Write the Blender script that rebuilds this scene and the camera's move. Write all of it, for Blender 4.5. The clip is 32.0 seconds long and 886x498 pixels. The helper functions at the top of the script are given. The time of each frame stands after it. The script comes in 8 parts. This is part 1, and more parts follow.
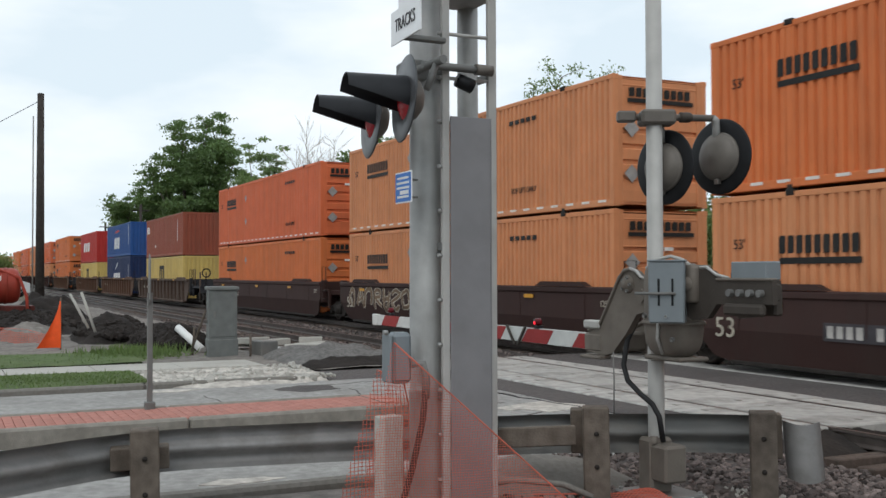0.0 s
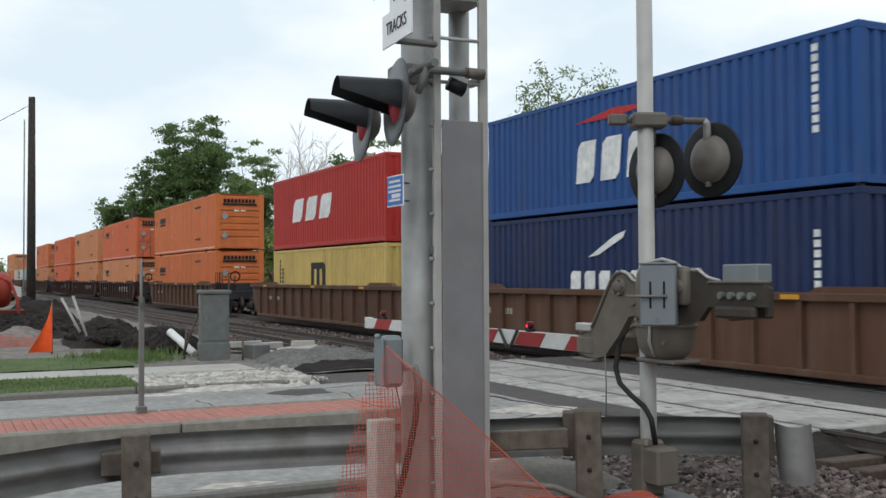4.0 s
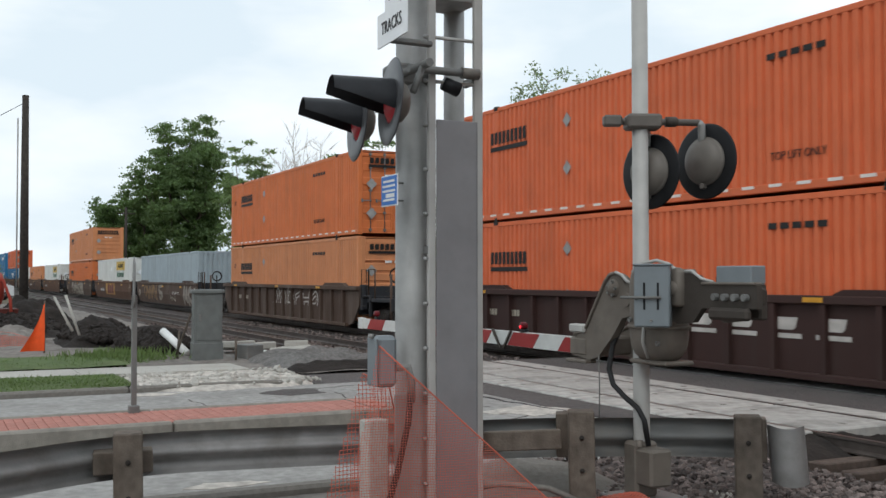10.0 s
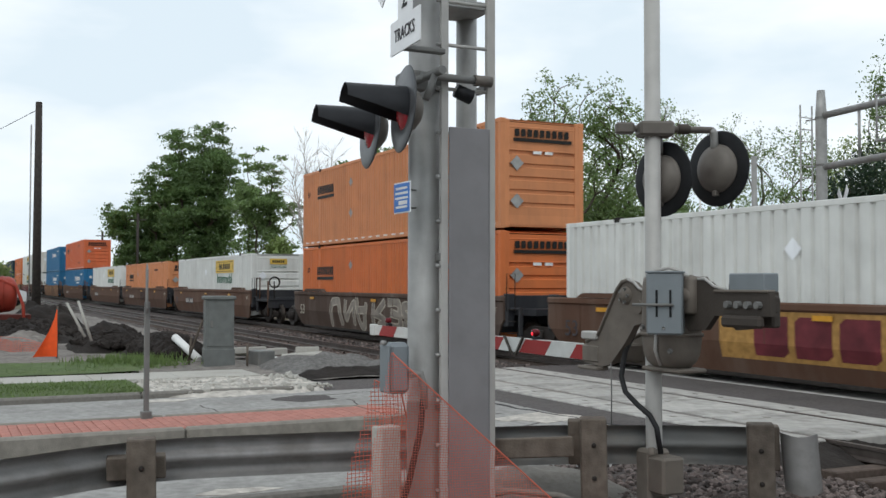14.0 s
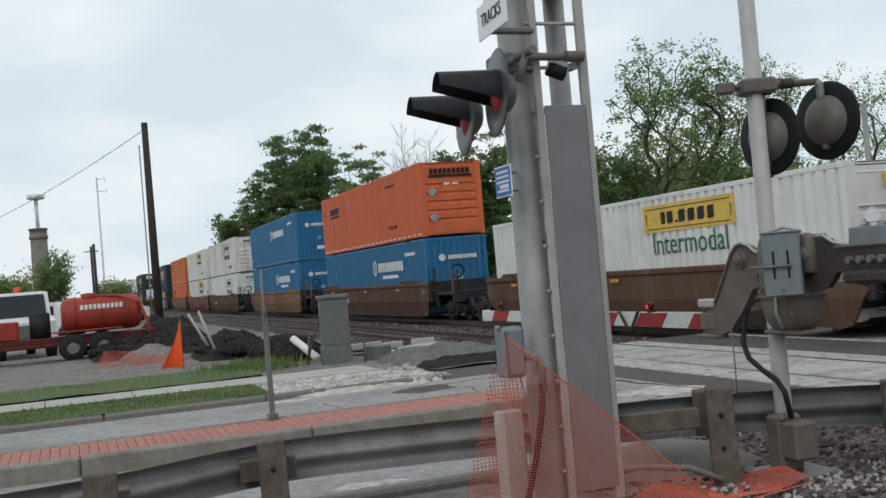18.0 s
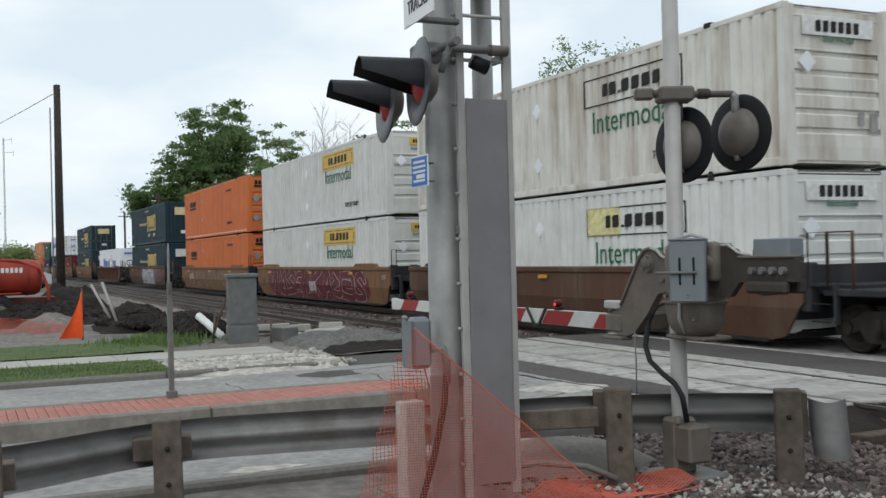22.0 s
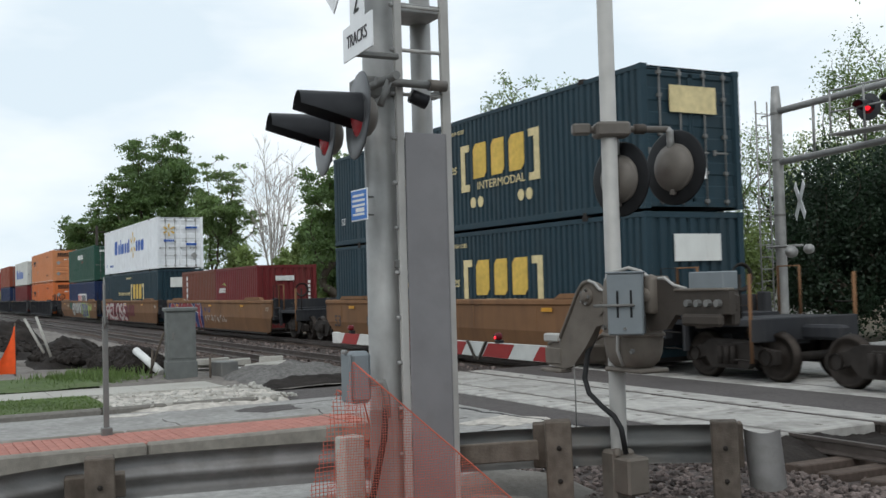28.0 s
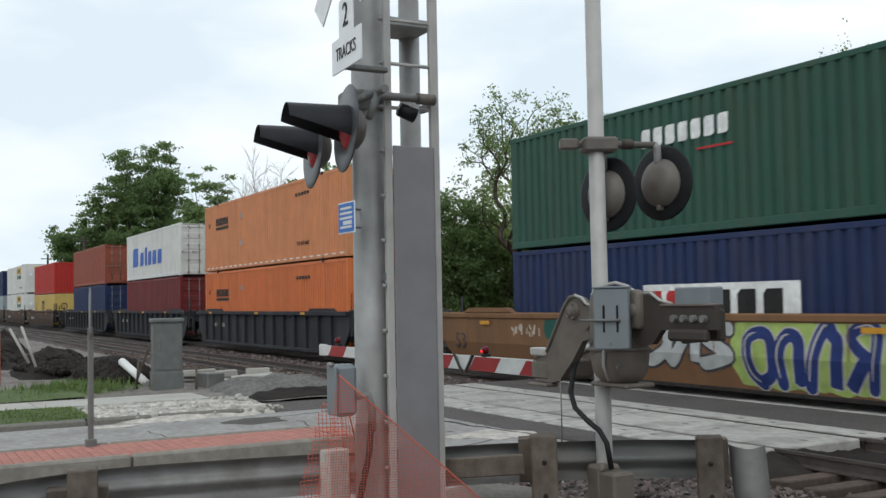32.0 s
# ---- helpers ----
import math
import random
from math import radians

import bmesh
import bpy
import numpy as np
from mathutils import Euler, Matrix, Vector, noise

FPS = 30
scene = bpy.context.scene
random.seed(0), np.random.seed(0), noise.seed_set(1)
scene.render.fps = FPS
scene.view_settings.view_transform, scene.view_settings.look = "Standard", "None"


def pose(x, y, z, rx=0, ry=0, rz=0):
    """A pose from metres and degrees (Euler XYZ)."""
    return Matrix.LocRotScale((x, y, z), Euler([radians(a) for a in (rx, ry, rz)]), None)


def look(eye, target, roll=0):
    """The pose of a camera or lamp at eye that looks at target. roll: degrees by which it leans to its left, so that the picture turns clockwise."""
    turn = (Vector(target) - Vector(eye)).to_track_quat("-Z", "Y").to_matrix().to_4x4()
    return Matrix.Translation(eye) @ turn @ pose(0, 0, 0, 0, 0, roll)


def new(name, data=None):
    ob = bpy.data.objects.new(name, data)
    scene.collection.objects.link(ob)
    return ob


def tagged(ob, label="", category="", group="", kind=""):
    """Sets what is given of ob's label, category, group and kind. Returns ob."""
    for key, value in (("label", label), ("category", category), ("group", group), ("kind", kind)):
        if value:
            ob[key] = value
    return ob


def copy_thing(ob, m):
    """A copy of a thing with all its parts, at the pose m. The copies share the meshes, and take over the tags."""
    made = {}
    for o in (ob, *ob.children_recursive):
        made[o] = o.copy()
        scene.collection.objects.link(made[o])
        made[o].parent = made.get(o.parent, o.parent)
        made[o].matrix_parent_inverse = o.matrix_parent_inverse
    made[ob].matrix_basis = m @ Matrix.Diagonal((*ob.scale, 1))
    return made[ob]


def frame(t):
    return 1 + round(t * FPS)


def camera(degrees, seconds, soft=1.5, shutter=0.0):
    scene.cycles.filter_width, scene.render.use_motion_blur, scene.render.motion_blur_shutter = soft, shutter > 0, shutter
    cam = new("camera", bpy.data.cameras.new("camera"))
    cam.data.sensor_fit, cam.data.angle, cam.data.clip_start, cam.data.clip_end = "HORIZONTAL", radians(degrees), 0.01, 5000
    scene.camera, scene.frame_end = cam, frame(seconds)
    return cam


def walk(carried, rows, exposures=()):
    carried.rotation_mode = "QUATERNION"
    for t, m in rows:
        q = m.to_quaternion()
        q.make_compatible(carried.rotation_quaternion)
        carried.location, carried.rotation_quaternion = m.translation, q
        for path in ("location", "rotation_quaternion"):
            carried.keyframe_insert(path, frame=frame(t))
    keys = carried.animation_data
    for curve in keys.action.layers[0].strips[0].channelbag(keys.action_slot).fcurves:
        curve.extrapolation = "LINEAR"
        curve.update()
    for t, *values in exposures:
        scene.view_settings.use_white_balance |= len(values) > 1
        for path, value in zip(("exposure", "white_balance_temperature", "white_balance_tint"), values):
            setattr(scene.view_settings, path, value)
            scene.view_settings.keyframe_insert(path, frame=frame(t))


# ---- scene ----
cam = camera(46.32, 32.0, shutter=0.1)

# seconds, eye, degrees left of square to the track, up, lean
PATH = [
    (0, 0.018, -0.019, 1.806, 25.89, 1.33, -0.17),
    (0.5, 0.013, -0.016, 1.806, 26.05, 1.28, -0.05),
    (1, 0.016, -0.015, 1.802, 26.06, 1.29, 0.02),
    (1.5, 0.013, -0.017, 1.804, 26.07, 1.31, -0.21),
    (2, 0.011, -0.016, 1.807, 26.19, 1.58, -0.02),
    (2.5, 0.010, -0.014, 1.806, 26.31, 1.58, -0.04),
    (3, 0.020, -0.018, 1.796, 26.27, 1.53, -0.06),
    (3.5, 0.020, -0.014, 1.804, 26.27, 1.51, -0.27),
    (5.5, 0.009, -0.016, 1.812, 26.35, 1.48, -0.36),
    (6, 0.001, -0.006, 1.806, 26.56, 1.49, -0.24),
    (6.5, 0.009, -0.011, 1.800, 26.74, 1.48, 0.09),
    (7, 0.000, -0.004, 1.804, 26.63, 1.48, -0.04),
    (7.5, -0.005, 0.000, 1.804, 26.57, 1.25, -0.01),
    (8, -0.004, -0.002, 1.802, 26.72, 1.24, 0.05),
    (8.5, -0.000, -0.010, 1.805, 26.87, 1.46, 0.45),
    (9, 0.006, -0.006, 1.810, 26.91, 1.60, 0.47),
    (9.5, 0.013, -0.008, 1.806, 26.81, 1.68, 0.21),
    (10, 0.010, -0.010, 1.802, 26.64, 1.55, -0.02),
    (10.5, 0.008, -0.013, 1.805, 26.61, 1.43, -0.02),
    (11, 0.011, -0.010, 1.805, 26.61, 1.34, 0.11),
    (11.5, 0.010, -0.008, 1.810, 26.59, 1.42, 0.22),
    (12, 0.013, -0.014, 1.810, 26.62, 1.65, 0.06),
    (12.5, 0.018, -0.014, 1.806, 26.55, 1.81, -0.16),
    (13, 0.021, -0.019, 1.804, 26.45, 1.87, -0.18),
    (13.5, 0.016, -0.024, 1.806, 26.06, 1.89, 0.19),
    (14, 0.017, -0.028, 1.805, 26.05, 1.91, 0.09),
    (14.5, 0.013, -0.026, 1.805, 25.92, 1.72, -0.21),
    (16.5, -0.006, 0.006, 1.793, 26.17, 2.16, -3.77),
    (17, -0.025, 0.005, 1.803, 22.91, 1.75, -1.84),
    (17.5, 0.005, -0.006, 1.800, 21.51, 1.70, -3.09),
    (18, 0.002, -0.027, 1.806, 20.18, 1.32, -4.86),
    (18.5, 0.037, -0.051, 1.821, 21.74, 0.37, -3.27),
    (19, -0.023, 0.002, 1.820, 23.36, 0.68, -4.06),
    (19.5, -0.028, 0.006, 1.822, 23.85, 0.97, -3.97),
    (20, -0.032, 0.003, 1.825, 24.32, 1.35, -1.36),
    (20.5, -0.031, -0.002, 1.818, 24.42, 1.56, -0.98),
    (21, -0.045, 0.005, 1.808, 24.26, 1.22, -1.20),
    (21.5, -0.042, 0.003, 1.813, 24.14, 0.66, -1.20),
    (22, -0.031, 0.006, 1.818, 24.87, 0.36, -1.40),
    (22.5, -0.029, 0.027, 1.817, 25.90, 0.53, -1.32),
    (23, -0.023, 0.030, 1.819, 26.59, 0.75, -1.14),
    (23.5, -0.013, 0.026, 1.823, 27.37, 1.34, -0.57),
    (24, -0.000, 0.022, 1.822, 27.97, 1.82, -0.62),
    (24.5, -0.002, 0.024, 1.824, 28.22, 2.18, -0.92),
    (25, -0.000, 0.031, 1.825, 28.37, 2.23, -1.73),
    (25.5, -0.001, 0.030, 1.819, 28.50, 2.17, -1.64),
    (26, -0.010, 0.028, 1.818, 28.54, 1.98, -1.64),
    (26.5, -0.026, 0.031, 1.817, 28.00, 1.67, -1.74),
    (28.5, -0.018, 0.026, 1.827, 28.14, 2.18, -1.58),
    (29, -0.021, 0.028, 1.819, 28.41, 2.00, -1.75),
    (29.5, -0.024, 0.035, 1.822, 28.50, 1.68, -1.19),
    (30, -0.027, 0.039, 1.825, 28.79, 1.91, -0.70),
    (30.5, -0.013, 0.034, 1.827, 28.89, 2.23, -0.93),
    (31, -0.017, 0.035, 1.820, 28.82, 2.30, -1.19),
    (31.5, -0.016, 0.039, 1.827, 28.75, 2.53, -1.19),
    (32, -0.009, 0.034, 1.829, 28.72, 2.77, -1.10),
]


def aim(x, y, z, yaw, up, lean):
    a, e = radians(yaw), radians(up)
    way = Vector((-math.cos(a) * math.cos(e), math.sin(a) * math.cos(e), math.sin(e)))
    eye = Vector((x, y, z))
    return look(eye, eye + way, lean)


walk(cam, [(r[0], aim(*r[1:])) for r in PATH], [(0, 0.0), (15, 0.0), (16.5, -0.12), (18, -0.2), (20, -0.06), (22.5, -0.06), (24, 0.0), (32, 0.0)])

SPEED = 17.641  # metres a second, towards +x
TRACK_Y = 14.42   # middle of the far track

# ---- sky and light ----
world = bpy.data.worlds.new("overcast")
scene.world = world
world.use_nodes = True
wn, wl = world.node_tree.nodes, world.node_tree.links
wn.clear()
w_out = wn.new("ShaderNodeOutputWorld")
w_bg = wn.new("ShaderNodeBackground")
w_sky = wn.new("ShaderNodeTexSky")
w_sky.sky_type = "NISHITA"
w_sky.sun_disc = False
w_sky.sun_elevation, w_sky.sun_rotation = radians(49), radians(138)
w_co = wn.new("ShaderNodeTexCoord")
w_map = wn.new("ShaderNodeMapping")
w_map.inputs["Scale"].default_value = (1.2, 1.2, 3.4)
w_noise = wn.new("ShaderNodeTexNoise")
w_noise.inputs["Scale"].default_value = 2.6
w_noise.inputs["Detail"].default_value = 5
w_noise.inputs["Roughness"].default_value = 0.5
w_ramp = wn.new("ShaderNodeValToRGB")
w_ramp.color_ramp.elements[0].position, w_ramp.color_ramp.elements[0].color = 0.40, (7.95, 9.15, 10.0, 1)
w_ramp.color_ramp.elements[1].position, w_ramp.color_ramp.elements[1].color = 0.62, (10.75, 11.25, 11.5, 1)
w_mix = wn.new("ShaderNodeMix")
w_mix.data_type = "RGBA"
w_mix.inputs["Factor"].default_value = 0.93
wl.new(w_co.outputs["Generated"], w_map.inputs["Vector"])
wl.new(w_map.outputs["Vector"], w_noise.inputs["Vector"])
wl.new(w_noise.outputs["Fac"], w_ramp.inputs["Fac"])
wl.new(w_sky.outputs["Color"], w_mix.inputs["A"])
wl.new(w_ramp.outputs["Color"], w_mix.inputs["B"])
wl.new(w_mix.outputs["Result"], w_bg.inputs["Color"])
w_bg.inputs["Strength"].default_value = 0.1
wl.new(w_bg.outputs["Background"], w_out.inputs["Surface"])

sun = new("sun", bpy.data.lights.new("sun", "SUN"))
sun.data.energy, sun.data.angle, sun.data.color = 0.7, radians(20), (1.0, 0.985, 0.955)
sun.matrix_world = look((0, 0, 40), (Vector((0, 0, 40)) + Vector((-0.62, 0.55, -0.95))))
scene.view_settings.exposure = 0.0

# ---- building helpers ----
class Geo:
    """Vertices and faces of one mesh."""

    def __init__(self):
        self.v, self.f, self.s = [], [], []

    def add(self, verts, faces, smooth=False, flip=True):
        n = len(self.v)
        if flip:
            c = [sum(p[i] for p in verts) / len(verts) for i in range(3)]
        self.v += [tuple(p) for p in verts]
        for f in faces:
            f = list(f)
            if flip:
                a, b, d = (Vector(verts[f[i]]) for i in (0, 1, 2))
                m = sum((Vector(verts[i]) for i in f), Vector()) / len(f)
                if (b - a).cross(d - b).dot(m - Vector(c)) < 0:
                    f.reverse()
            self.f.append([i + n for i in f])
            self.s.append(smooth)
        return self

    def box(self, x0, x1, y0, y1, z0, z1, c=0.0):
        hx, hy, hz = (x1 - x0) / 2, (y1 - y0) / 2, (z1 - z0) / 2
        m = ((x0 + x1) / 2, (y0 + y1) / 2, (z0 + z1) / 2)
        if not c:
            v = [(m[0] + a * hx, m[1] + b * hy, m[2] + d * hz) for a in (-1, 1) for b in (-1, 1) for d in (-1, 1)]
            return self.add(v, [(0, 1, 3, 2), (4, 5, 7, 6), (0, 1, 5, 4), (2, 3, 7, 6), (0, 2, 6, 4), (1, 3, 7, 5)])
        c = min(c, hx * 0.9, hy * 0.9, hz * 0.9)
        sg = [(a, b, d) for a in (-1, 1) for b in (-1, 1) for d in (-1, 1)]
        v, ix = [], {}
        for s in sg:
            for k in range(3):
                ix[s, k] = len(v)
                q = [hx - c, hy - c, hz - c]
                q[k] += c
                v.append(tuple(m[i] + s[i] * q[i] for i in range(3)))
        f = [tuple(ix[s, k] for k in range(3)) for s in sg]
        for k in range(3):
            i, j = [q for q in range(3) if q != k]
            for e in (-1, 1):
                ring = []
                for a, b in ((-1, -1), (1, -1), (1, 1), (-1, 1)):
                    s = [0, 0, 0]
                    s[k], s[i], s[j] = e, a, b
                    ring.append(ix[tuple(s), k])
                f.append(tuple(ring))
            for a in (-1, 1):
                for b in (-1, 1):
                    s, t = [0, 0, 0], [0, 0, 0]
                    s[k], t[k] = -1, 1
                    s[i] = t[i] = a
                    s[j] = t[j] = b
                    s, t = tuple(s), tuple(t)
                    f.append((ix[s, i], ix[t, i], ix[t, j], ix[s, j]))
        return self.add(v, f)

    def tube(self, pts, r, seg=10, caps=True, smooth=True):
        """A round bar along points; r is one radius or one for each point."""
        pts = [Vector(p) for p in pts]
        rs = list(r) if isinstance(r, (list, tuple)) else [r] * len(pts)
        n0, v = len(self.v), []
        side = None
        for i, p in enumerate(pts):
            d = (pts[min(i + 1, len(pts) - 1)] - pts[max(i - 1, 0)]).normalized()
            if side is None:
                side = d.cross(Vector((0, 0, 1)) if abs(d.z) < 0.9 else Vector((1, 0, 0))).normalized()
            side = (side - d * side.dot(d)).normalized()
            up = d.cross(side)
            for k in range(seg):
                a = 2 * math.pi * k / seg
                v.append(tuple(p + (side * math.cos(a) + up * math.sin(a)) * rs[i]))
        self.v += v
        for i in range(len(pts) - 1):
            for k in range(seg):
                a, b = n0 + i * seg + k, n0 + i * seg + (k + 1) % seg
                self.f.append([a, a + seg, b + seg, b][::-1])
                self.s.append(smooth)
        if caps:
            self.f.append([n0 + k for k in range(seg)][::-1])
            self.f.append([n0 + (len(pts) - 1) * seg + k for k in range(seg)])
            self.s += [False, False]
        return self

    def prism(self, poly, axis, a, b):
        """A flat outline, pushed from a to b along an axis (0 x, 1 y, 2 z); outline points are the other two axes in order."""
        def put(p, w):
            q = list(p)
            q.insert(axis, w)
            return tuple(q)
        n = len(poly)
        v = [put(p, a) for p in poly] + [put(p, b) for p in poly]
        n0 = len(self.v)
        self.v += v
        area = sum(poly[i][0] * poly[(i + 1) % n][1] - poly[(i + 1) % n][0] * poly[i][1] for i in range(n))
        f = [list(range(n)), list(range(2 * n - 1, n - 1, -1))]
        f += [[i, i + n, (i + 1) % n + n, (i + 1) % n] for i in range(n)]
        want = (area > 0) == (axis != 1)
        if want == (b > a):
            f = [q[::-1] for q in f]
        self.f += [[i + n0 for i in q] for q in f]
        self.s += [False] * len(f)
        return self

    def lathe(self, prof, o, axis, seg=24, smooth=True):
        """Turns a profile of (along, radius) about an axis through o."""
        ax = Vector(axis).normalized()
        side = ax.cross(Vector((0, 0, 1)) if abs(ax.z) < 0.9 else Vector((1, 0, 0))).normalized()
        up = ax.cross(side)
        n0 = len(self.v)
        for l, r in prof:
            for k in range(seg):
                a = 2 * math.pi * k / seg
                self.v.append(tuple(Vector(o) + ax * l + (side * math.cos(a) + up * math.sin(a)) * max(r, 1e-4)))
        for i in range(len(prof) - 1):
            for k in range(seg):
                a, b = n0 + i * seg + k, n0 + i * seg + (k + 1) % seg
                self.f.append([a, b, b + seg, a + seg])
                self.s.append(smooth)
        return self

    def grid(self, rows, smooth=False):
        """A sheet from rows of points."""
        n0, w = len(self.v), len(rows[0])
        for r in rows:
            self.v += [tuple(p) for p in r]
        for i in range(len(rows) - 1):
            for j in range(w - 1):
                a = n0 + i * w + j
                self.f.append([a, a + 1, a + w + 1, a + w])
                self.s.append(smooth)
        return self

    def mesh(self, name, mat):
        me = bpy.data.meshes.new(name)
        me.from_pydata(self.v, [], self.f)
        me.polygons.foreach_set("use_smooth", self.s)
        if mat:
            me.materials.append(mat)
        me.update()
        return me


def part(name, geo, mat, parent=None, label="", at=None):
    """One mesh object, under a thing or a part. geo: a Geo, or a mesh that is shared."""
    me = geo.mesh(name, mat) if isinstance(geo, Geo) else geo
    ob = new(name, me)
    if parent:
        ob.parent = parent
    if at is not None:
        ob.matrix_basis = at if isinstance(at, Matrix) else Matrix.Translation(at)
    if label:
        ob["label"] = label
    return ob


def thing(name, label, category, at=(0, 0, 0), group="", kind=""):
    ob = new(name)
    ob.empty_display_size = 0.2
    ob.matrix_basis = at if isinstance(at, Matrix) else Matrix.Translation(at)
    return tagged(ob, label, category, group, kind)


def solid(name, geo, mat, label, category, group="", kind="", at=None):
    return tagged(part(name, geo, mat, None, "", at), label, category, group, kind)


CACHE = {}


def once(key, make):
    if key not in CACHE:
        CACHE[key] = make()
    return CACHE[key]


def words(text, size, mat, deep=0.004, squeeze=1.0, slant=0.0):
    """A mesh of letters in the built-in font, centred, in the xy plane."""
    def make():
        cu = bpy.data.curves.new("letters", "FONT")
        cu.body, cu.size, cu.align_x, cu.align_y, cu.extrude = text, size, "CENTER", "CENTER", deep
        cu.resolution_u, cu.shear = 3, slant
        ob = new("letters", cu)
        bpy.context.view_layer.update()
        me = bpy.data.meshes.new_from_object(ob.evaluated_get(bpy.context.evaluated_depsgraph_get()))
        bpy.data.objects.remove(ob)
        me.transform(Matrix.Diagonal((squeeze, 1, 1, 1)))
        me.materials.clear()
        me.materials.append(mat)
        return me
    return once(("words", text, size, mat.name, squeeze, slant), make)


# ---- materials ----
def material(name, color, rough=0.6, metal=0.0, vary=0.15, grain=8.0, bump=0.1, bump_scale=60.0, stain=None, stain_scale=1.2, stain_amount=0.4, streak=False, rand=0.0, spec=0.22, emit=0.0, island=False):
    """Paint, stone, metal or earth: a base colour with large stains and a fine grain, and a fine relief."""
    m = bpy.data.materials.new(name)
    m.use_nodes = True
    n, l = m.node_tree.nodes, m.node_tree.links
    p = n["Principled BSDF"]
    co = n.new("ShaderNodeTexCoord")
    src = co.outputs["Object"]
    if streak:
        mp = n.new("ShaderNodeMapping")
        mp.inputs["Scale"].default_value = (1.0, 1.0, 0.16)
        l.new(src, mp.inputs["Vector"])
        st = mp.outputs["Vector"]
    else:
        st = src
    fine = n.new("ShaderNodeTexNoise")
    fine.inputs["Scale"].default_value, fine.inputs["Detail"].default_value = grain, 6
    l.new(src, fine.inputs["Vector"])
    big = n.new("ShaderNodeTexNoise")
    big.inputs["Scale"].default_value, big.inputs["Detail"].default_value, big.inputs["Roughness"].default_value = stain_scale, 7, 0.65
    l.new(st, big.inputs["Vector"])
    hsv = n.new("ShaderNodeHueSaturation")
    hsv.inputs["Color"].default_value = (*color, 1)
    mr = n.new("ShaderNodeMapRange")
    mr.inputs["From Min"].default_value, mr.inputs["From Max"].default_value = 0.3, 0.7
    mr.inputs["To Min"].default_value, mr.inputs["To Max"].default_value = 1 - vary, 1 + vary
    l.new(fine.outputs["Fac"], mr.inputs["Value"])
    val = mr.outputs["Result"]
    if rand:
        oi = n.new("ShaderNodeNewGeometry" if island else "ShaderNodeObjectInfo")
        r2 = n.new("ShaderNodeMapRange")
        r2.inputs["To Min"].default_value, r2.inputs["To Max"].default_value = 1 - rand, 1 + rand
        l.new(oi.outputs["Random Per Island" if island else "Random"], r2.inputs["Value"])
        mu = n.new("ShaderNodeMath")
        mu.operation = "MULTIPLY"
        l.new(val, mu.inputs[0])
        l.new(r2.outputs["Result"], mu.inputs[1])
        val = mu.outputs[0]
    l.new(val, hsv.inputs["Value"])
    mix = n.new("ShaderNodeMix")
    mix.data_type = "RGBA"
    sc = stain or tuple(c * 0.45 for c in color)
    mix.inputs["B"].default_value = (*sc, 1)
    ms = n.new("ShaderNodeMapRange")
    ms.inputs["From Min"].default_value, ms.inputs["From Max"].default_value = 0.48, 0.75
    ms.inputs["To Max"].default_value = stain_amount
    l.new(big.outputs["Fac"], ms.inputs["Value"])
    l.new(ms.outputs["Result"], mix.inputs["Factor"])
    l.new(hsv.outputs["Color"], mix.inputs["A"])
    l.new(mix.outputs["Result"], p.inputs["Base Color"])
    p.inputs["Roughness"].default_value, p.inputs["Metallic"].default_value = rough, metal
    p.inputs["Specular IOR Level"].default_value = spec
    rr = n.new("ShaderNodeMapRange")
    rr.inputs["To Min"].default_value, rr.inputs["To Max"].default_value = max(0.05, rough - 0.12), min(1, rough + 0.12)
    l.new(big.outputs["Fac"], rr.inputs["Value"])
    l.new(rr.outputs["Result"], p.inputs["Roughness"])
    if bump:
        bn = n.new("ShaderNodeTexNoise")
        bn.inputs["Scale"].default_value, bn.inputs["Detail"].default_value = bump_scale, 4
        l.new(src, bn.inputs["Vector"])
        bp = n.new("ShaderNodeBump")
        bp.inputs["Strength"].default_value, bp.inputs["Distance"].default_value = bump, 0.02
        l.new(bn.outputs["Fac"], bp.inputs["Height"])
        l.new(bp.outputs["Normal"], p.inputs["Normal"])
    if emit:
        p.inputs["Emission Color"].default_value = (*color, 1)
        p.inputs["Emission Strength"].default_value = emit
    return m


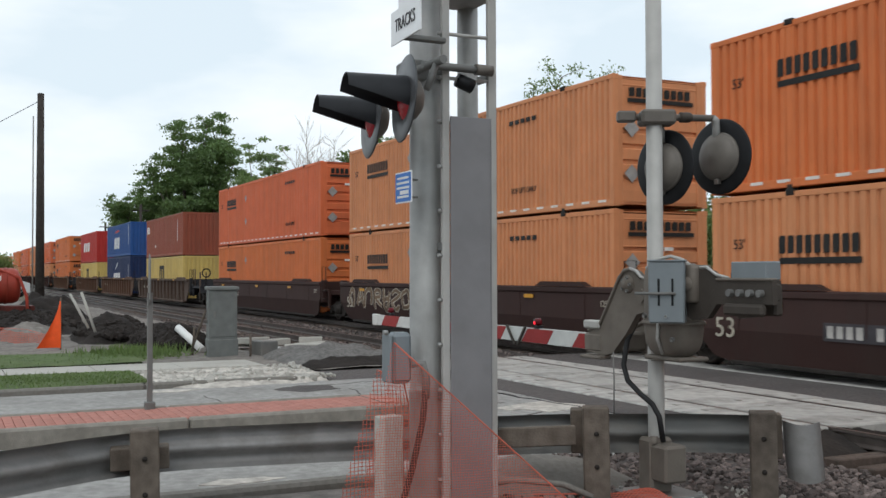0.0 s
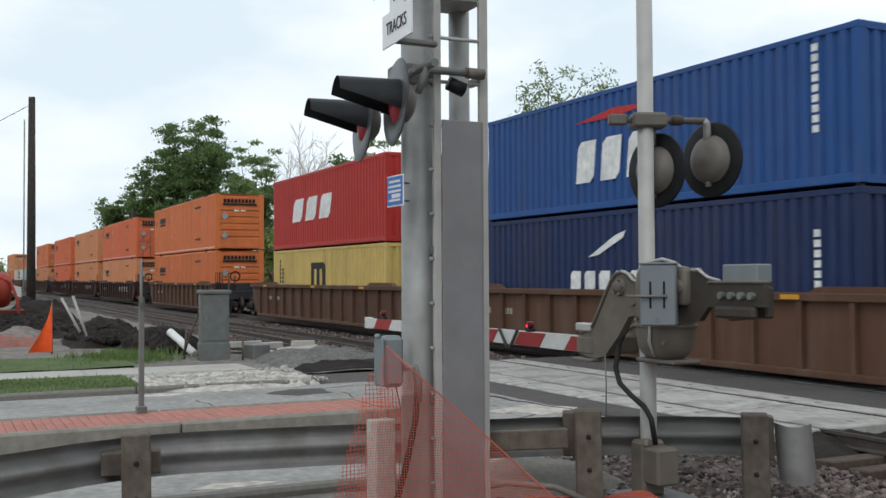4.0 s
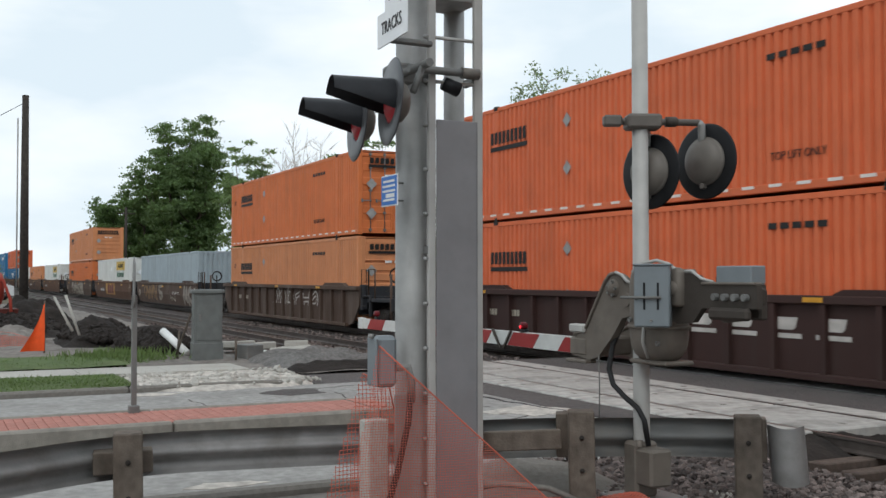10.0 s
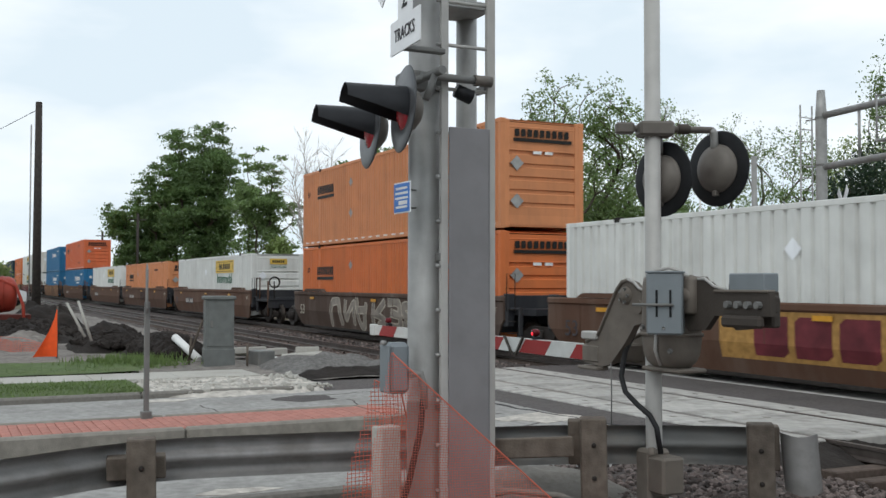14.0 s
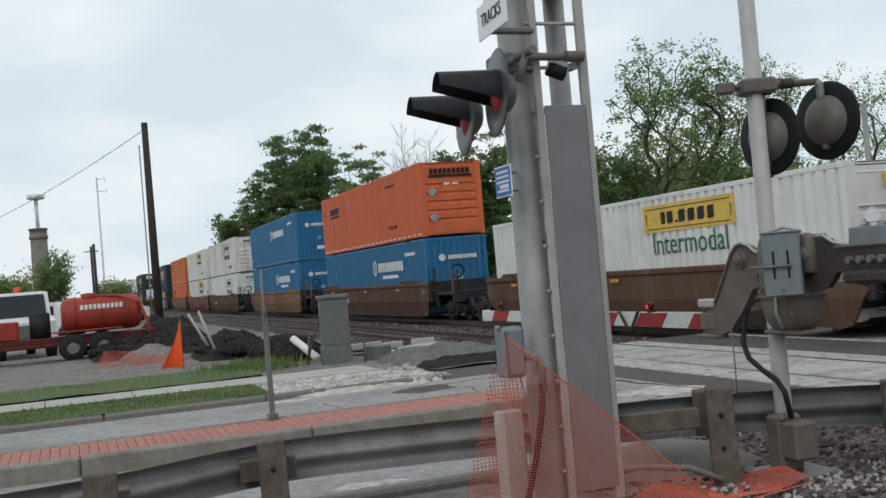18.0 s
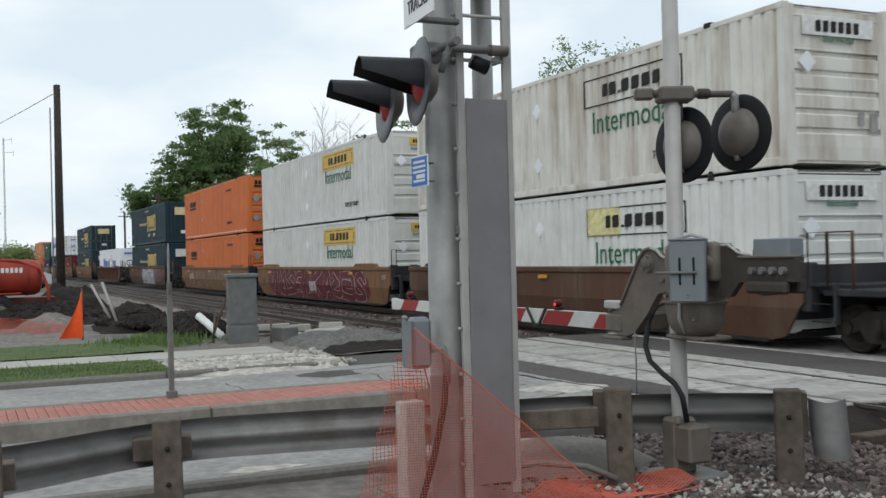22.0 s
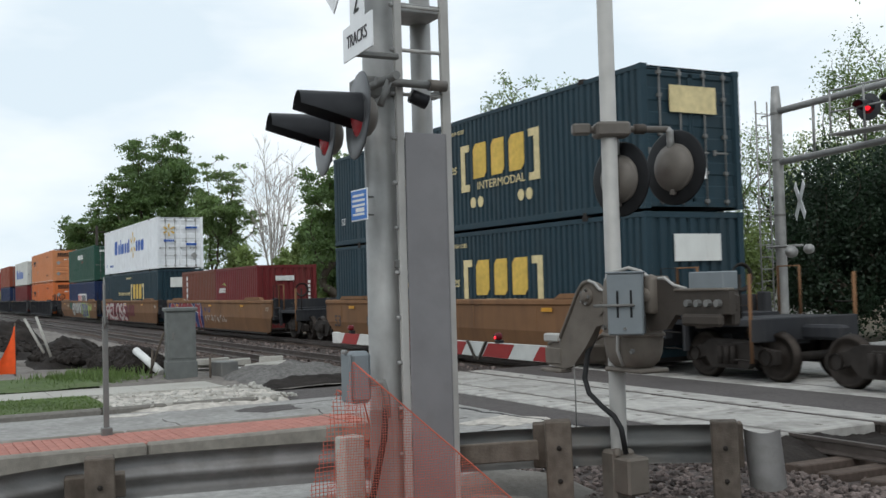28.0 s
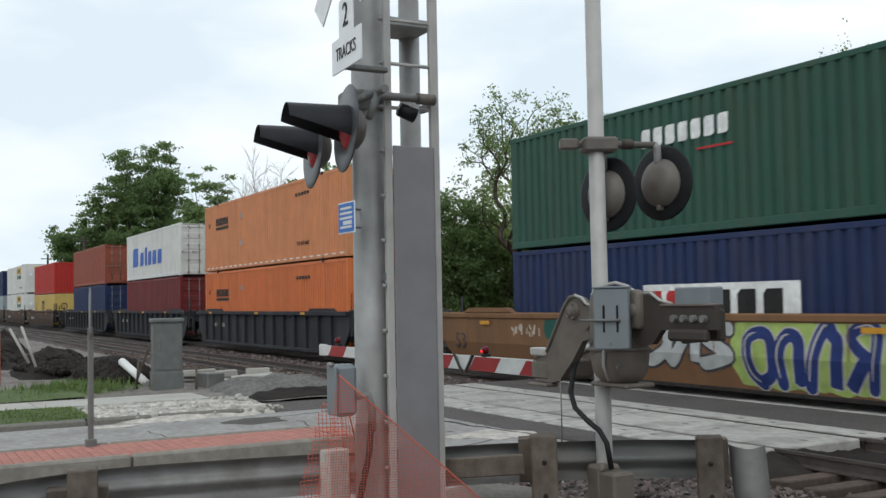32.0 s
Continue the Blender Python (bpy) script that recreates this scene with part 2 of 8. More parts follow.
def paint(name, color, dirt=0.35, rough=0.55, stain=(0.12, 0.085, 0.06), rand=0.05):
    """Weathered container paint: stains, and fine dark runs that come down from the top."""
    m = material(name, color, rough, vary=0.07, grain=1.7, bump=0.05, bump_scale=25, stain=stain, stain_scale=1.1, stain_amount=dirt, streak=True, rand=rand)
    n, l = m.node_tree.nodes, m.node_tree.links
    p = n["Principled BSDF"]
    co = n.new("ShaderNodeTexCoord")
    mp = n.new("ShaderNodeMapping")
    mp.inputs["Scale"].default_value = (5.0, 5.0, 0.45)
    l.new(co.outputs["Object"], mp.inputs["Vector"])
    no = n.new("ShaderNodeTexNoise")
    no.inputs["Scale"].default_value, no.inputs["Detail"].default_value, no.inputs["Roughness"].default_value = 1.6, 5, 0.7
    l.new(mp.outputs["Vector"], no.inputs["Vector"])
    mr = n.new("ShaderNodeMapRange")
    mr.inputs["From Min"].default_value, mr.inputs["From Max"].default_value = 0.55, 0.8
    mr.inputs["To Max"].default_value = 0.35 + 0.5 * dirt
    l.new(no.outputs["Fac"], mr.inputs["Value"])
    mx = n.new("ShaderNodeMix")
    mx.data_type = "RGBA"
    mx.inputs["B"].default_value = (*(0.5 * a + 0.5 * b for a, b in zip(color, stain)), 1)
    src = p.inputs["Base Color"].links[0].from_socket
    l.new(mr.outputs["Result"], mx.inputs["Factor"])
    l.new(src, mx.inputs["A"])
    l.new(mx.outputs["Result"], p.inputs["Base Color"])
    return m


M = {
    "orange": paint("orange_paint", (0.60, 0.165, 0.052), 0.3),
    "orange_pale": paint("faded_orange_paint", (0.58, 0.235, 0.105), 0.25),
    "orange_red": paint("red_orange_paint", (0.61, 0.14, 0.055), 0.25),
    "white": paint("white_container_paint", (0.66, 0.665, 0.635), 0.2),
    "white_dirty": paint("dirty_white_paint", (0.68, 0.665, 0.61), 0.85, stain=(0.22, 0.13, 0.07)),
    "white_clean": paint("bright_white_paint", (0.80, 0.82, 0.84), 0.08),
    "gray_blue": paint("grey_blue_paint", (0.34, 0.40, 0.43), 0.25),
    "blue": paint("bright_blue_paint", (0.025, 0.15, 0.30), 0.2),
    "blue_deep": paint("deep_blue_paint", (0.02, 0.075, 0.24), 0.25),
    "navy": paint("navy_paint", (0.014, 0.028, 0.085), 0.25),
    "csx": paint("dark_slate_blue_paint", (0.017, 0.040, 0.054), 0.25, stain=(0.06, 0.06, 0.055)),
    "rust": paint("rust_red_paint", (0.26, 0.068, 0.04), 0.4),
    "rust_dark": paint("dark_rust_red_paint", (0.155, 0.052, 0.034), 0.45),
    "red": paint("red_paint", (0.40, 0.03, 0.025), 0.25),
    "maroon_box": paint("maroon_container_paint", (0.15, 0.022, 0.024), 0.3),
    "yellow_box": paint("mustard_paint", (0.55, 0.40, 0.13), 0.35),
    "green": paint("green_paint", (0.026, 0.082, 0.058), 0.25),
    "car_maroon": paint("maroon_car_paint", (0.043, 0.021, 0.018), 0.5, 0.7, (0.05, 0.04, 0.035), 0.1),
    "car_black": paint("black_car_paint", (0.026, 0.027, 0.031), 0.5, 0.7, (0.09, 0.085, 0.08), 0.1),
    "car_tan": paint("tan_car_paint", (0.20, 0.103, 0.05), 0.75, 0.7, (0.10, 0.06, 0.04), 0.08),
    "car_brown": paint("brown_car_paint", (0.095, 0.048, 0.030), 0.7, 0.75, (0.155, 0.115, 0.09), 0.12),
    "car_grime": paint("grimy_brown_car_paint", (0.075, 0.047, 0.035), 0.8, 0.8, (0.16, 0.13, 0.11), 0.12),
    "steel_dark": material("dark_grimy_steel", (0.032, 0.027, 0.024), 0.75, 0.2, 0.3, 6, 0.2),
    "steel_wheel": material("worn_wheel_steel", (0.045, 0.037, 0.032), 0.5, 0.7, 0.3, 6, 0.1),
    "black": material("black_lettering_paint", (0.018, 0.017, 0.016), 0.6, vary=0.2),
    "ink_blue": material("blue_lettering_paint", (0.02, 0.10, 0.42), 0.5, vary=0.1),
    "ink_green": material("green_lettering_paint", (0.015, 0.12, 0.06), 0.5, vary=0.1),
    "ink_white": material("white_lettering_paint", (0.72, 0.72, 0.70), 0.6, vary=0.15),
    "ink_yellow": material("yellow_lettering_paint", (0.66, 0.44, 0.09), 0.55, vary=0.12),
    "ink_ochre": material("weathered_ochre_paint", (0.36, 0.20, 0.06), 0.65, vary=0.25),
    "ink_faded": material("faded_yellow_paint", (0.66, 0.60, 0.30), 0.6, vary=0.2),
    "ink_cream": material("cream_lettering_paint", (0.66, 0.55, 0.30), 0.55, vary=0.12),
    "ink_red": material("red_lettering_paint", (0.42, 0.03, 0.03), 0.55, vary=0.12),
    "graf_pale": material("pale_spray_paint", (0.42, 0.38, 0.31), 0.6, vary=0.35, grain=3),
    "graf_white": material("white_spray_paint", (0.46, 0.43, 0.40), 0.6, vary=0.25, grain=3),
    "graf_red": material("maroon_spray_paint", (0.125, 0.024, 0.030), 0.6, vary=0.3, grain=3),
    "graf_bright": material("crimson_spray_paint", (0.24, 0.025, 0.035), 0.55, vary=0.3, grain=2),
    "graf_blue": material("blue_spray_paint", (0.022, 0.04, 0.15), 0.6, vary=0.25, grain=3),
    "graf_lilac": material("lilac_spray_paint", (0.36, 0.30, 0.46), 0.6, vary=0.25, grain=3),
    "graf_green": material("green_spray_paint", (0.32, 0.42, 0.12), 0.6, vary=0.25, grain=3),
    "graf_tan": material("faded_tan_spray_paint", (0.17, 0.115, 0.075), 0.7, vary=0.35, grain=3),
    "graf_grey": material("faded_grey_spray_paint", (0.24, 0.21, 0.18), 0.7, vary=0.4, grain=2.5),
    "graf_silver": material("silver_spray_paint", (0.45, 0.46, 0.45), 0.5, 0.2, vary=0.2, grain=3),
    "graf_pink": material("dusky_pink_spray_paint", (0.33, 0.08, 0.10), 0.6, vary=0.25, grain=3),
    "graf_teal": material("dark_teal_spray_paint", (0.02, 0.09, 0.07), 0.6, vary=0.25, grain=3),
    "graf_dark": material("dark_spray_paint", (0.05, 0.045, 0.05), 0.6, vary=0.3, grain=3),
    "reflector": material("amber_reflector", (0.62, 0.30, 0.03), 0.35, vary=0.1),
    "strip_white": material("white_reflective_strip", (0.66, 0.62, 0.58), 0.35, vary=0.15),
    "galv": material("galvanised_steel", (0.315, 0.312, 0.302), 0.5, 0.35, 0.16, 5, 0.06, 40, (0.20, 0.195, 0.185), 2.6, 0.7, True),
    "beam_steel": material("dull_galvanised_beam", (0.235, 0.228, 0.222), 0.5, 0.3, 0.15, 5, 0.08, 40, (0.13, 0.115, 0.10), 2.2, 0.7),
    "galv_dark": material("weathered_galvanised_steel", (0.185, 0.185, 0.178), 0.55, 0.3, 0.2, 5, 0.08, 40, (0.14, 0.12, 0.10), 2.5, 0.6),
    "alu": material("aluminium_pole", (0.43, 0.42, 0.40), 0.62, 0.2, 0.1, 5, 0.05, 40, (0.30, 0.28, 0.25), 2.5, 0.5, True),
    "panel_grey": material("grey_painted_plate", (0.222, 0.216, 0.222), 0.5, 0.1, 0.08, 3, 0.03, 60, (0.165, 0.158, 0.16), 1.8, 0.6),
    "box_grey": material("grey_enamel", (0.20, 0.225, 0.24), 0.5, 0.1, 0.08, 6, 0.03, 60, (0.17, 0.18, 0.18), 3, 0.4),
    "cast": material("weathered_cast_aluminium", (0.172, 0.150, 0.128), 0.65, 0.25, 0.18, 7, 0.12, 50, (0.10, 0.085, 0.07), 3.5, 0.6),
    "cast_dark": material("dark_weathered_casting", (0.066, 0.056, 0.048), 0.65, 0.2, 0.18, 7, 0.12, 50, (0.04, 0.035, 0.03), 3.5, 0.6),
    "cabinet_grey": material("weathered_cabinet_paint", (0.15, 0.158, 0.152), 0.6, 0.1, 0.1, 6, 0.05, 60, (0.10, 0.10, 0.095), 2, 0.5),
    "asphalt_mid": material("patched_asphalt", (0.15, 0.143, 0.136), 0.9, 0, 0.3, 14, 0.7, 60, (0.06, 0.055, 0.05), 1.6, 0.8),
    "concrete_kerb": material("stained_kerb_concrete", (0.25, 0.23, 0.20), 0.88, 0, 0.18, 8, 0.3, 80, (0.14, 0.125, 0.108), 1.3, 0.8),
    "signal_black": material("matt_black_signal_paint", (0.012, 0.0125, 0.014), 0.5, vary=0.3, bump=0.03),
    "signal_back": material("dusty_dark_bronze_housing", (0.145, 0.13, 0.115), 0.5, 0.2, 0.15, 6, 0.05),
    "disc_black": material("glossy_black_signal_disc", (0.06, 0.062, 0.066), 0.32, vary=0.15, bump=0.02),
    "hood_black": material("black_hood_paint", (0.02, 0.021, 0.024), 0.42, vary=0.2, bump=0.02),
    "sand": material("pale_broken_ground", (0.50, 0.465, 0.42), 0.95, 0, 0.25, 9, 0.7, 22, (0.20, 0.18, 0.16), 2.3, 0.85),
    "lens_red": material("red_signal_lens", (0.36, 0.012, 0.022), 0.25, vary=0.1, grain=30, bump=0.2, bump_scale=90),
    "lens_lit": material("lit_red_lamp", (1.0, 0.02, 0.035), 0.3, vary=0.0, bump=0, emit=1.2),
    "lens_dim": material("dark_red_lamp", (0.12, 0.008, 0.012), 0.3, vary=0.1),
    "sign_white": material("white_reflective_sheet", (0.78, 0.79, 0.80), 0.4, vary=0.04, stain_amount=0.12),
    "arm_white": material("dirty_white_arm_sheet", (0.55, 0.56, 0.54), 0.5, vary=0.06, stain_amount=0.3),
    "sign_blue": material("blue_sign_sheet", (0.03, 0.16, 0.50), 0.4, vary=0.06),
    "stripe_red": material("red_stripe_sheet", (0.28, 0.025, 0.025), 0.4, vary=0.08),
    "wood_post": material("weathered_timber", (0.122, 0.1, 0.082), 0.85, 0, 0.3, 9, 0.35, 35, (0.075, 0.055, 0.04), 2.0, 0.7, True, 0.1),
    "wood_pole": material("dark_creosote_wood", (0.05, 0.043, 0.038), 0.85, 0, 0.3, 8, 0.3, 35, None, 1.5, 0.5, True),
    "rubber": material("black_rubber", (0.02, 0.02, 0.021), 0.6, vary=0.2),
    "asphalt": material("worn_grey_asphalt", (0.31, 0.302, 0.288), 0.9, 0, 0.2, 9, 0.45, 110, (0.175, 0.165, 0.153), 0.8, 0.8),
    "asphalt_dark": material("dark_asphalt", (0.106, 0.095, 0.092), 0.9, 0, 0.25, 16, 0.5, 120, (0.065, 0.06, 0.058), 0.8, 0.75),
    "concrete": material("pale_concrete", (0.40, 0.385, 0.35), 0.85, 0, 0.1, 25, 0.25, 90, (0.26, 0.24, 0.21), 0.9, 0.55),
    "concrete_dark": material("dirty_concrete", (0.185, 0.172, 0.154), 0.88, 0, 0.15, 20, 0.3, 80, (0.13, 0.12, 0.105), 1.2, 0.6),
    "concrete_panel": material("crossing_panel_concrete", (0.40, 0.385, 0.36), 0.85, 0, 0.2, 5, 0.35, 60, (0.15, 0.14, 0.128), 1.5, 0.85, rand=0.07),
    "brick_red": material("red_clay_paver", (0.41, 0.185, 0.15), 0.85, 0, 0.15, 7, 0.25, 80, (0.30, 0.15, 0.12), 0.9, 0.6, rand=0.08),
    "mortar": material("sandy_joint", (0.36, 0.185, 0.15), 0.95),
    "rail_steel": material("rail_steel", (0.12, 0.10, 0.09), 0.45, 0.6, 0.2, 6, 0.1),
    "ballast": material("grey_ballast", (0.080, 0.067, 0.062), 0.95, 0, 0.35, 18, 0.9, 22, (0.05, 0.043, 0.04), 0.5, 0.5),
    "stone": material("crushed_stone", (0.118, 0.094, 0.086), 0.92, 0, 0.25, 6, 0.3, 40, (0.06, 0.052, 0.047), 2, 0.5, rand=0.55),
    "gravel": material("loose_gravel", (0.134, 0.107, 0.098), 0.92, 0, 0.2, 6, 0.3, 40, (0.07, 0.06, 0.055), 2, 0.4, rand=0.75, island=True),
    "tie": material("old_timber_sleeper", (0.085, 0.064, 0.053), 0.9, 0, 0.3, 9, 0.4, 35, None, 1.5, 0.5, rand=0.2),
    "soil": material("dark_wet_soil", (0.022, 0.018, 0.016), 0.95, 0, 0.35, 6, 0.9, 18, (0.05, 0.042, 0.036), 1.3, 0.6),
    "dust": material("grey_dusty_ground", (0.20, 0.182, 0.165), 0.95, 0, 0.3, 6, 0.7, 22, (0.085, 0.072, 0.062), 1.1, 0.8),
    "earth": material("verge_earth", (0.13, 0.105, 0.075), 0.95, 0, 0.3, 5, 0.6, 20, (0.06, 0.075, 0.03), 0.35, 0.7),
    "grass": material("mown_grass", (0.085, 0.125, 0.042), 0.85, 0, 0.25, 5, 0.3, 40, (0.12, 0.13, 0.05), 0.6, 0.5, rand=0.25),
    "mesh_orange": material("orange_plastic_netting", (0.56, 0.135, 0.09), 0.5, vary=0.08),
    "flag_orange": material("orange_safety_fabric", (0.80, 0.10, 0.02), 0.55, vary=0.08),
    "tank_red": material("faded_red_tank_paint", (0.30, 0.042, 0.026), 0.45, 0, 0.1, 4, 0.03, 40, (0.18, 0.05, 0.035), 1.2, 0.5),
    "tank_dark": material("grimy_dark_red_paint", (0.10, 0.022, 0.016), 0.6, 0, 0.15, 4, 0.05, 40, (0.03, 0.02, 0.016), 1.5, 0.7),
    "truck_white": material("white_truck_paint", (0.70, 0.71, 0.72), 0.35, vary=0.05, stain_amount=0.25),
    "glass": material("dark_window_glass", (0.03, 0.035, 0.04), 0.08, vary=0.05, bump=0),
    "bark": material("grey_brown_bark", (0.085, 0.07, 0.055), 0.95, 0, 0.3, 8, 0.6, 20),
    "bark_pale": material("pale_bare_bark", (0.40, 0.37, 0.34), 0.95, 0, 0.2, 8, 0.4, 20),
    "roof": material("grey_shingle_roof", (0.15, 0.15, 0.16), 0.9, 0, 0.2, 6, 0.4, 15),
    "siding": material("white_house_siding", (0.62, 0.62, 0.60), 0.7, vary=0.06),
    "brick_far": material("far_brick", (0.20, 0.175, 0.165), 0.9, vary=0.12),
    "plastic_white": material("white_pipe_plastic", (0.70, 0.70, 0.68), 0.45, vary=0.06),
}


def leaf_material(name, color, back):
    m = bpy.data.materials.new(name)
    m.use_nodes = True
    n, l = m.node_tree.nodes, m.node_tree.links
    p = n["Principled BSDF"]
    ge = n.new("ShaderNodeNewGeometry")
    rp = n.new("ShaderNodeValToRGB")
    rp.color_ramp.elements[0].color = (*(c * 0.75 for c in color), 1)
    rp.color_ramp.elements[1].color = (*(c * 1.25 for c in color), 1)
    l.new(ge.outputs["Random Per Island"], rp.inputs["Fac"])
    # broad noise in the leaf colour stands in for lit and shaded lobes
    co = n.new("ShaderNodeTexCoord")
    no = n.new("ShaderNodeTexNoise")
    no.inputs["Scale"].default_value, no.inputs["Detail"].default_value = 0.55, 3
    l.new(co.outputs["Object"], no.inputs["Vector"])
    mr = n.new("ShaderNodeMapRange")
    mr.inputs["From Min"].default_value, mr.inputs["From Max"].default_value = 0.35, 0.65
    mr.inputs["To Min"].default_value, mr.inputs["To Max"].default_value = 0.72, 1.3
    l.new(no.outputs["Fac"], mr.inputs["Value"])
    hs = n.new("ShaderNodeHueSaturation")
    l.new(mr.outputs["Result"], hs.inputs["Value"])
    l.new(rp.outputs["Color"], hs.inputs["Color"])
    l.new(hs.outputs["Color"], p.inputs["Base Color"])
    p.inputs["Roughness"].default_value = 0.6
    tr = n.new("ShaderNodeBsdfTranslucent")
    tr.inputs["Color"].default_value = (*back, 1)
    mx = n.new("ShaderNodeMixShader")
    mx.inputs["Fac"].default_value = 0.3
    l.new(p.outputs["BSDF"], mx.inputs[1])
    l.new(tr.outputs["BSDF"], mx.inputs[2])
    l.new(mx.outputs["Shader"], n["Material Output"].inputs["Surface"])
    return m


M["leaf"] = leaf_material("fresh_green_leaves", (0.135, 0.205, 0.075), (0.24, 0.34, 0.1))
M["leaf_dark"] = leaf_material("dark_green_leaves", (0.095, 0.158, 0.056), (0.2, 0.3, 0.08))
M["leaf_light"] = leaf_material("light_green_leaves", (0.185, 0.245, 0.085), (0.27, 0.36, 0.1))
M["leaf_fir"] = leaf_material("deep_green_needles", (0.018, 0.038, 0.018), (0.02, 0.05, 0.02))
M["blade"] = leaf_material("grass_blades", (0.105, 0.155, 0.05), (0.16, 0.24, 0.06))

# ---- ground, road and tracks ----
NEAR_Y = 10.1     # middle of the near track


def lumpy(x0, x1, y0, y1, step, height, seed, z=0.0, rim=True):
    """A sheet of uneven ground; height(u, v) in metres over z."""
    nx, ny = max(2, int((x1 - x0) / step)), max(2, int((y1 - y0) / step))
    rows = []
    for j in range(ny + 1):
        row = []
        for i in range(nx + 1):
            a, b = i / nx, j / ny
            x, y = x0 + (x1 - x0) * a, y0 + (y1 - y0) * b
            edge = min(1.0, 6 * min(a, 1 - a, b, 1 - b)) if rim else 1.0
            k = noise.fractal(Vector((x * 1.3 + seed, y * 1.3, seed)), 1.0, 2.0, 5)
            row.append((x, y, z + edge * height(a, b) * (1 + 0.55 * k) + (0 if not rim else -0.03 * (1 - edge))))
        rows.append(row)
    return Geo().grid(rows, True)


ground = solid("ground", Geo().box(-2500, 900, -1500, 2500, -1.2, -0.30), M["earth"], "flat verge of earth and rough grass", "ground", kind="structure")
g = Geo().box(-16.7, -8.36, -60, 7.8, -0.29, -0.012)
road = solid("road", g, M["asphalt"], "worn grey asphalt road that crosses the tracks", "road", kind="structure")
g = Geo().box(-19.6, -7.9, 11.42, 13.0, -0.29, -0.006)
solid("road", g, M["asphalt_dark"], "dark asphalt strip between the two tracks", "road", kind="structure")
g = Geo().box(-19.6, -7.9, 15.85, 70, -0.29, -0.012)
solid("road", g, M["asphalt"], "worn grey asphalt road beyond the tracks", "road", kind="structure")
g = Geo().box(-17.4, -8.5, 7.8, 8.6, -0.29, -0.008)
solid("road", g, M["asphalt_dark"], "strip of newer dark asphalt along the crossing", "road", kind="structure")
g = Geo().box(-20.6, -16.7, 6.0, 8.6, -0.29, -0.014)
solid("road", g, M["asphalt_dark"], "dark asphalt apron beside the crossing", "road", kind="structure")

# cracks and patches on the road
rnd = random.Random(4)
for k, (x, y, w, d) in enumerate(((-8.95, 2.38, 0.17, 0.42), (-15.7, 5.2, 0.5, 0.6), (-12.1, 7.4, 0.6, 0.7), (-16.3, 3.2, 0.25, 0.5), (-10.4, 3.0, 0.35, 0.5))):
    pts = [(x + w * (0.8 + rnd.uniform(-0.25, 0.25)) * math.cos(a * 0.45), y + d * (0.8 + rnd.uniform(-0.25, 0.25)) * math.sin(a * 0.45)) for a in range(14)]
    part("patch", Geo().prism(pts, 2, -0.014, -0.006 + 0.0005 * k), M["sand" if k != 1 else "asphalt_dark"], road, "pale worn patch")
for k in range(9):
    x, y = rnd.uniform(-17, -10), rnd.uniform(3.5, 8.2)
    pts, a = [], rnd.uniform(-0.5, 0.5) + (1.57 if k % 3 else 0)
    for i in range(9):
        pts.append((x, y))
        a += rnd.uniform(-0.5, 0.5)
        x, y = x + 0.28 * math.cos(a), y + 0.28 * math.sin(a)
    ring = pts + [(p[0] + 0.025, p[1] + 0.02) for p in reversed(pts)]
    part("crack", Geo().prism(ring, 2, -0.013, -0.0085), M["asphalt_dark"], road)

# kerbs and median
def kerb(name, x0, x1, y0, y1, label):
    ob = solid(name, Geo().box(x0, x1, y0, y1, -0.3, 0.085, 0.03), M["concrete_dark"], label, "kerb", kind="structure")
    return ob


kerb("kerb", -8.36, -8.18, -30, 3.7, "dirty concrete kerb beside the guard rail")
for i in range(10):
    kerb("kerb", -16.86, -16.7, -19.6 + 2.5 * i, -19.6 + 2.5 * i + 2.49, "dirty concrete kerb along the grass verge")
median = thing("median", "raised road median of red clay pavers between concrete kerbs", "median", (0, 0, 0), kind="structure")
for x0, x1 in ((-12.97, -12.85), (-11.80, -11.64)):
    for i in range(10):
        part("kerb_stone", Geo().box(x0, x1, -20 + 2.5 * i + 0.006, -20 + 2.5 * i + 2.494, -0.3, 0.195, 0.025), M["concrete_kerb"], median)
nose_pts = [(-12.305 + 0.665 * math.cos(radians(a)), 4.99 + 0.42 * math.sin(radians(a))) for a in range(0, 181, 12)]
part("kerb_nose", Geo().prism(nose_pts, 2, -0.3, 0.188), M["concrete_kerb"], median)
part("paver_bed", Geo().box(-12.85, -11.80, -20, 5.0, -0.3, 0.158), M["mortar"], median)
part("nose_bed", Geo().prism([(-12.325 + 0.52 * math.cos(radians(a)), 5.0 + 0.29 * math.sin(radians(a))) for a in range(0, 181, 12)], 2, 0.0, 0.192), M["brick_red"], median, "red clay pavers of the rounded end")
paver = Geo().box(-0.0985, 0.0985, -0.0485, 0.0485, -0.02, 0.021, 0.006).mesh("paver", M["brick_red"])
half = Geo().box(-0.0475, 0.0475, -0.0485, 0.0485, -0.02, 0.021, 0.006).mesh("paver", M["brick_red"])
rest = Geo()
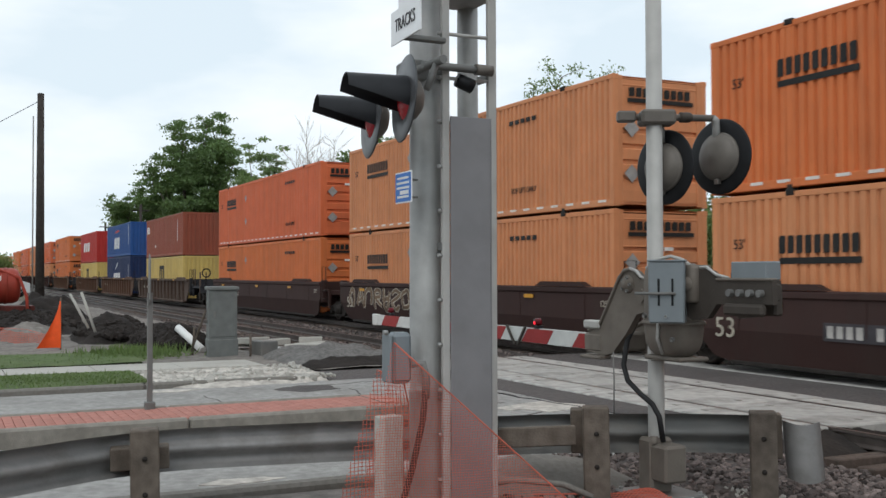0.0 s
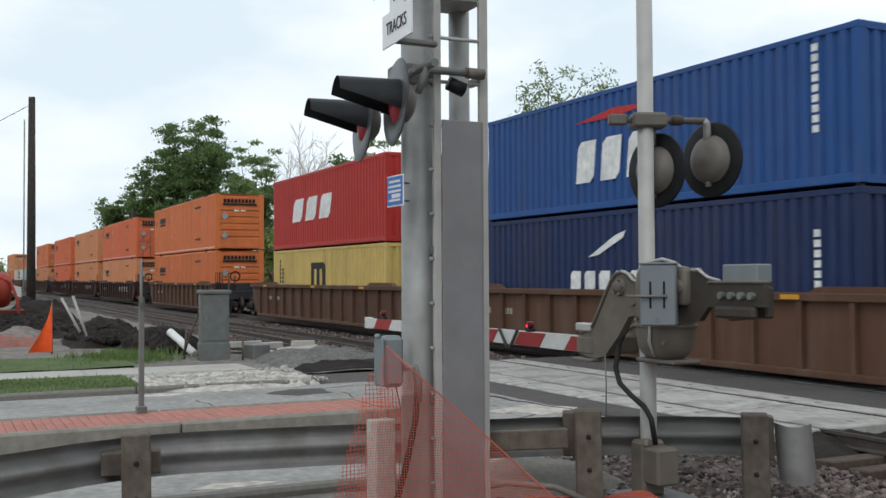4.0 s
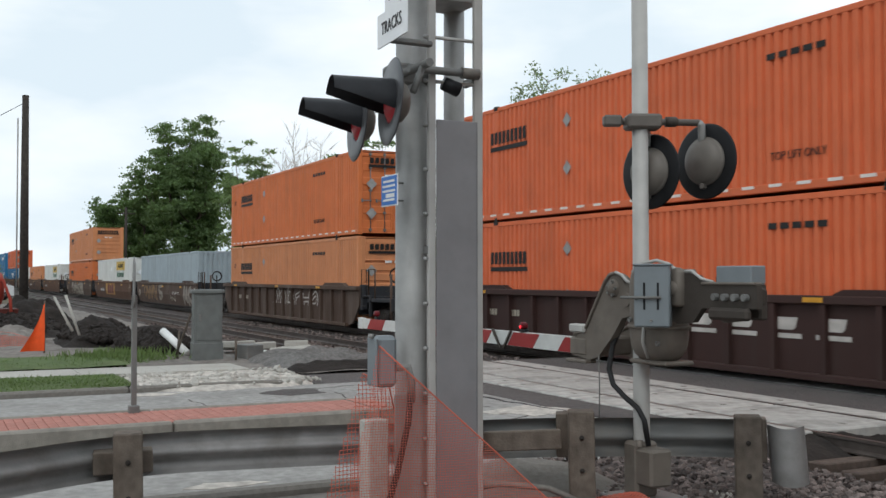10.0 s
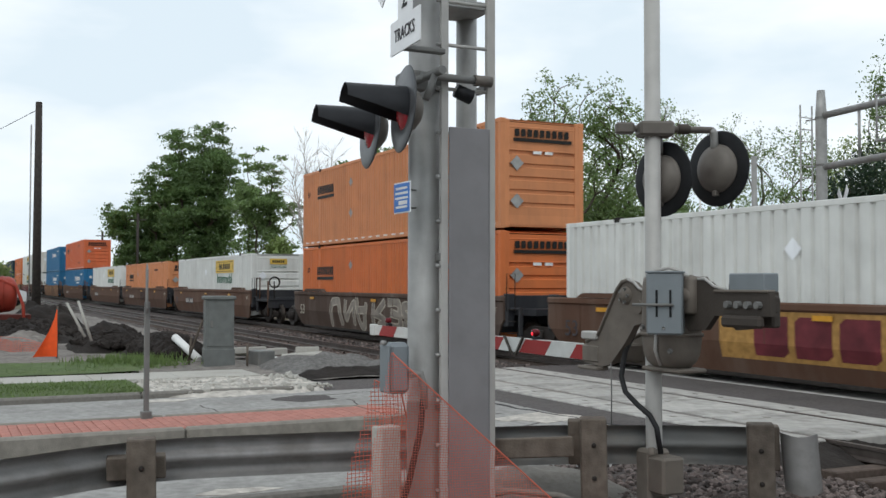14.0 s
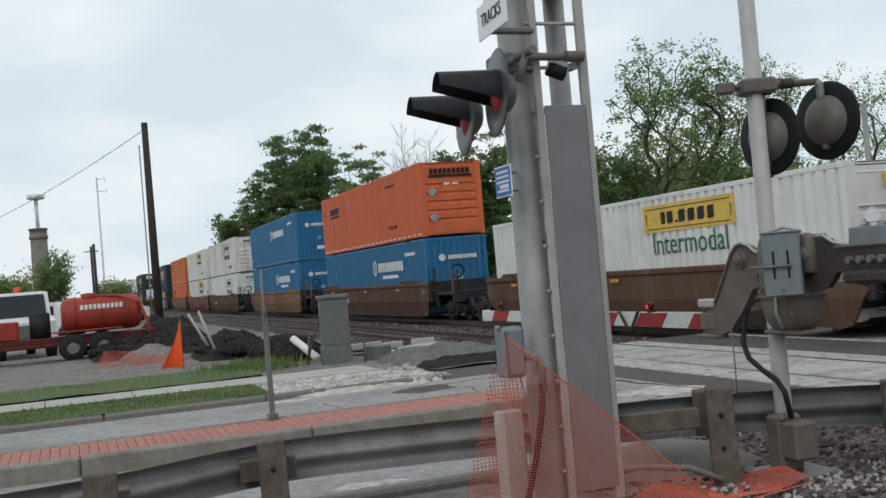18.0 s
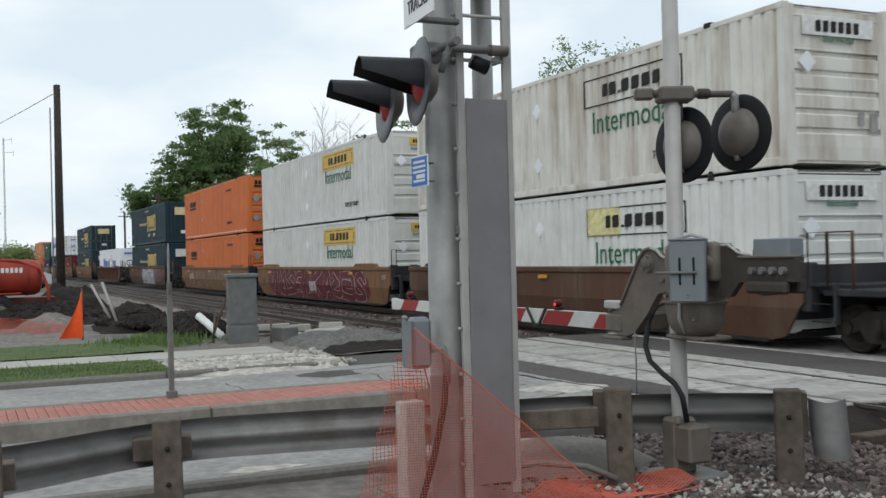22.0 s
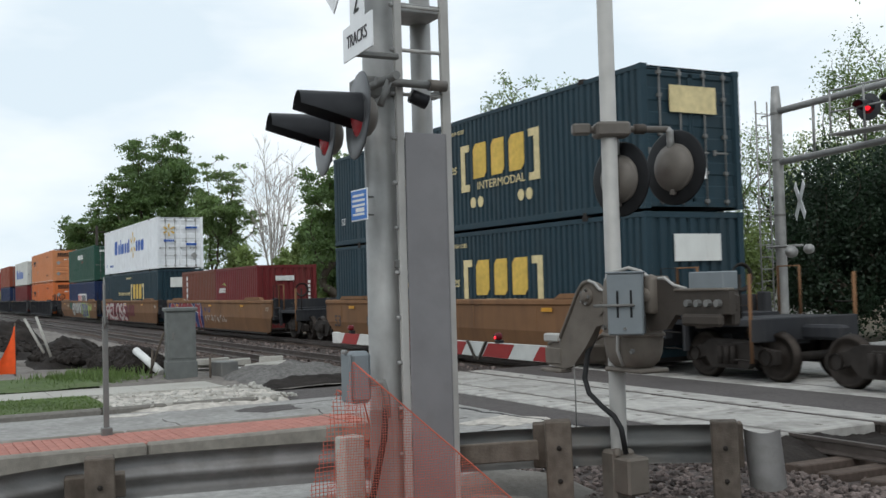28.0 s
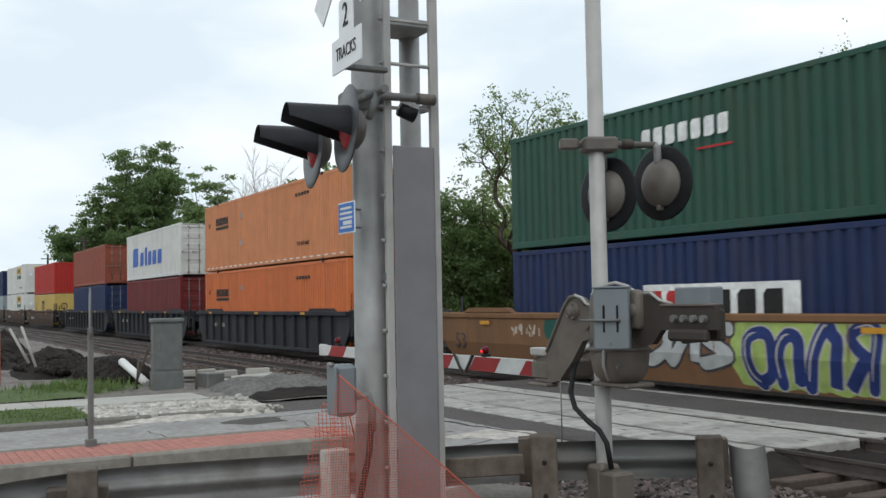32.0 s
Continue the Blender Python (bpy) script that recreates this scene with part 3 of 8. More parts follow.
for j in range(246):
    y = 5.0 - 0.052 - j * 0.102
    xs = [-12.745 + 0.205 * i for i in range(5)] if j % 2 == 0 else [-12.64 + 0.205 * i for i in range(4)]
    for i, x in enumerate(xs):
        if j < 58:
            part("paver", paver, None, median, at=pose(x, y, 0.16 + 0.002 * math.sin(7 * i + 3 * j), 0.4 * math.sin(i + j), 0, 0))
        else:
            rest.box(x - 0.0985, x + 0.0985, y - 0.0485, y + 0.0485, 0.14, 0.181)
    if j % 2:
        for x in (-12.80, -11.865):
            if j < 58:
                part("paver", half, None, median, at=(x + 0.006, y, 0.16))
            else:
                rest.box(x - 0.045, x + 0.045, y - 0.0485, y + 0.0485, 0.14, 0.181)
part("paver_rows", rest, M["brick_red"], median)["kind"] = "stuff"

# grass verge, footway, worked ground
verge = solid("grass_verge", lumpy(-19.1, -16.86, -22, 3.05, 0.3, lambda a, b: 0.03, 2, 0.055, False), M["grass"], "mown grass verge beside the road", "grass", kind="structure")
verge2 = solid("grass_verge", lumpy(-23.6, -20.45, -22, 3.6, 0.3, lambda a, b: 0.05, 3, 0.06, False), M["grass"], "rough grass verge behind the footway", "grass", kind="structure")
foot = thing("footway", "pale concrete footway between grass strips", "pavement", (0, 0, 0), kind="structure")
for i in range(17):
    y = -20.0 + 1.5 * i
    part("slab", Geo().box(-20.45, -19.1, y + 0.006, y + 1.494, -0.3, 0.085, 0.008), M["concrete"], foot)
def spread(name, x0, x1, y0, y1, step, deep, seed, mat, label, category):
    """A low irregular spread of loose ground that sinks away at its uneven edge."""
    rows = []
    nx, ny = int((x1 - x0) / step), int((y1 - y0) / step)
    for j in range(ny + 1):
        row = []
        for i in range(nx + 1):
            a, b = 2 * i / nx - 1, 2 * j / ny - 1
            x, y = x0 + (x1 - x0) * i / nx, y0 + (y1 - y0) * j / ny
            k = noise.fractal(Vector((x * 1.1 + seed, y * 1.1, seed)), 1.0, 2.0, 5)
            f = noise.fractal(Vector((x * 5 + seed, y * 5, seed)), 1.0, 2.0, 4)
            m = 1.0 - (abs(a) ** 3 + abs(b) ** 3) + 0.35 * k
            row.append((x, y, -0.06 + (deep + 0.06) * max(0.0, min(1.0, 2.2 * m)) + 0.02 * f))
        rows.append(row)
    return solid(name, Geo().grid(rows, True), M[mat], label, category, kind="structure")


spread("sandy_ground", -19.5, -16.4, 2.8, 6.2, 0.1, 0.06, 5, "sand", "pale dusty ground broken up by roadworks", "ground")
solid("worked_ground", lumpy(-75, -24.3, -30, 7.4, 0.9, lambda a, b: 0.12, 6, -0.1, False), M["dust"], "churned dusty ground of the roadworks", "ground", kind="structure")
solid("worked_ground", lumpy(-24.6, -18.4, 3.4, 8.6, 0.22, lambda a, b: 0.07, 7, -0.045, False), M["dust"], "churned dusty ground of the roadworks", "ground", kind="structure")
solid("trackside", lumpy(-8.42, 6.0, 4.3, 7.75, 0.2, lambda a, b: 0.06 - 0.11 * max(0, b - 0.75) * 4, 8, -0.03, False), M["ballast"], "dark stony ground round the gate foot", "ground", kind="structure")
solid("trackside", lumpy(-8.42, 6.0, -8, 4.4, 0.2, lambda a, b: 0.04, 9, -0.035, False), M["dust"], "pale dusty ground behind the guard rail", "ground", kind="structure")
solid("asphalt_ramp", lumpy(-24.2, -18.7, 5.9, 8.75, 0.1, lambda a, b: 0.27 * min(1, a * 1.4 + 0.2) * min(1, 0.3 + 1.9 * b) * min(1, 7 * (1 - a)), 11, -0.03), M["asphalt_mid"], "broken hump of asphalt at the crossing edge", "asphalt hump", kind="structure")
solid("ramp_edge", lumpy(-19.3, -18.45, 5.9, 8.8, 0.07, lambda a, b: 0.2 * math.sin(math.pi * (0.1 + 0.8 * (1 - a) ** 2)) * min(1, 0.4 + 2 * b), 14, -0.02), M["soil"], "dark broken edge of the asphalt hump", "broken edge", kind="structure")
seam = [(-14.6 + 0.3 * i, 7.45 + 0.03 * i + 0.05 * math.sin(2.3 * i)) for i in range(14)]
part("seam", Geo().prism(seam + [(x, y + 0.05 + 0.02 * math.sin(5 * x)) for x, y in reversed(seam)], 2, -0.013, -0.004), M["rubber"], road, "dark tar seam")

blades = Geo()
rnd = random.Random(6)
for k in range(26000):
    if k % 2:
        x, y = rnd.uniform(-19.05, -16.9), rnd.uniform(-7, 3.0)
    else:
        x, y = rnd.uniform(-23.5, -20.5), rnd.uniform(-9, 3.5)
    z, h, a = 0.075, rnd.uniform(0.02, 0.055) * (1.8 if rnd.random() < 0.06 else 1), rnd.uniform(0, 6.28)
    w, lx, ly = 0.012, rnd.uniform(-0.05, 0.05), rnd.uniform(-0.05, 0.05)
    n = len(blades.v)
    blades.v += [(x - w * math.cos(a), y - w * math.sin(a), z), (x + w * math.cos(a), y + w * math.sin(a), z), (x + lx, y + ly, z + h)]
    blades.f.append([n, n + 1, n + 2])
    blades.s.append(False)
for k in range(1500):
    q, r = rnd.gauss(0, 0.6), rnd.gauss(0, 0.5)
    x, y, z = -23.0 + q, 3.7 + r, 0.06
    h, a = rnd.uniform(0.08, 0.3) * math.exp(-q * q), rnd.uniform(0, 6.28)
    n = len(blades.v)
    blades.v += [(x - 0.02 * math.cos(a), y - 0.02 * math.sin(a), z), (x + 0.02 * math.cos(a), y + 0.02 * math.sin(a), z), (x + rnd.uniform(-0.12, 0.12), y + rnd.uniform(-0.12, 0.12), z + h)]
    blades.f.append([n, n + 1, n + 2])
    blades.s.append(False)
solid("grass_blades", blades, M["blade"], "short green grass blades and weeds on the verge", "grass", kind="stuff")

# tracks
def rail_geo(x0, x1):
    prof = [(-0.07, -0.17), (0.07, -0.17), (0.07, -0.155), (0.012, -0.13), (0.012, -0.045), (0.037, -0.035), (0.037, 0.0), (-0.037, 0.0), (-0.037, -0.035), (-0.012, -0.045), (-0.012, -0.13), (-0.07, -0.155)]
    return Geo().prism(prof, 0, x0, x1)


tie = Geo().box(-0.115, 0.115, -1.3, 1.3, -0.36, -0.175, 0.012).mesh("sleeper", M["tie"])
for name, cy in (("near_track", NEAR_Y), ("far_track", TRACK_Y)):
    tr = thing(name, "railway track of worn steel rails on timber sleepers", "railway track", (0, 0, 0), kind="structure")
    for s in (-1, 1):
        for x0, x1 in ((-900, -420), (-420, -220), (-220, -120), (-120, -60), (-60, -20), (-20, 12), (12, 120)):
            part("rail", rail_geo(x0 + 0.004, x1 - 0.004), M["rail_steel"], tr, at=(0, cy + s * 0.7555, 0))
    rnd = random.Random(9)
    for i in range(110):
        x = -20.2 - 0.5 * i if i < 84 else -8.6 + 0.5 * (i - 84)
        part("sleeper", tie, None, tr, at=pose(x, cy + rnd.uniform(-0.06, 0.06) - (0.35 if i >= 84 else 0), rnd.uniform(-0.01, 0.0), 0, 0, rnd.uniform(-1, 1)))
bed = solid("ballast_bed", lumpy(-130, -19.7, 7.7, 17.2, 0.45, lambda a, b: 0.06, 12, -0.26, False), M["ballast"], "grey ballast under the tracks", "ballast", kind="structure")
bed2 = solid("ballast_bed", lumpy(-8.9, 14, 7.6, 17.2, 0.25, lambda a, b: 0.05, 13, -0.34, False), M["ballast"], "grey ballast under the tracks", "ballast", kind="structure")
solid("ballast_bed", Geo().box(-900, -130, 7.7, 17.2, -0.5, -0.2), M["ballast"], "grey ballast under the tracks", "ballast", kind="structure")
solid("ballast_bed", Geo().box(14, 160, 7.7, 17.2, -0.5, -0.2), M["ballast"], "grey ballast under the tracks", "ballast", kind="structure")

# concrete crossing panels, three strips to a track
def crossing(cy, n, x0, x1):
    base = thing("crossing_surface", "worn concrete crossing panels between the rails", "level crossing", (0, 0, 0), kind="structure")
    w = (x1 - x0) / n
    for y0, y1 in ((cy - 1.42, cy - 0.785), (cy - 0.675, cy + 0.675), (cy + 0.785, cy + 1.32)):
        me = Geo().box(0.012, w - 0.012, y0, y1, -0.25, 0.004, 0.018).mesh("panel", M["concrete_panel"])
        for i in range(n):
            p = part("panel", me, None, base, at=pose(x0 + i * w, 0, 0.004 * math.sin(5 * i + y0)))
            for a in (0.3, w - 0.3):
                part("lifting_hole", once(("hole", round(y0, 2), a), lambda: Geo().box(a - 0.05, a + 0.05, (y0 + y1) / 2 - 0.03, (y0 + y1) / 2 + 0.03, 0.001, 0.007).mesh("lifting_hole", M["concrete_dark"])), None, p)
    for y0, y1 in ((cy - 0.80, cy - 0.665), (cy + 0.665, cy + 0.80)):
        part("flangeway", Geo().box(x0, x1, y0 + 0.02, y1 - 0.02, -0.3, -0.035), M["steel_dark"], base)
    return base


crossing(NEAR_Y, 5, -19.5, -8.9)
crossing(TRACK_Y, 5, -19.5, -8.9)

# loose stones
def pebble(seed):
    r = random.Random(seed)
    t = (1 + 5 ** 0.5) / 2
    v = [(-1, t, 0), (1, t, 0), (-1, -t, 0), (1, -t, 0), (0, -1, t), (0, 1, t), (0, -1, -t), (0, 1, -t), (t, 0, -1), (t, 0, 1), (-t, 0, -1), (-t, 0, 1)]
    v = [tuple(c * r.uniform(0.36, 0.6) * k for c, k in zip(p, (1.0, 0.8, 0.62))) for p in v]
    f = [(0, 11, 5), (0, 5, 1), (0, 1, 7), (0, 7, 10), (0, 10, 11), (1, 5, 9), (5, 11, 4), (11, 10, 2), (10, 7, 6), (7, 1, 8), (3, 9, 4), (3, 4, 2), (3, 2, 6), (3, 6, 8), (3, 8, 9), (4, 9, 5), (2, 4, 11), (6, 2, 10), (8, 6, 7), (9, 8, 1)]
    return v, f


shapes = [pebble(i) for i in range(9)]
stone_me = []
for v, f in shapes:
    q = Geo()
    q.v, q.f, q.s = list(v), [list(a) for a in f], [False] * len(f)
    stone_me.append(q.mesh("stone", M["stone"]))
rnd = random.Random(21)
heap = thing("loose_stones", "loose crushed stone around the gate base", "stones", (0, 0, 0), kind="structure")
for i in range(300):
    x, y = rnd.uniform(-7.9, -5.6), rnd.uniform(4.5, 7.2)
    s = rnd.uniform(0.018, 0.06)
    part("stone", stone_me[i % 9], None, heap, at=pose(x, y, 0.02 + s * 0.35, rnd.uniform(-40, 40), rnd.uniform(-40, 40), rnd.uniform(0, 360)) @ Matrix.Scale(s, 4))
bulk = Geo()
for i in range(9500):
    if i < 5600:
        x, y, z = rnd.uniform(-8.6, -4.6), rnd.uniform(3.6, 7.35), 0.02
        if rnd.random() > (y - 2.6) / 4:
            continue
    elif i < 7200:
        x, y, z = rnd.uniform(-8.7, -2), rnd.uniform(7.5, 13.0), -0.29
    else:
        x, y, z = rnd.uniform(-45, -20), rnd.uniform(7.4, 13.0), -0.2
    s = rnd.uniform(0.014, 0.05) * (1.0 if i < 7200 else 1.6)
    v, f = shapes[i % 9]
    m = Euler((rnd.uniform(-1, 1), rnd.uniform(-1, 1), rnd.uniform(0, 6))).to_matrix()
    n = len(bulk.v)
    bulk.v += [tuple(m @ Vector(p) * s + Vector((x, y, z + 0.3 * s))) for p in v]
    bulk.f += [[a + n for a in q] for q in f]
    bulk.s += [False] * len(f)
solid("gravel", bulk, M["gravel"], "scattered crushed stone beside the tracks", "gravel", kind="stuff")

rubble = Geo()
for i in range(520):
    x, y = rnd.uniform(-19.2, -16.7), rnd.uniform(3.0, 6.1)
    s = rnd.uniform(0.02, 0.07) * (2.0 if i % 17 == 0 else 1.0)
    v, f = shapes[i % 9]
    m = Euler((rnd.uniform(-1, 1), rnd.uniform(-1, 1), rnd.uniform(0, 6))).to_matrix()
    n = len(rubble.v)
    rubble.v += [tuple(m @ Vector(p) * s + Vector((x, y, 0.05))) for p in v]
    rubble.f += [[a + n for a in q] for q in f]
    rubble.s += [False] * len(f)
for i in range(700):
    x, y = rnd.uniform(-6.7, -4.9), rnd.uniform(3.9, 6.0)
    if noise.noise(Vector((x * 2.2, y * 2.2, 4.0))) < 0.0:
        continue
    s = rnd.uniform(0.01, 0.035)
    v, f = shapes[i % 9]
    m = Euler((rnd.uniform(-1, 1), rnd.uniform(-1, 1), rnd.uniform(0, 6))).to_matrix()
    n = len(rubble.v)
    rubble.v += [tuple(m @ Vector(p) * s + Vector((x, y, 0.045))) for p in v]
    rubble.f += [[a + n for a in q] for q in f]
    rubble.s += [False] * len(f)
solid("rubble_scatter", rubble, M["concrete"], "pale bits of broken concrete on the dug ground", "rubble", kind="stuff")
# clods of dug soil on the heaps
clods = Geo()
for i in range(3600):
    cx, cy, w, d, h = ((-25.6, 5.0, 1.7, 0.8, 0.42), (-29.3, 4.2, 1.9, 0.9, 0.5), (-36.0, 2.3, 3.8, 1.8, 0.5))[i % 3]
    a, q = rnd.uniform(0, 6.28), rnd.uniform(0, 1) ** 0.5
    x, y = cx + q * w * math.cos(a), cy + q * d * math.sin(a)
    z = h * max(0.0, (math.cos(1.45 * q))) ** 0.8
    s = rnd.uniform(0.05, 0.2)
    v, f = shapes[i % 9]
    m = Euler((rnd.uniform(-1, 1), rnd.uniform(-1, 1), rnd.uniform(0, 6))).to_matrix()
    n = len(clods.v)
    clods.v += [tuple(m @ Vector(p) * s + Vector((x, y, z + 0.1))) for p in v]
    clods.f += [[a2 + n for a2 in q2] for q2 in f]
    clods.s += [False] * len(f)
solid("soil_clod_scatter", clods, M["soil"], "dark clods of dug soil on the heaps", "soil", kind="stuff")
# dark dirt packed against the end of the crossing
for y0, y1 in ((8.5, 9.28), (9.42, 10.78), (10.92, 11.6)):
    solid("packed_dirt", lumpy(-8.95, -8.2, y0, y1, 0.07, lambda a, b: 0.24 * (1 - a) ** 0.7, 16, -0.27, False), M["soil"], "dark dirt packed against the end of the crossing", "dirt", kind="structure")

# ---- the train ----

BOX_W, BOX_H = 2.59, 2.896
HW = BOX_W / 2
FLOOR_Z = 0.36
MOVERS = []       # (thing, x at the start, y, z)


def wave(a0, a1, pitch, deep, thin=False):
    """A trapezoid wave: stations along a, with how far each lies back."""
    out, n = [], max(1, round((a1 - a0) / pitch))
    p = (a1 - a0) / n
    s = (0.0, 0.46, 0.60, 0.88) if not thin else (0.0, 0.62, 0.71, 0.92)
    for i in range(n):
        a = a0 + i * p
        out += [(a + s[0] * p, 0), (a + s[1] * p, 0), (a + s[2] * p, deep), (a + s[3] * p, deep)]
    return out + [(a1, 0)]


def side_mesh(length, mat, thin, H):
    def make():
        g = Geo()
        st = wave(-length / 2 + 0.13, length / 2 - 0.13, (0.278 if length < 13 else 0.212) if not thin else 0.31, 0.05 if not thin else 0.055, thin)
        g.grid([[(a, -HW + 0.008 + d, z) for a, d in st] for z in (0.15, H - 0.09)])
        return g.mesh("side_panel", mat)
    return once(("side", length, mat.name, thin, H), make)


def frame_meshes(length, mat, H):
    def make():
        h = length / 2
        post = Geo().box(-0.075, 0.075, -0.075, 0.075, 0.0, H, 0.012)
        for z in (0.0, H - 0.118):
            post.box(-0.082, 0.082, -0.082, 0.082, z, z + 0.118, 0.01)
        rail = Geo().box(-h + 0.14, h - 0.14, -0.05, 0.05, H - 0.11, H - 0.003, 0.012)
        sill = Geo().box(-h + 0.14, h - 0.14, -0.05, 0.05, 0.01, 0.165, 0.015)
        roof = Geo()
        st = wave(-h + 0.1, h - 0.1, 0.42, 0.02)
        roof.grid([[(a, y, H - 0.012 - d) for a, d in st] for y in (-HW + 0.05, HW - 0.05)])
        roof.box(-h + 0.1, h - 0.1, -HW + 0.06, HW - 0.06, H - 0.07, H - 0.045)
        floor = Geo().box(-h + 0.05, h - 0.05, -HW + 0.06, HW - 0.06, 0.05, 0.15)
        mid = Geo().box(-0.07, 0.07, -0.03, 0.05, 0.0, H, 0.01)
        mid.box(-0.09, 0.09, -0.035, 0.12, H - 0.12, H + 0.004, 0.01).box(-0.09, 0.09, -0.035, 0.12, -0.002, 0.118, 0.01)
        return [q.mesh(n, mat) for q, n in ((post, "corner_post"), (rail, "top_rail"), (sill, "bottom_rail"), (roof, "roof"), (floor, "floor_frame"), (mid, "lifting_post"))]
    return once(("frame", length, mat.name, H), make)


def end_pieces(kind, mat, H):
    """The pieces of an end wall at x = 0 that looks to +x."""
    def make():
        y0, y1, z0, z1 = -HW + 0.12, HW - 0.12, 0.1, H - 0.1
        if kind == "nose":
            st = wave(z0 + 0.25, z1 - 0.72, 0.315, 0.045, True)
            out = [("end_wall", Geo().grid([[(-d, y, z) for z, d in st] for y in (y0, y1)])), ("header_panel", Geo().box(-0.05, 0.0, y0, y1, z1 - 0.72, z1)), ("sill_panel", Geo().box(-0.05, 0.0, y0, y1, z0, z0 + 0.25))]
            out += [("end_rib", Geo().box(-0.012, 0.012, y0 + 0.1, y1 - 0.1, z, z + 0.04, 0.008)) for z in (z1 - 0.74, z1 - 0.14)]
            out += [("end_post", Geo().box(-0.02, 0.022, y, y + 0.22, z0 - 0.08, z1 + 0.08, 0.015)) for y in (y0 - 0.06, y1 - 0.16)]
        elif kind == "corr":
            out = [("end_wall", Geo().grid([[(-d, a, z) for a, d in wave(y0, y1, 0.25, 0.05)] for z in (z1, z0)])), ("end_header", Geo().box(-0.05, 0.01, y0, y1, z1 - 0.02, z1 + 0.1)), ("end_sill", Geo().box(-0.05, 0.01, y0, y1, z0 - 0.1, z0 + 0.04))]
        else:
            out = [("end_wall", Geo().box(-0.06, -0.03, y0, y1, z0, z1))]
        return [(n, g.mesh(n, mat)) for n, g in out]
    return once(("end", kind, mat.name, H), make)


def end_wall(box, kind, mat, H, at):
    pieces = end_pieces(kind, mat, H)
    w = part(pieces[0][0], pieces[0][1], None, box, at=at)
    for n, me in pieces[1:]:
        part(n, me, None, w)


def door_meshes(mat, steel, H):
    def make():
        w, z0, z1 = HW - 0.13, 0.14, H - 0.12
        leaf = Geo()
        st = wave(z0 + 0.1, z1 - 0.1, 0.52, 0.035)
        leaf.grid([[(-d - 0.004, y, z) for z, d in st] for y in (0.02, w - 0.02)])
        leaf.box(-0.04, 0.012, 0, w, z0, z0 + 0.1, 0.01).box(-0.04, 0.012, 0, w, z1 - 0.1, z1, 0.01)
        leaf.box(-0.04, 0.012, 0, 0.06, z0, z1, 0.01).box(-0.04, 0.012, w - 0.06, w, z0, z1, 0.01)
        bar = Geo().tube([(0.045, 0, z0 - 0.06), (0.045, 0, z1 + 0.06)], 0.018, 8)
        for z in (z0 + 0.02, z0 + 0.6, 1.5, z1 - 0.5, z1 - 0.04):
            bar.box(0.0, 0.07, -0.05, 0.05, z - 0.04, z + 0.04, 0.01)
        handle = Geo().box(0.03, 0.06, -0.32, 0.05, -0.02, 0.02, 0.008).box(0.02, 0.07, -0.34, -0.28, -0.06, 0.06, 0.008)
        return leaf.mesh("door_leaf", mat), bar.mesh("locking_bar", steel), handle.mesh("door_handle", steel)
    return once(("door", mat.name, steel.name, H), make)


def chip(g, poly, face, half):
    """A thin painted patch on the near side or on the end."""
    if face == "side":
        g.prism(poly, 1, -HW - 0.004, -HW + 0.004)
    else:
        g.prism(poly, 0, half - 0.002, half + 0.016)


def rect(a0, a1, b0, b1, slant=0.0):
    k = slant * (b1 - b0)
    return [(a0, b0), (a1, b0), (a1 + k, b1), (a0 + k, b1)]


def blocks(a0, a1, b0, b1, n, slant=0.0):
    """A row of plain bars, with corners cut a little, where an emblem stands."""
    return bars(a0, a1, b0, b1, [(1.0, 0.0, 1.0)] * n, slant)


def bars(a0, a1, b0, b1, shapes_, slant=0.0):
    """Plain bars of given width, foot and head, with cut corners."""
    out, total = [], sum(q[0] for q in shapes_)
    a = a0
    for i, (wide, foot, head) in enumerate(shapes_):
        w = (a1 - a0) * wide / total
        p, q, lo, hi = a, a + 0.72 * w, b0 + foot * (b1 - b0), b0 + head * (b1 - b0)
        a += w
        c = 0.2 * min(q - p, hi - lo)
        poly = [(p, lo), (q - c, lo), (q, lo + c), (q, hi), (p + c, hi), (p, hi - c)]
        out.append([(u + slant * (v - b0), v) for u, v in poly])
    return out


def marks(box, name, polys, mat, face, half, label=""):
    if name in ("side_emblem", "end_emblem", "spark") and len(polys) > 1:
        for p in polys:
            g = Geo()
            chip(g, p, face, half)
            part(name, g, M[mat], box, label)
        return
    g = Geo()
    for p in polys:
        chip(g, p, face, half)
    return part(name, g, M[mat], box, label)


def diamond(a, b, r):
    return [(a - r, b), (a, b - r), (a + r, b), (a, b + r)]


def lettering(box, text, a, b, size, mat, face, half, squeeze=1.0, slant=0.0):
    at = pose(a, -HW - 0.003, b, 90, 0, 0) if face == "side" else pose(half + 0.012, a, b, 90, 0, 90)
    return part("lettering", words(text, size, M[mat], 0.004, squeeze, slant), None, box, at=at)


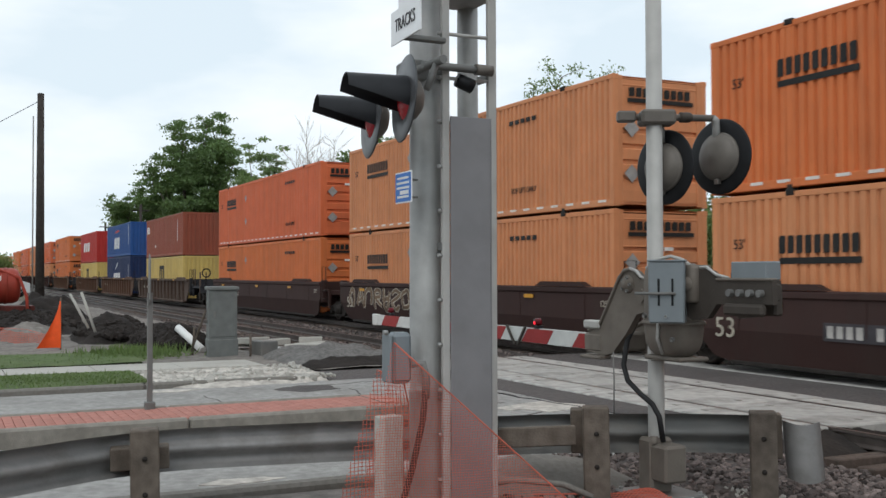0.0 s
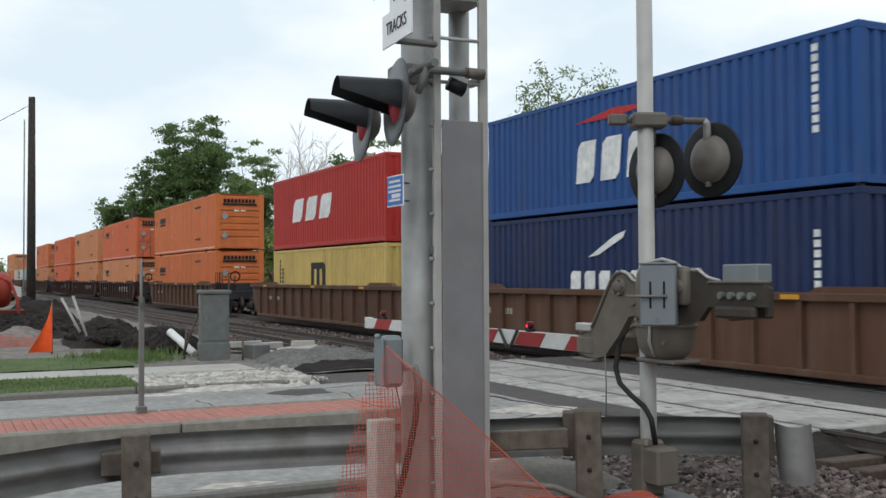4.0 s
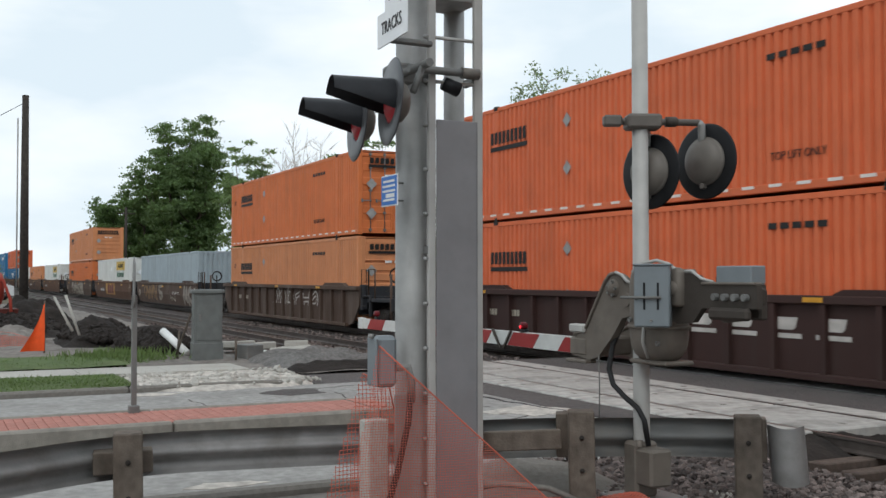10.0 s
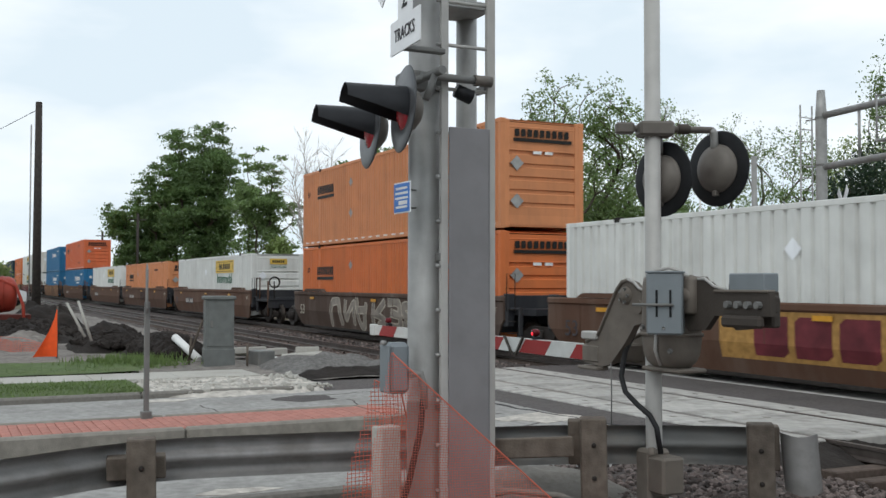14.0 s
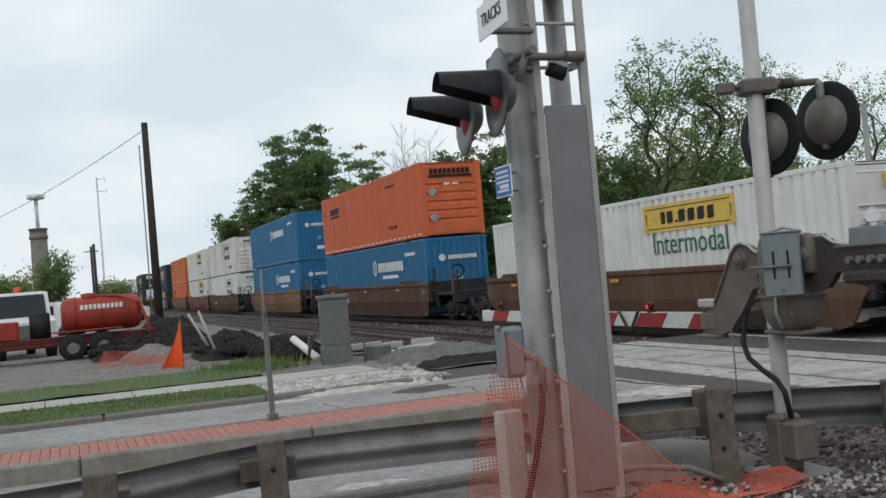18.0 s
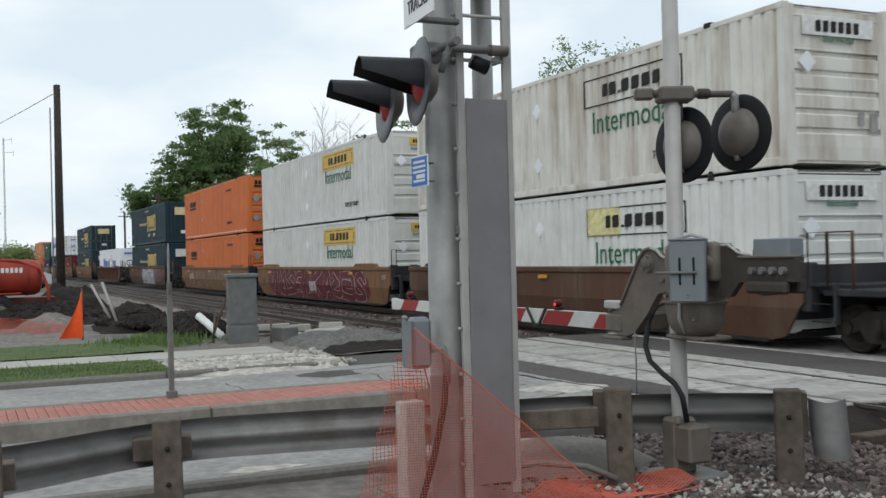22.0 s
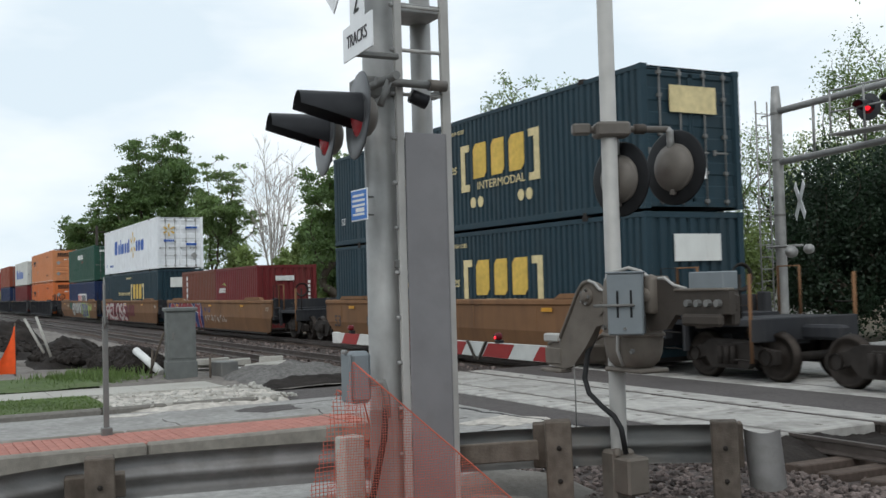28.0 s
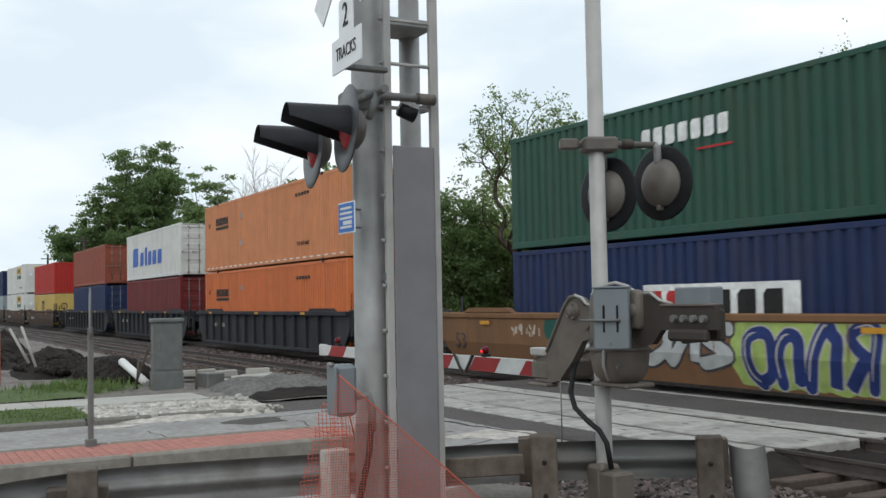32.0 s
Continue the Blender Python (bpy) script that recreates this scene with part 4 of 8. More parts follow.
def livery(box, kind, length, end, x0, shift=0.0):
    """The painted marks of each kind of box. x0 is its far end."""
    h = length / 2
    if kind == "orange":
        top = 1.55 if end == "low" else 1.68
        marks(box, "side_emblem", blocks(x0 + 1.75, x0 + 3.55, top + 0.27, top + 0.58, 9) + [rect(x0 + 1.75, x0 + 3.55, top + 0.09, top + 0.2)], "black", "side", h, "black block lettering over a bar")
        marks(box, "end_emblem", blocks(-0.86, 0.86, BOX_H - 0.47, BOX_H - 0.27, 9) + [rect(-0.9, 0.9, BOX_H - 0.6, BOX_H - 0.51)], "black", "end", h, "black block lettering over a bar")
        marks(box, "hazard_diamond", [diamond(x0 + 5.3, 2.15, 0.17)], "galv", "side", h, "grey diamond placard holder")
        marks(box, "hazard_diamond", [diamond(x0 + 5.3, 1.05, 0.17)], "galv", "side", h, "grey diamond placard holder")
        marks(box, "hazard_diamond", [diamond(-0.8, 1.72, 0.2)], "galv", "end", h, "grey diamond placard holder")
        marks(box, "hazard_diamond", [diamond(-0.8, 0.72, 0.2)], "galv", "end", h, "grey diamond placard holder")
        marks(box, "small_print", [rect(x0 + 11.6 + 0.28 * i, x0 + 11.8 + 0.28 * i, 2.32, 2.43) for i in range(5)], "black", "side", h)
        marks(box, "end_vent", [rect(-0.3, -0.05, 1.98, 2.06)], "ink_white", "end", h)
        marks(box, "end_vent", [rect(0.06, 0.3, 1.98, 2.06)], "ink_white", "end", h)
        lettering(box, "TOP LIFT ONLY", x0 + 12.3, 0.62, 0.2, "black", "side", h, 0.9)
        lettering(box, "53'", x0 + 0.75, 2.0, 0.26, "black", "side", h)
        dash = once("dash", lambda: Geo().prism(rect(0, 0.3, 0.1, 0.155), 1, -HW - 0.004, -HW + 0.004).mesh("reflective_dash", M["strip_white"]))
        for i in range(24):
            part("reflective_dash", dash, None, box, at=(x0 + 0.4 + 0.66 * i, 0, 0))
    elif kind == "hunt":
        old = end in ("faded", "worn")
        x0 += 0.45 if old else 0.0
        dz, zi = (-0.16, 1.46) if old else (0.0, 1.72)
        if end != "faded":
            marks(box, "side_emblem", [rect(x0 + 9.27, x0 + 12.9 if not old else x0 + 10.6, 2.02 + dz, 2.66 + dz)], "ink_yellow" if not old else "ink_faded", "side", h, "yellow emblem field")
        if not old:
            for a0, a1, b0, b1 in ((9.42, 12.75, 2.56, 2.58), (9.42, 12.75, 2.09, 2.11), (9.40, 9.43, 2.2, 2.47), (12.74, 12.77, 2.2, 2.47)):
                part("emblem_border", Geo().prism(rect(x0 + a0, x0 + a1, b0, b1), 1, -HW - 0.009, -HW), M["black"], box)
        if old:
            for a0, a1, b0, b1 in ((9.27, 12.9, 2.63, 2.66), (9.27, 12.9, 2.02, 2.05), (9.27, 9.32, 2.05, 2.63), (12.85, 12.9, 2.05, 2.63)):
                marks(box, "emblem_border", [rect(x0 + a0, x0 + a1, b0 + dz, b1 + dz)], "black", "side", h, "thin black border")
        g = Geo()
        for p in bars(x0 + 10.05, x0 + 12.25, 2.2, 2.48, [(0.7, 0, 1), (0.9, 0, 1), (0.35, 0, 0.2), (1, 0, 1), (1, 0, 1), (1, 0, 1), (0.9, 0, 1)]):
            part("emblem_block", Geo().prism([(a, b + dz) for a, b in p], 1, -HW - 0.01, -HW), M["black"], box)
        lettering(box, "Intermodal", x0 + 11.1, zi, 0.72, "ink_green", "side", h, 0.95)
        marks(box, "hazard_diamond", [diamond(x0 + 7.1, 2.1, 0.2)], "white_clean", "side", h, "white diamond placard holder")
        marks(box, "hazard_diamond", [diamond(x0 + 7.1, 0.75, 0.2)], "white_clean", "side", h, "white diamond placard holder")
        marks(box, "hazard_diamond", [diamond(-0.75, 1.85, 0.2)], "white_clean", "end", h, "white diamond placard holder")
        marks(box, "end_emblem", [rect(-0.42, 0.42, BOX_H - 0.5, BOX_H - 0.24)] if not old else [rect(-0.85, 0.85, BOX_H - 0.56, BOX_H - 0.22)], "ink_yellow" if not old else "ink_white", "end", h, "emblem field")
        g = Geo()
        for p in blocks(-0.3, 0.3, BOX_H - 0.43, BOX_H - 0.31, 6) if not old else blocks(-0.55, 0.55, BOX_H - 0.5, BOX_H - 0.29, 6):
            g.prism(p, 0, h + 0.012, h + 0.02)
        part("emblem_blocks", g, M["black"], box)
        lettering(box, "Intermodal", 0, BOX_H - 0.62, 0.17, "ink_green", "end", h)
        lettering(box, "TOP LIFT ONLY", x0 + 12.6, 0.55, 0.24, "black", "side", h, 0.9)
        marks(box, "end_plate", [rect(0.45, 0.6, 0.75, 1.0)], "galv", "end", h)
        marks(box, "end_plate", [rect(0.75, 0.92, 0.62, 0.98)], "galv", "end", h)
    elif kind == "csx":
        y = "ink_yellow"
        b = x0 + (0.0 if end != "top" and end != "low" else shift)
        marks(box, "bracket", [[(b + 8.76, 0.98), (b + 9.2, 0.98), (b + 9.2, 1.16), (b + 8.98, 1.16), (b + 8.98, 2.0), (b + 9.2, 2.0), (b + 9.2, 2.18), (b + 8.76, 2.18)]], "ink_cream", "side", h, "cream bracket")
        marks(box, "bracket", [[(b + 12.45, 0.98), (b + 12.0, 0.98), (b + 12.0, 1.16), (b + 12.23, 1.16), (b + 12.23, 2.0), (b + 12.0, 2.0), (b + 12.0, 2.18), (b + 12.45, 2.18)]], "ink_cream", "side", h, "cream bracket")
        for poly in bars(b + 9.4, b + 12.06, 1.28, 2.16, [(0.92, 0, 1), (0.86, 0, 1), (0.95, 0, 1)]):
            marks(box, "emblem_block", [poly], y, "side", h, "yellow block with cut corners")
        lettering(box, "INTERMODAL", b + 10.7, 1.08, 0.29, "ink_cream", "side", h, 1.25)
        lettering(box, "How tomorrow moves", b + 6.7, 1.62, 0.42, "ink_cream", "side", h, 0.92, 0.2)
        for a in (9.35, 9.72, 11.62, 11.98):
            marks(box, "dot", [[(b + a + 0.14 * math.cos(i * 0.52), 0.68 + 0.14 * math.sin(i * 0.52)) for i in range(12)]], "ink_cream", "side", h)
        lettering(box, "53'", x0 + 0.8, 0.75, 0.3, "ink_white", "side", h)
        lettering(box, "WARNING HIGH CUBE", x0 + 8.2, 2.55, 0.15, "ink_cream", "side", h)
        if end == "top":
            marks(box, "end_placard", [rect(-0.6, 0.62, 1.95, 2.5)], "ink_cream", "end", h, "worn cream placard")
        else:
            marks(box, "end_placard", [rect(-0.6, 0.62, 1.9, 2.45)], "white", "end", h, "white blank placard")
        marks(box, "end_plate", [rect(-0.2, 0.3, 0.62, 0.85)], "ink_white", "end", h)
    elif kind == "mart":
        low = end == "single"
        z = 1.22 if not low else 1.15
        k = 3.35 if low else 3.7
        big = 0.92 if not low else 0.95
        marks(box, "side_emblem", bars(x0 + k, x0 + k + 4.9, z, z + big, [(1.6, 0, 0.95), (0.9, 0, 0.68), (0.4, 0, 1), (1.35, 0, 0.68), (0.9, 0, 0.68), (0.6, 0, 0.68), (0.6, 0, 0.9)]), "ink_blue", "side", h, "blue block lettering")
        marks(box, "side_emblem_end", bars(x0 + 10.4, x0 + 12.9, z, z + big, [(0.85, 0, 0.68), (0.95, 0, 0.68), (1.4, 0, 0.68)]), "ink_blue", "side", h, "blue block lettering")
        spark = []
        for i in range(6):
            a = radians(60 * i + 30)
            c, s2 = math.cos(a), math.sin(a)
            ring2 = ((0.26, -0.05), (0.74, -0.1), (0.8, 0.0), (0.74, 0.1), (0.26, 0.05))
            spark.append([(x0 + 9.56 + r * c - w * s2, z + 0.42 + r * s2 + w * c) for r, w in ring2])
        marks(box, "spark", spark, "ink_yellow", "side", h, "yellow six-rayed spark")
        marks(box, "end_emblem", blocks(-0.95, 0.9, BOX_H - 0.55, BOX_H - 0.37, 9) if low else blocks(-0.95, -0.35, 1.5, 1.62, 6), "ink_blue", "end", h + 0.03, "blue block lettering")
        if not low:
            sp = []
            for i in range(6):
                a = radians(60 * i + 30)
                c, s2 = math.cos(a), math.sin(a)
                sp.append([(-0.65 + r * c - w * s2, 2.15 + r * s2 + w * c) for r, w in ((0.12, -0.03), (0.34, -0.05), (0.34, 0.05), (0.12, 0.03))])
            marks(box, "spark", sp, "ink_yellow", "end", h + 0.03, "small yellow spark")
            marks(box, "end_print", [rect(0.3, 0.95, 2.25, 2.35)], "ink_blue", "end", h + 0.03)
            marks(box, "end_print", [rect(0.3, 0.9, 1.3, 1.42)], "ink_blue", "end", h + 0.03)
        marks(box, "hazard_diamond", [diamond(0.75 if not low else -0.55, 0.72 if not low else 1.1, 0.2)], "galv", "end", h + 0.03, "grey diamond placard holder")
        lettering(box, "TOP LIFT ONLY", x0 + 2.6, 0.5, 0.2, "ink_blue", "side", h, 0.9)
        lettering(box, "53'", x0 + 0.8, 0.55, 0.22, "ink_blue", "side", h)
    elif kind == "robin":
        low = end == "low"
        k = x0 + (7.85 if not low else 8.78)
        cz = 1.95
        hexa = lambda r: [(k + 0.36 + r * 0.9 * math.sin(radians(60 * i)), cz + r * math.cos(radians(60 * i))) for i in range(6)]
        g = Geo()
        o, q = hexa(0.36), hexa(0.29)
        for i in range(6):
            j = (i + 1) % 6
            chip(g, [o[i], o[j], q[j], q[i]], "side", h)
            chip(g, [(k + 0.36 + 0.02, cz), (k + 0.36, cz + 0.02), q[i], (q[i][0] + 0.05, q[i][1] + 0.03)], "side", h)
        part("side_emblem", g, M["ink_white"], box, "white six-sided emblem")
        marks(box, "side_emblem", blocks(k + 0.9, k + 4.5, cz - 0.2, cz + 0.2, 11), "ink_white", "side", h, "white block lettering")
        if low:
            marks(box, "emblem_bar", [rect(k + 1.5, k + 3.7, cz - 0.5, cz - 0.36)], "ink_white", "side", h)
        marks(box, "end_emblem", blocks(-0.35, 0.85, 2.02, 2.18, 11) + [[(-0.62 + 0.14 * math.cos(i * 0.52), 2.1 + 0.14 * math.sin(i * 0.52)) for i in range(12)]], "ink_white", "end", h, "white emblem and block lettering")
        lettering(box, "53'", 0.1, 1.3, 0.24, "ink_white", "end", h)
        lettering(box, "53'", x0 + 0.7, 0.6, 0.26, "ink_white", "side", h)
        marks(box, "end_plate", [rect(-0.1, 0.35, 0.62, 0.82)], "ink_white", "end", h)
        marks(box, "small_print", [rect(x0 + 13.6 + 0.22 * i, x0 + 13.76 + 0.22 * i, 2.3, 2.44) for i in range(6)], "ink_white", "side", h)
    elif kind == "cai":
        marks(box, "side_emblem", blocks(x0 + 0.32, x0 + 1.3, 1.62, 2.1, 3), "ink_white", "side", h, "white block emblem")
        marks(box, "serial_print", [rect(x0 + 10.6, x0 + 10.72, 0.9 + 0.17 * i, 1.02 + 0.17 * i) for i in range(8)], "ink_white", "side", h)
        marks(box, "notice", [rect(x0 + 3.4, x0 + 3.62, 0.62, 0.8)], "ink_white", "side", h)
    elif kind == "apl":
        marks(box, "side_emblem", blocks(x0 + 4.15, x0 + 7.0, 0.62, 1.55, 3, 0.12), "ink_white", "side", h, "white block emblem")
        marks(box, "emblem_bar", [[(x0 + 4.1, 1.98), (x0 + 5.6, 1.95), (x0 + 7.1, 2.08), (x0 + 5.6, 2.16)]], "ink_red", "side", h, "red swoosh")
        marks(box, "serial_print", [rect(x0 + 11.2, x0 + 11.34, 0.9 + 0.17 * i, 1.02 + 0.17 * i) for i in range(9)], "ink_white", "side", h)
        marks(box, "serial_print", [rect(0.7, 0.82, 0.7 + 0.17 * i, 0.82 + 0.17 * i) for i in range(9)], "ink_white", "end", h)
    elif kind == "cma":
        marks(box, "side_emblem", blocks(x0 + 3.9, x0 + 7.25, 1.15, 1.6, 6), "ink_white", "side", h, "white block emblem")
        marks(box, "swoosh", [[(x0 + 4.6, 1.9), (x0 + 5.6, 2.35), (x0 + 6.0, 2.45), (x0 + 5.9, 2.3), (x0 + 5.0, 1.95)]], "ink_white", "side", h, "white swoosh")
        marks(box, "serial_print", [rect(x0 + 11.2, x0 + 11.34, 1.1 + 0.17 * i, 1.22 + 0.17 * i) for i in range(7)], "ink_white", "side", h)
    elif kind == "msc":
        a = x0 + 4.9
        g = Geo()
        for k in range(3):
            chip(g, rect(a + 0.62 * k, a + 0.62 * k + 0.3, 1.14, 1.85), "side", h)
        chip(g, [(a, 1.8), (a + 1.54, 1.8), (a + 1.54, 1.95), (a + 1.4, 2.04), (a, 2.04)], "side", h)
        part("side_emblem", g, M["black"], box, "dark three-legged emblem")
        marks(box, "serial_print", [rect(x0 + 0.9, x0 + 1.06, 0.9 + 0.17 * i, 1.02 + 0.17 * i) for i in range(8)], "black", "side", h)
        marks(box, "serial_print", [rect(x0 + 1.25, x0 + 1.4, 0.9 + 0.17 * i, 1.02 + 0.17 * i) for i in range(6)], "black", "side", h)
    elif kind == "hmm":
        marks(box, "side_emblem", blocks(x0 + 2.6, x0 + 7.4, 1.05, 1.95, 3, 0.3), "ink_white", "side", h, "white slanted block emblem")
        marks(box, "end_emblem", [rect(-0.35, 0.45, 2.25, 2.42)], "ink_white", "end", h)
    elif kind == "capital":
        marks(box, "side_emblem", blocks(x0 + 4.77, x0 + 7.2, 1.72, 2.08, 7), "ink_white", "side", h, "white block lettering")
        marks(box, "emblem_line", [rect(x0 + 6.3, x0 + 7.2, 1.5, 1.54)], "ink_red", "side", h)
        marks(box, "end_emblem", blocks(-0.9, -0.1, 2.12, 2.26, 7), "ink_white", "end", h, "white block lettering")
    elif kind == "matson":
        marks(box, "side_emblem", bars(x0 + 1.7, x0 + 8.85, 0.75, 1.85, [(1.5, 0, 0.95), (0.95, 0, 0.68), (0.6, 0, 0.9), (0.85, 0, 0.68), (0.95, 0, 0.68), (0.95, 0, 0.68)]), "ink_blue", "side", h, "dark blue block lettering")
    elif kind == "cgm":
        marks(box, "sprayed_plate", [rect(x0 + 4.7, x0 + 8.6, 1.02, 1.72)], "ink_white", "side", h, "white painted panel")
        g, q = Geo(), Geo()
        for p in blocks(x0 + 4.85, x0 + 6.4, 1.12, 1.6, 3):
            g.prism(p, 1, -HW - 0.01, -HW)
        for p in blocks(x0 + 6.6, x0 + 8.4, 1.12, 1.6, 3):
            q.prism(p, 1, -HW - 0.01, -HW)
        part("emblem_blocks", g, M["ink_red"], box)
        part("emblem_blocks", q, M["black"], box)
    elif kind == "triton":
        marks(box, "upright_print", [rect(x0 + 0.9, x0 + 1.12, 0.7 + 0.29 * i, 0.92 + 0.29 * i) for i in range(6)], "ink_white", "side", h, "white upright block lettering")
        marks(box, "hazard_diamond", [diamond(x0 + 3.5, 0.95, 0.19)], "ink_white", "side", h, "pale diamond placard")
    elif kind == "globe":
        marks(box, "side_emblem", blocks(x0 + 0.6, x0 + 1.6, 1.5, 1.72, 6), "ink_white", "side", h, "white block lettering")
        marks(box, "emblem_arc", [[(x0 + 1.0, 1.85), (x0 + 1.4, 1.95), (x0 + 1.7, 1.8), (x0 + 1.4, 1.86)]], "graf_green", "side", h)
        marks(box, "end_emblem", [rect(-0.5, 0.3, 1.95, 2.15)], "ink_white", "end", h)
        marks(box, "serial_print", [rect(0.9, 1.0, 0.8 + 0.17 * i, 0.92 + 0.17 * i) for i in range(7)], "ink_white", "end", h)


def freight_box(u, z, length, color, end, livery_kind="", low="", label="", H=BOX_H):
    """One container; u is where its far end stands at the start."""
    mat = M[color]
    xc = u + length / 2
    box = thing("freight_container", label, "freight container", (xc, TRACK_Y, z), "containers on the train")
    h = length / 2
    thin = livery_kind in ("hunt", "mart")
    sm = side_mesh(length, mat, thin, H)
    part("side_panel", sm, None, box)
    part("side_panel", sm, None, box, at=pose(0, 0, 0, 0, 0, 180))
    post, rail, sill, roof, floor, mid = frame_meshes(length, mat, H)
    for sx in (-1, 1):
        for sy in (-1, 1):
            part("corner_post", post, None, box, at=(sx * (h - 0.08), sy * (HW - 0.08), 0))
            if length > 13:
                if sy < 0:
                    part("lifting_casting", once(("casting", H), lambda: Geo().box(-0.095, 0.095, -0.05, 0.1, H - 0.075, H + 0.03, 0.012).box(-0.07, 0.07, -0.045, 0.1, -0.04, 0.06, 0.012).mesh("lifting_casting", M["steel_dark"])), None, box, "dark grimy lifting casting", at=(sx * 6.06, -HW + 0.03, 0))
                part("lifting_post", mid, None, box, at=pose(sx * 6.06, sy * (HW - 0.03), 0, 0, 0, 0 if sy < 0 else 180))
    for sy in (-1, 1):
        part("top_rail", rail, None, box, at=(0, sy * (HW - 0.052), 0))
        part("bottom_rail", sill, None, box, at=(0, sy * (HW - 0.052), 0))
    part("roof", roof, None, box)
    part("floor_frame", floor, None, box)
    end_wall(box, "corr", mat, H, pose(-h + 0.03, 0, 0, 0, 0, 180))
    if end == "doors":
        end_wall(box, "flat", mat, H, (h - 0.05, 0, 0))
        leaf, bar, handle = door_meshes(mat, M["galv"] if color.startswith("white") else M["galv_dark"], H)
        for s in (0, 1):
            d = part("door", leaf, None, box, "closed door leaf with locking bars", at=pose(h - 0.06, -HW + 0.13 if s == 0 else 0.003, 0))
            for a in (0.33, 0.86):
                part("locking_bar", bar, None, d, at=(0, a, 0))
                part("door_handle", handle, None, d, at=(0.02, a, 1.15))
    else:
        end_wall(box, end, mat, H, (h - 0.03, 0, 0))
    if livery_kind:
        livery(box, livery_kind, length, low, -h, -0.42 if -480 < u < -479 else 0.0)
    if z > 1.5:
        lock = once("lock", lambda: Geo().box(-0.06, 0.06, -0.05, 0.05, -0.06, 0.002, 0.01).mesh("twist_lock", M["steel_dark"]))
        for sx in (-1, 1):
            for sy in (-1, 1):
                part("twist_lock", lock, None, box, at=(sx * (h - 0.1 if length < 13 else 6.06), sy * (HW - 0.1), 0))
    MOVERS.append((box, xc, TRACK_Y, z))
    return box


# ---- well cars ----
WELL_HALF = 8.55
SIDE_Y = 1.45
CREASE = 0.76     # height under which a smooth side tucks in


def tuck(z):
    return max(0.0, CREASE - z) * 0.24


def bogie_meshes():
    def make():
        frame_g = Geo()
        prof = [(-1.12, 0.34), (-0.95, 0.30), (-0.62, 0.42), (-0.45, 0.22), (0.45, 0.22), (0.62, 0.42), (0.95, 0.30), (1.12, 0.34), (1.12, 0.56), (0.7, 0.62), (0.45, 0.74), (-0.45, 0.74), (-0.7, 0.62), (-1.12, 0.56)]
        frame_g.prism(prof, 1, -0.07, 0.07)
        frame_g.box(-0.2, 0.2, -0.1, 0.1, 0.3, 0.66, 0.02)
        for a in (-0.24, 0.0, 0.24):
            frame_g.tube([(a * 0.7, -0.12, 0.3), (a * 0.7, -0.12, 0.62)], 0.055, 8)
        cap = Geo().lathe([(-0.1, 0.0), (-0.1, 0.1), (-0.05, 0.13), (0.05, 0.14)], (0, 0, 0), (0, -1, 0), 14)
        wheel = Geo().lathe([(0.065, 0.07), (0.065, 0.16), (0.02, 0.2), (0.02, 0.33), (0.06, 0.36), (0.065, 0.42), (-0.05, 0.43), (-0.07, 0.455), (-0.08, 0.36), (-0.04, 0.32), (-0.03, 0.2), (-0.07, 0.16), (-0.07, 0.07)], (0, 0, 0), (0, -1, 0), 32)
        axle = Geo().tube([(0, -0.85, 0), (0, 0.85, 0)], 0.075, 10)
        bolster = Geo().box(-0.22, 0.22, -1.0, 1.0, 0.42, 0.72, 0.04).box(-0.36, 0.36, -0.36, 0.36, 0.66, 0.84, 0.03)
        beam = Geo().box(-0.06, 0.06, -0.75, 0.75, 0.28, 0.42, 0.02)
        return [g.mesh(n, M[m]) for g, n, m in ((frame_g, "side_frame", "steel_dark"), (cap, "bearing_cap", "steel_wheel"), (wheel, "wheel", "steel_wheel"), (axle, "axle", "steel_dark"), (bolster, "bolster", "steel_dark"), (beam, "brake_beam", "steel_dark"))]
    return once("bogie", make)


def bogie(u):
    t = thing("wheel_truck", "dark grimy two-axle wheel truck under the well cars", "wheel truck", (u, TRACK_Y, 0), "wheel trucks of the train")
    fr, cap, wh, ax, bo, br = bogie_meshes()
    for s in (-1, 1):
        f = part("side_frame", fr, None, t, at=pose(0, s * 1.0, 0.0, 0, 0, 0 if s < 0 else 180))
        for a in (-0.89, 0.89):
            part("bearing_cap", cap, None, f, at=(a, -0.06, 0.45))
            part("wheel", wh, None, t, at=pose(a, s * 0.75, 0.43, 0, 0, 0 if s < 0 else 180))
    for a in (-0.89, 0.89):
        part("axle", ax, None, t, at=(a, 0, 0.43))
        part("brake_beam", br, None, t, at=(a * 0.45, 0, 0))
    part("bolster", bo, None, t)
    MOVERS.append((t, u, TRACK_Y, 0))


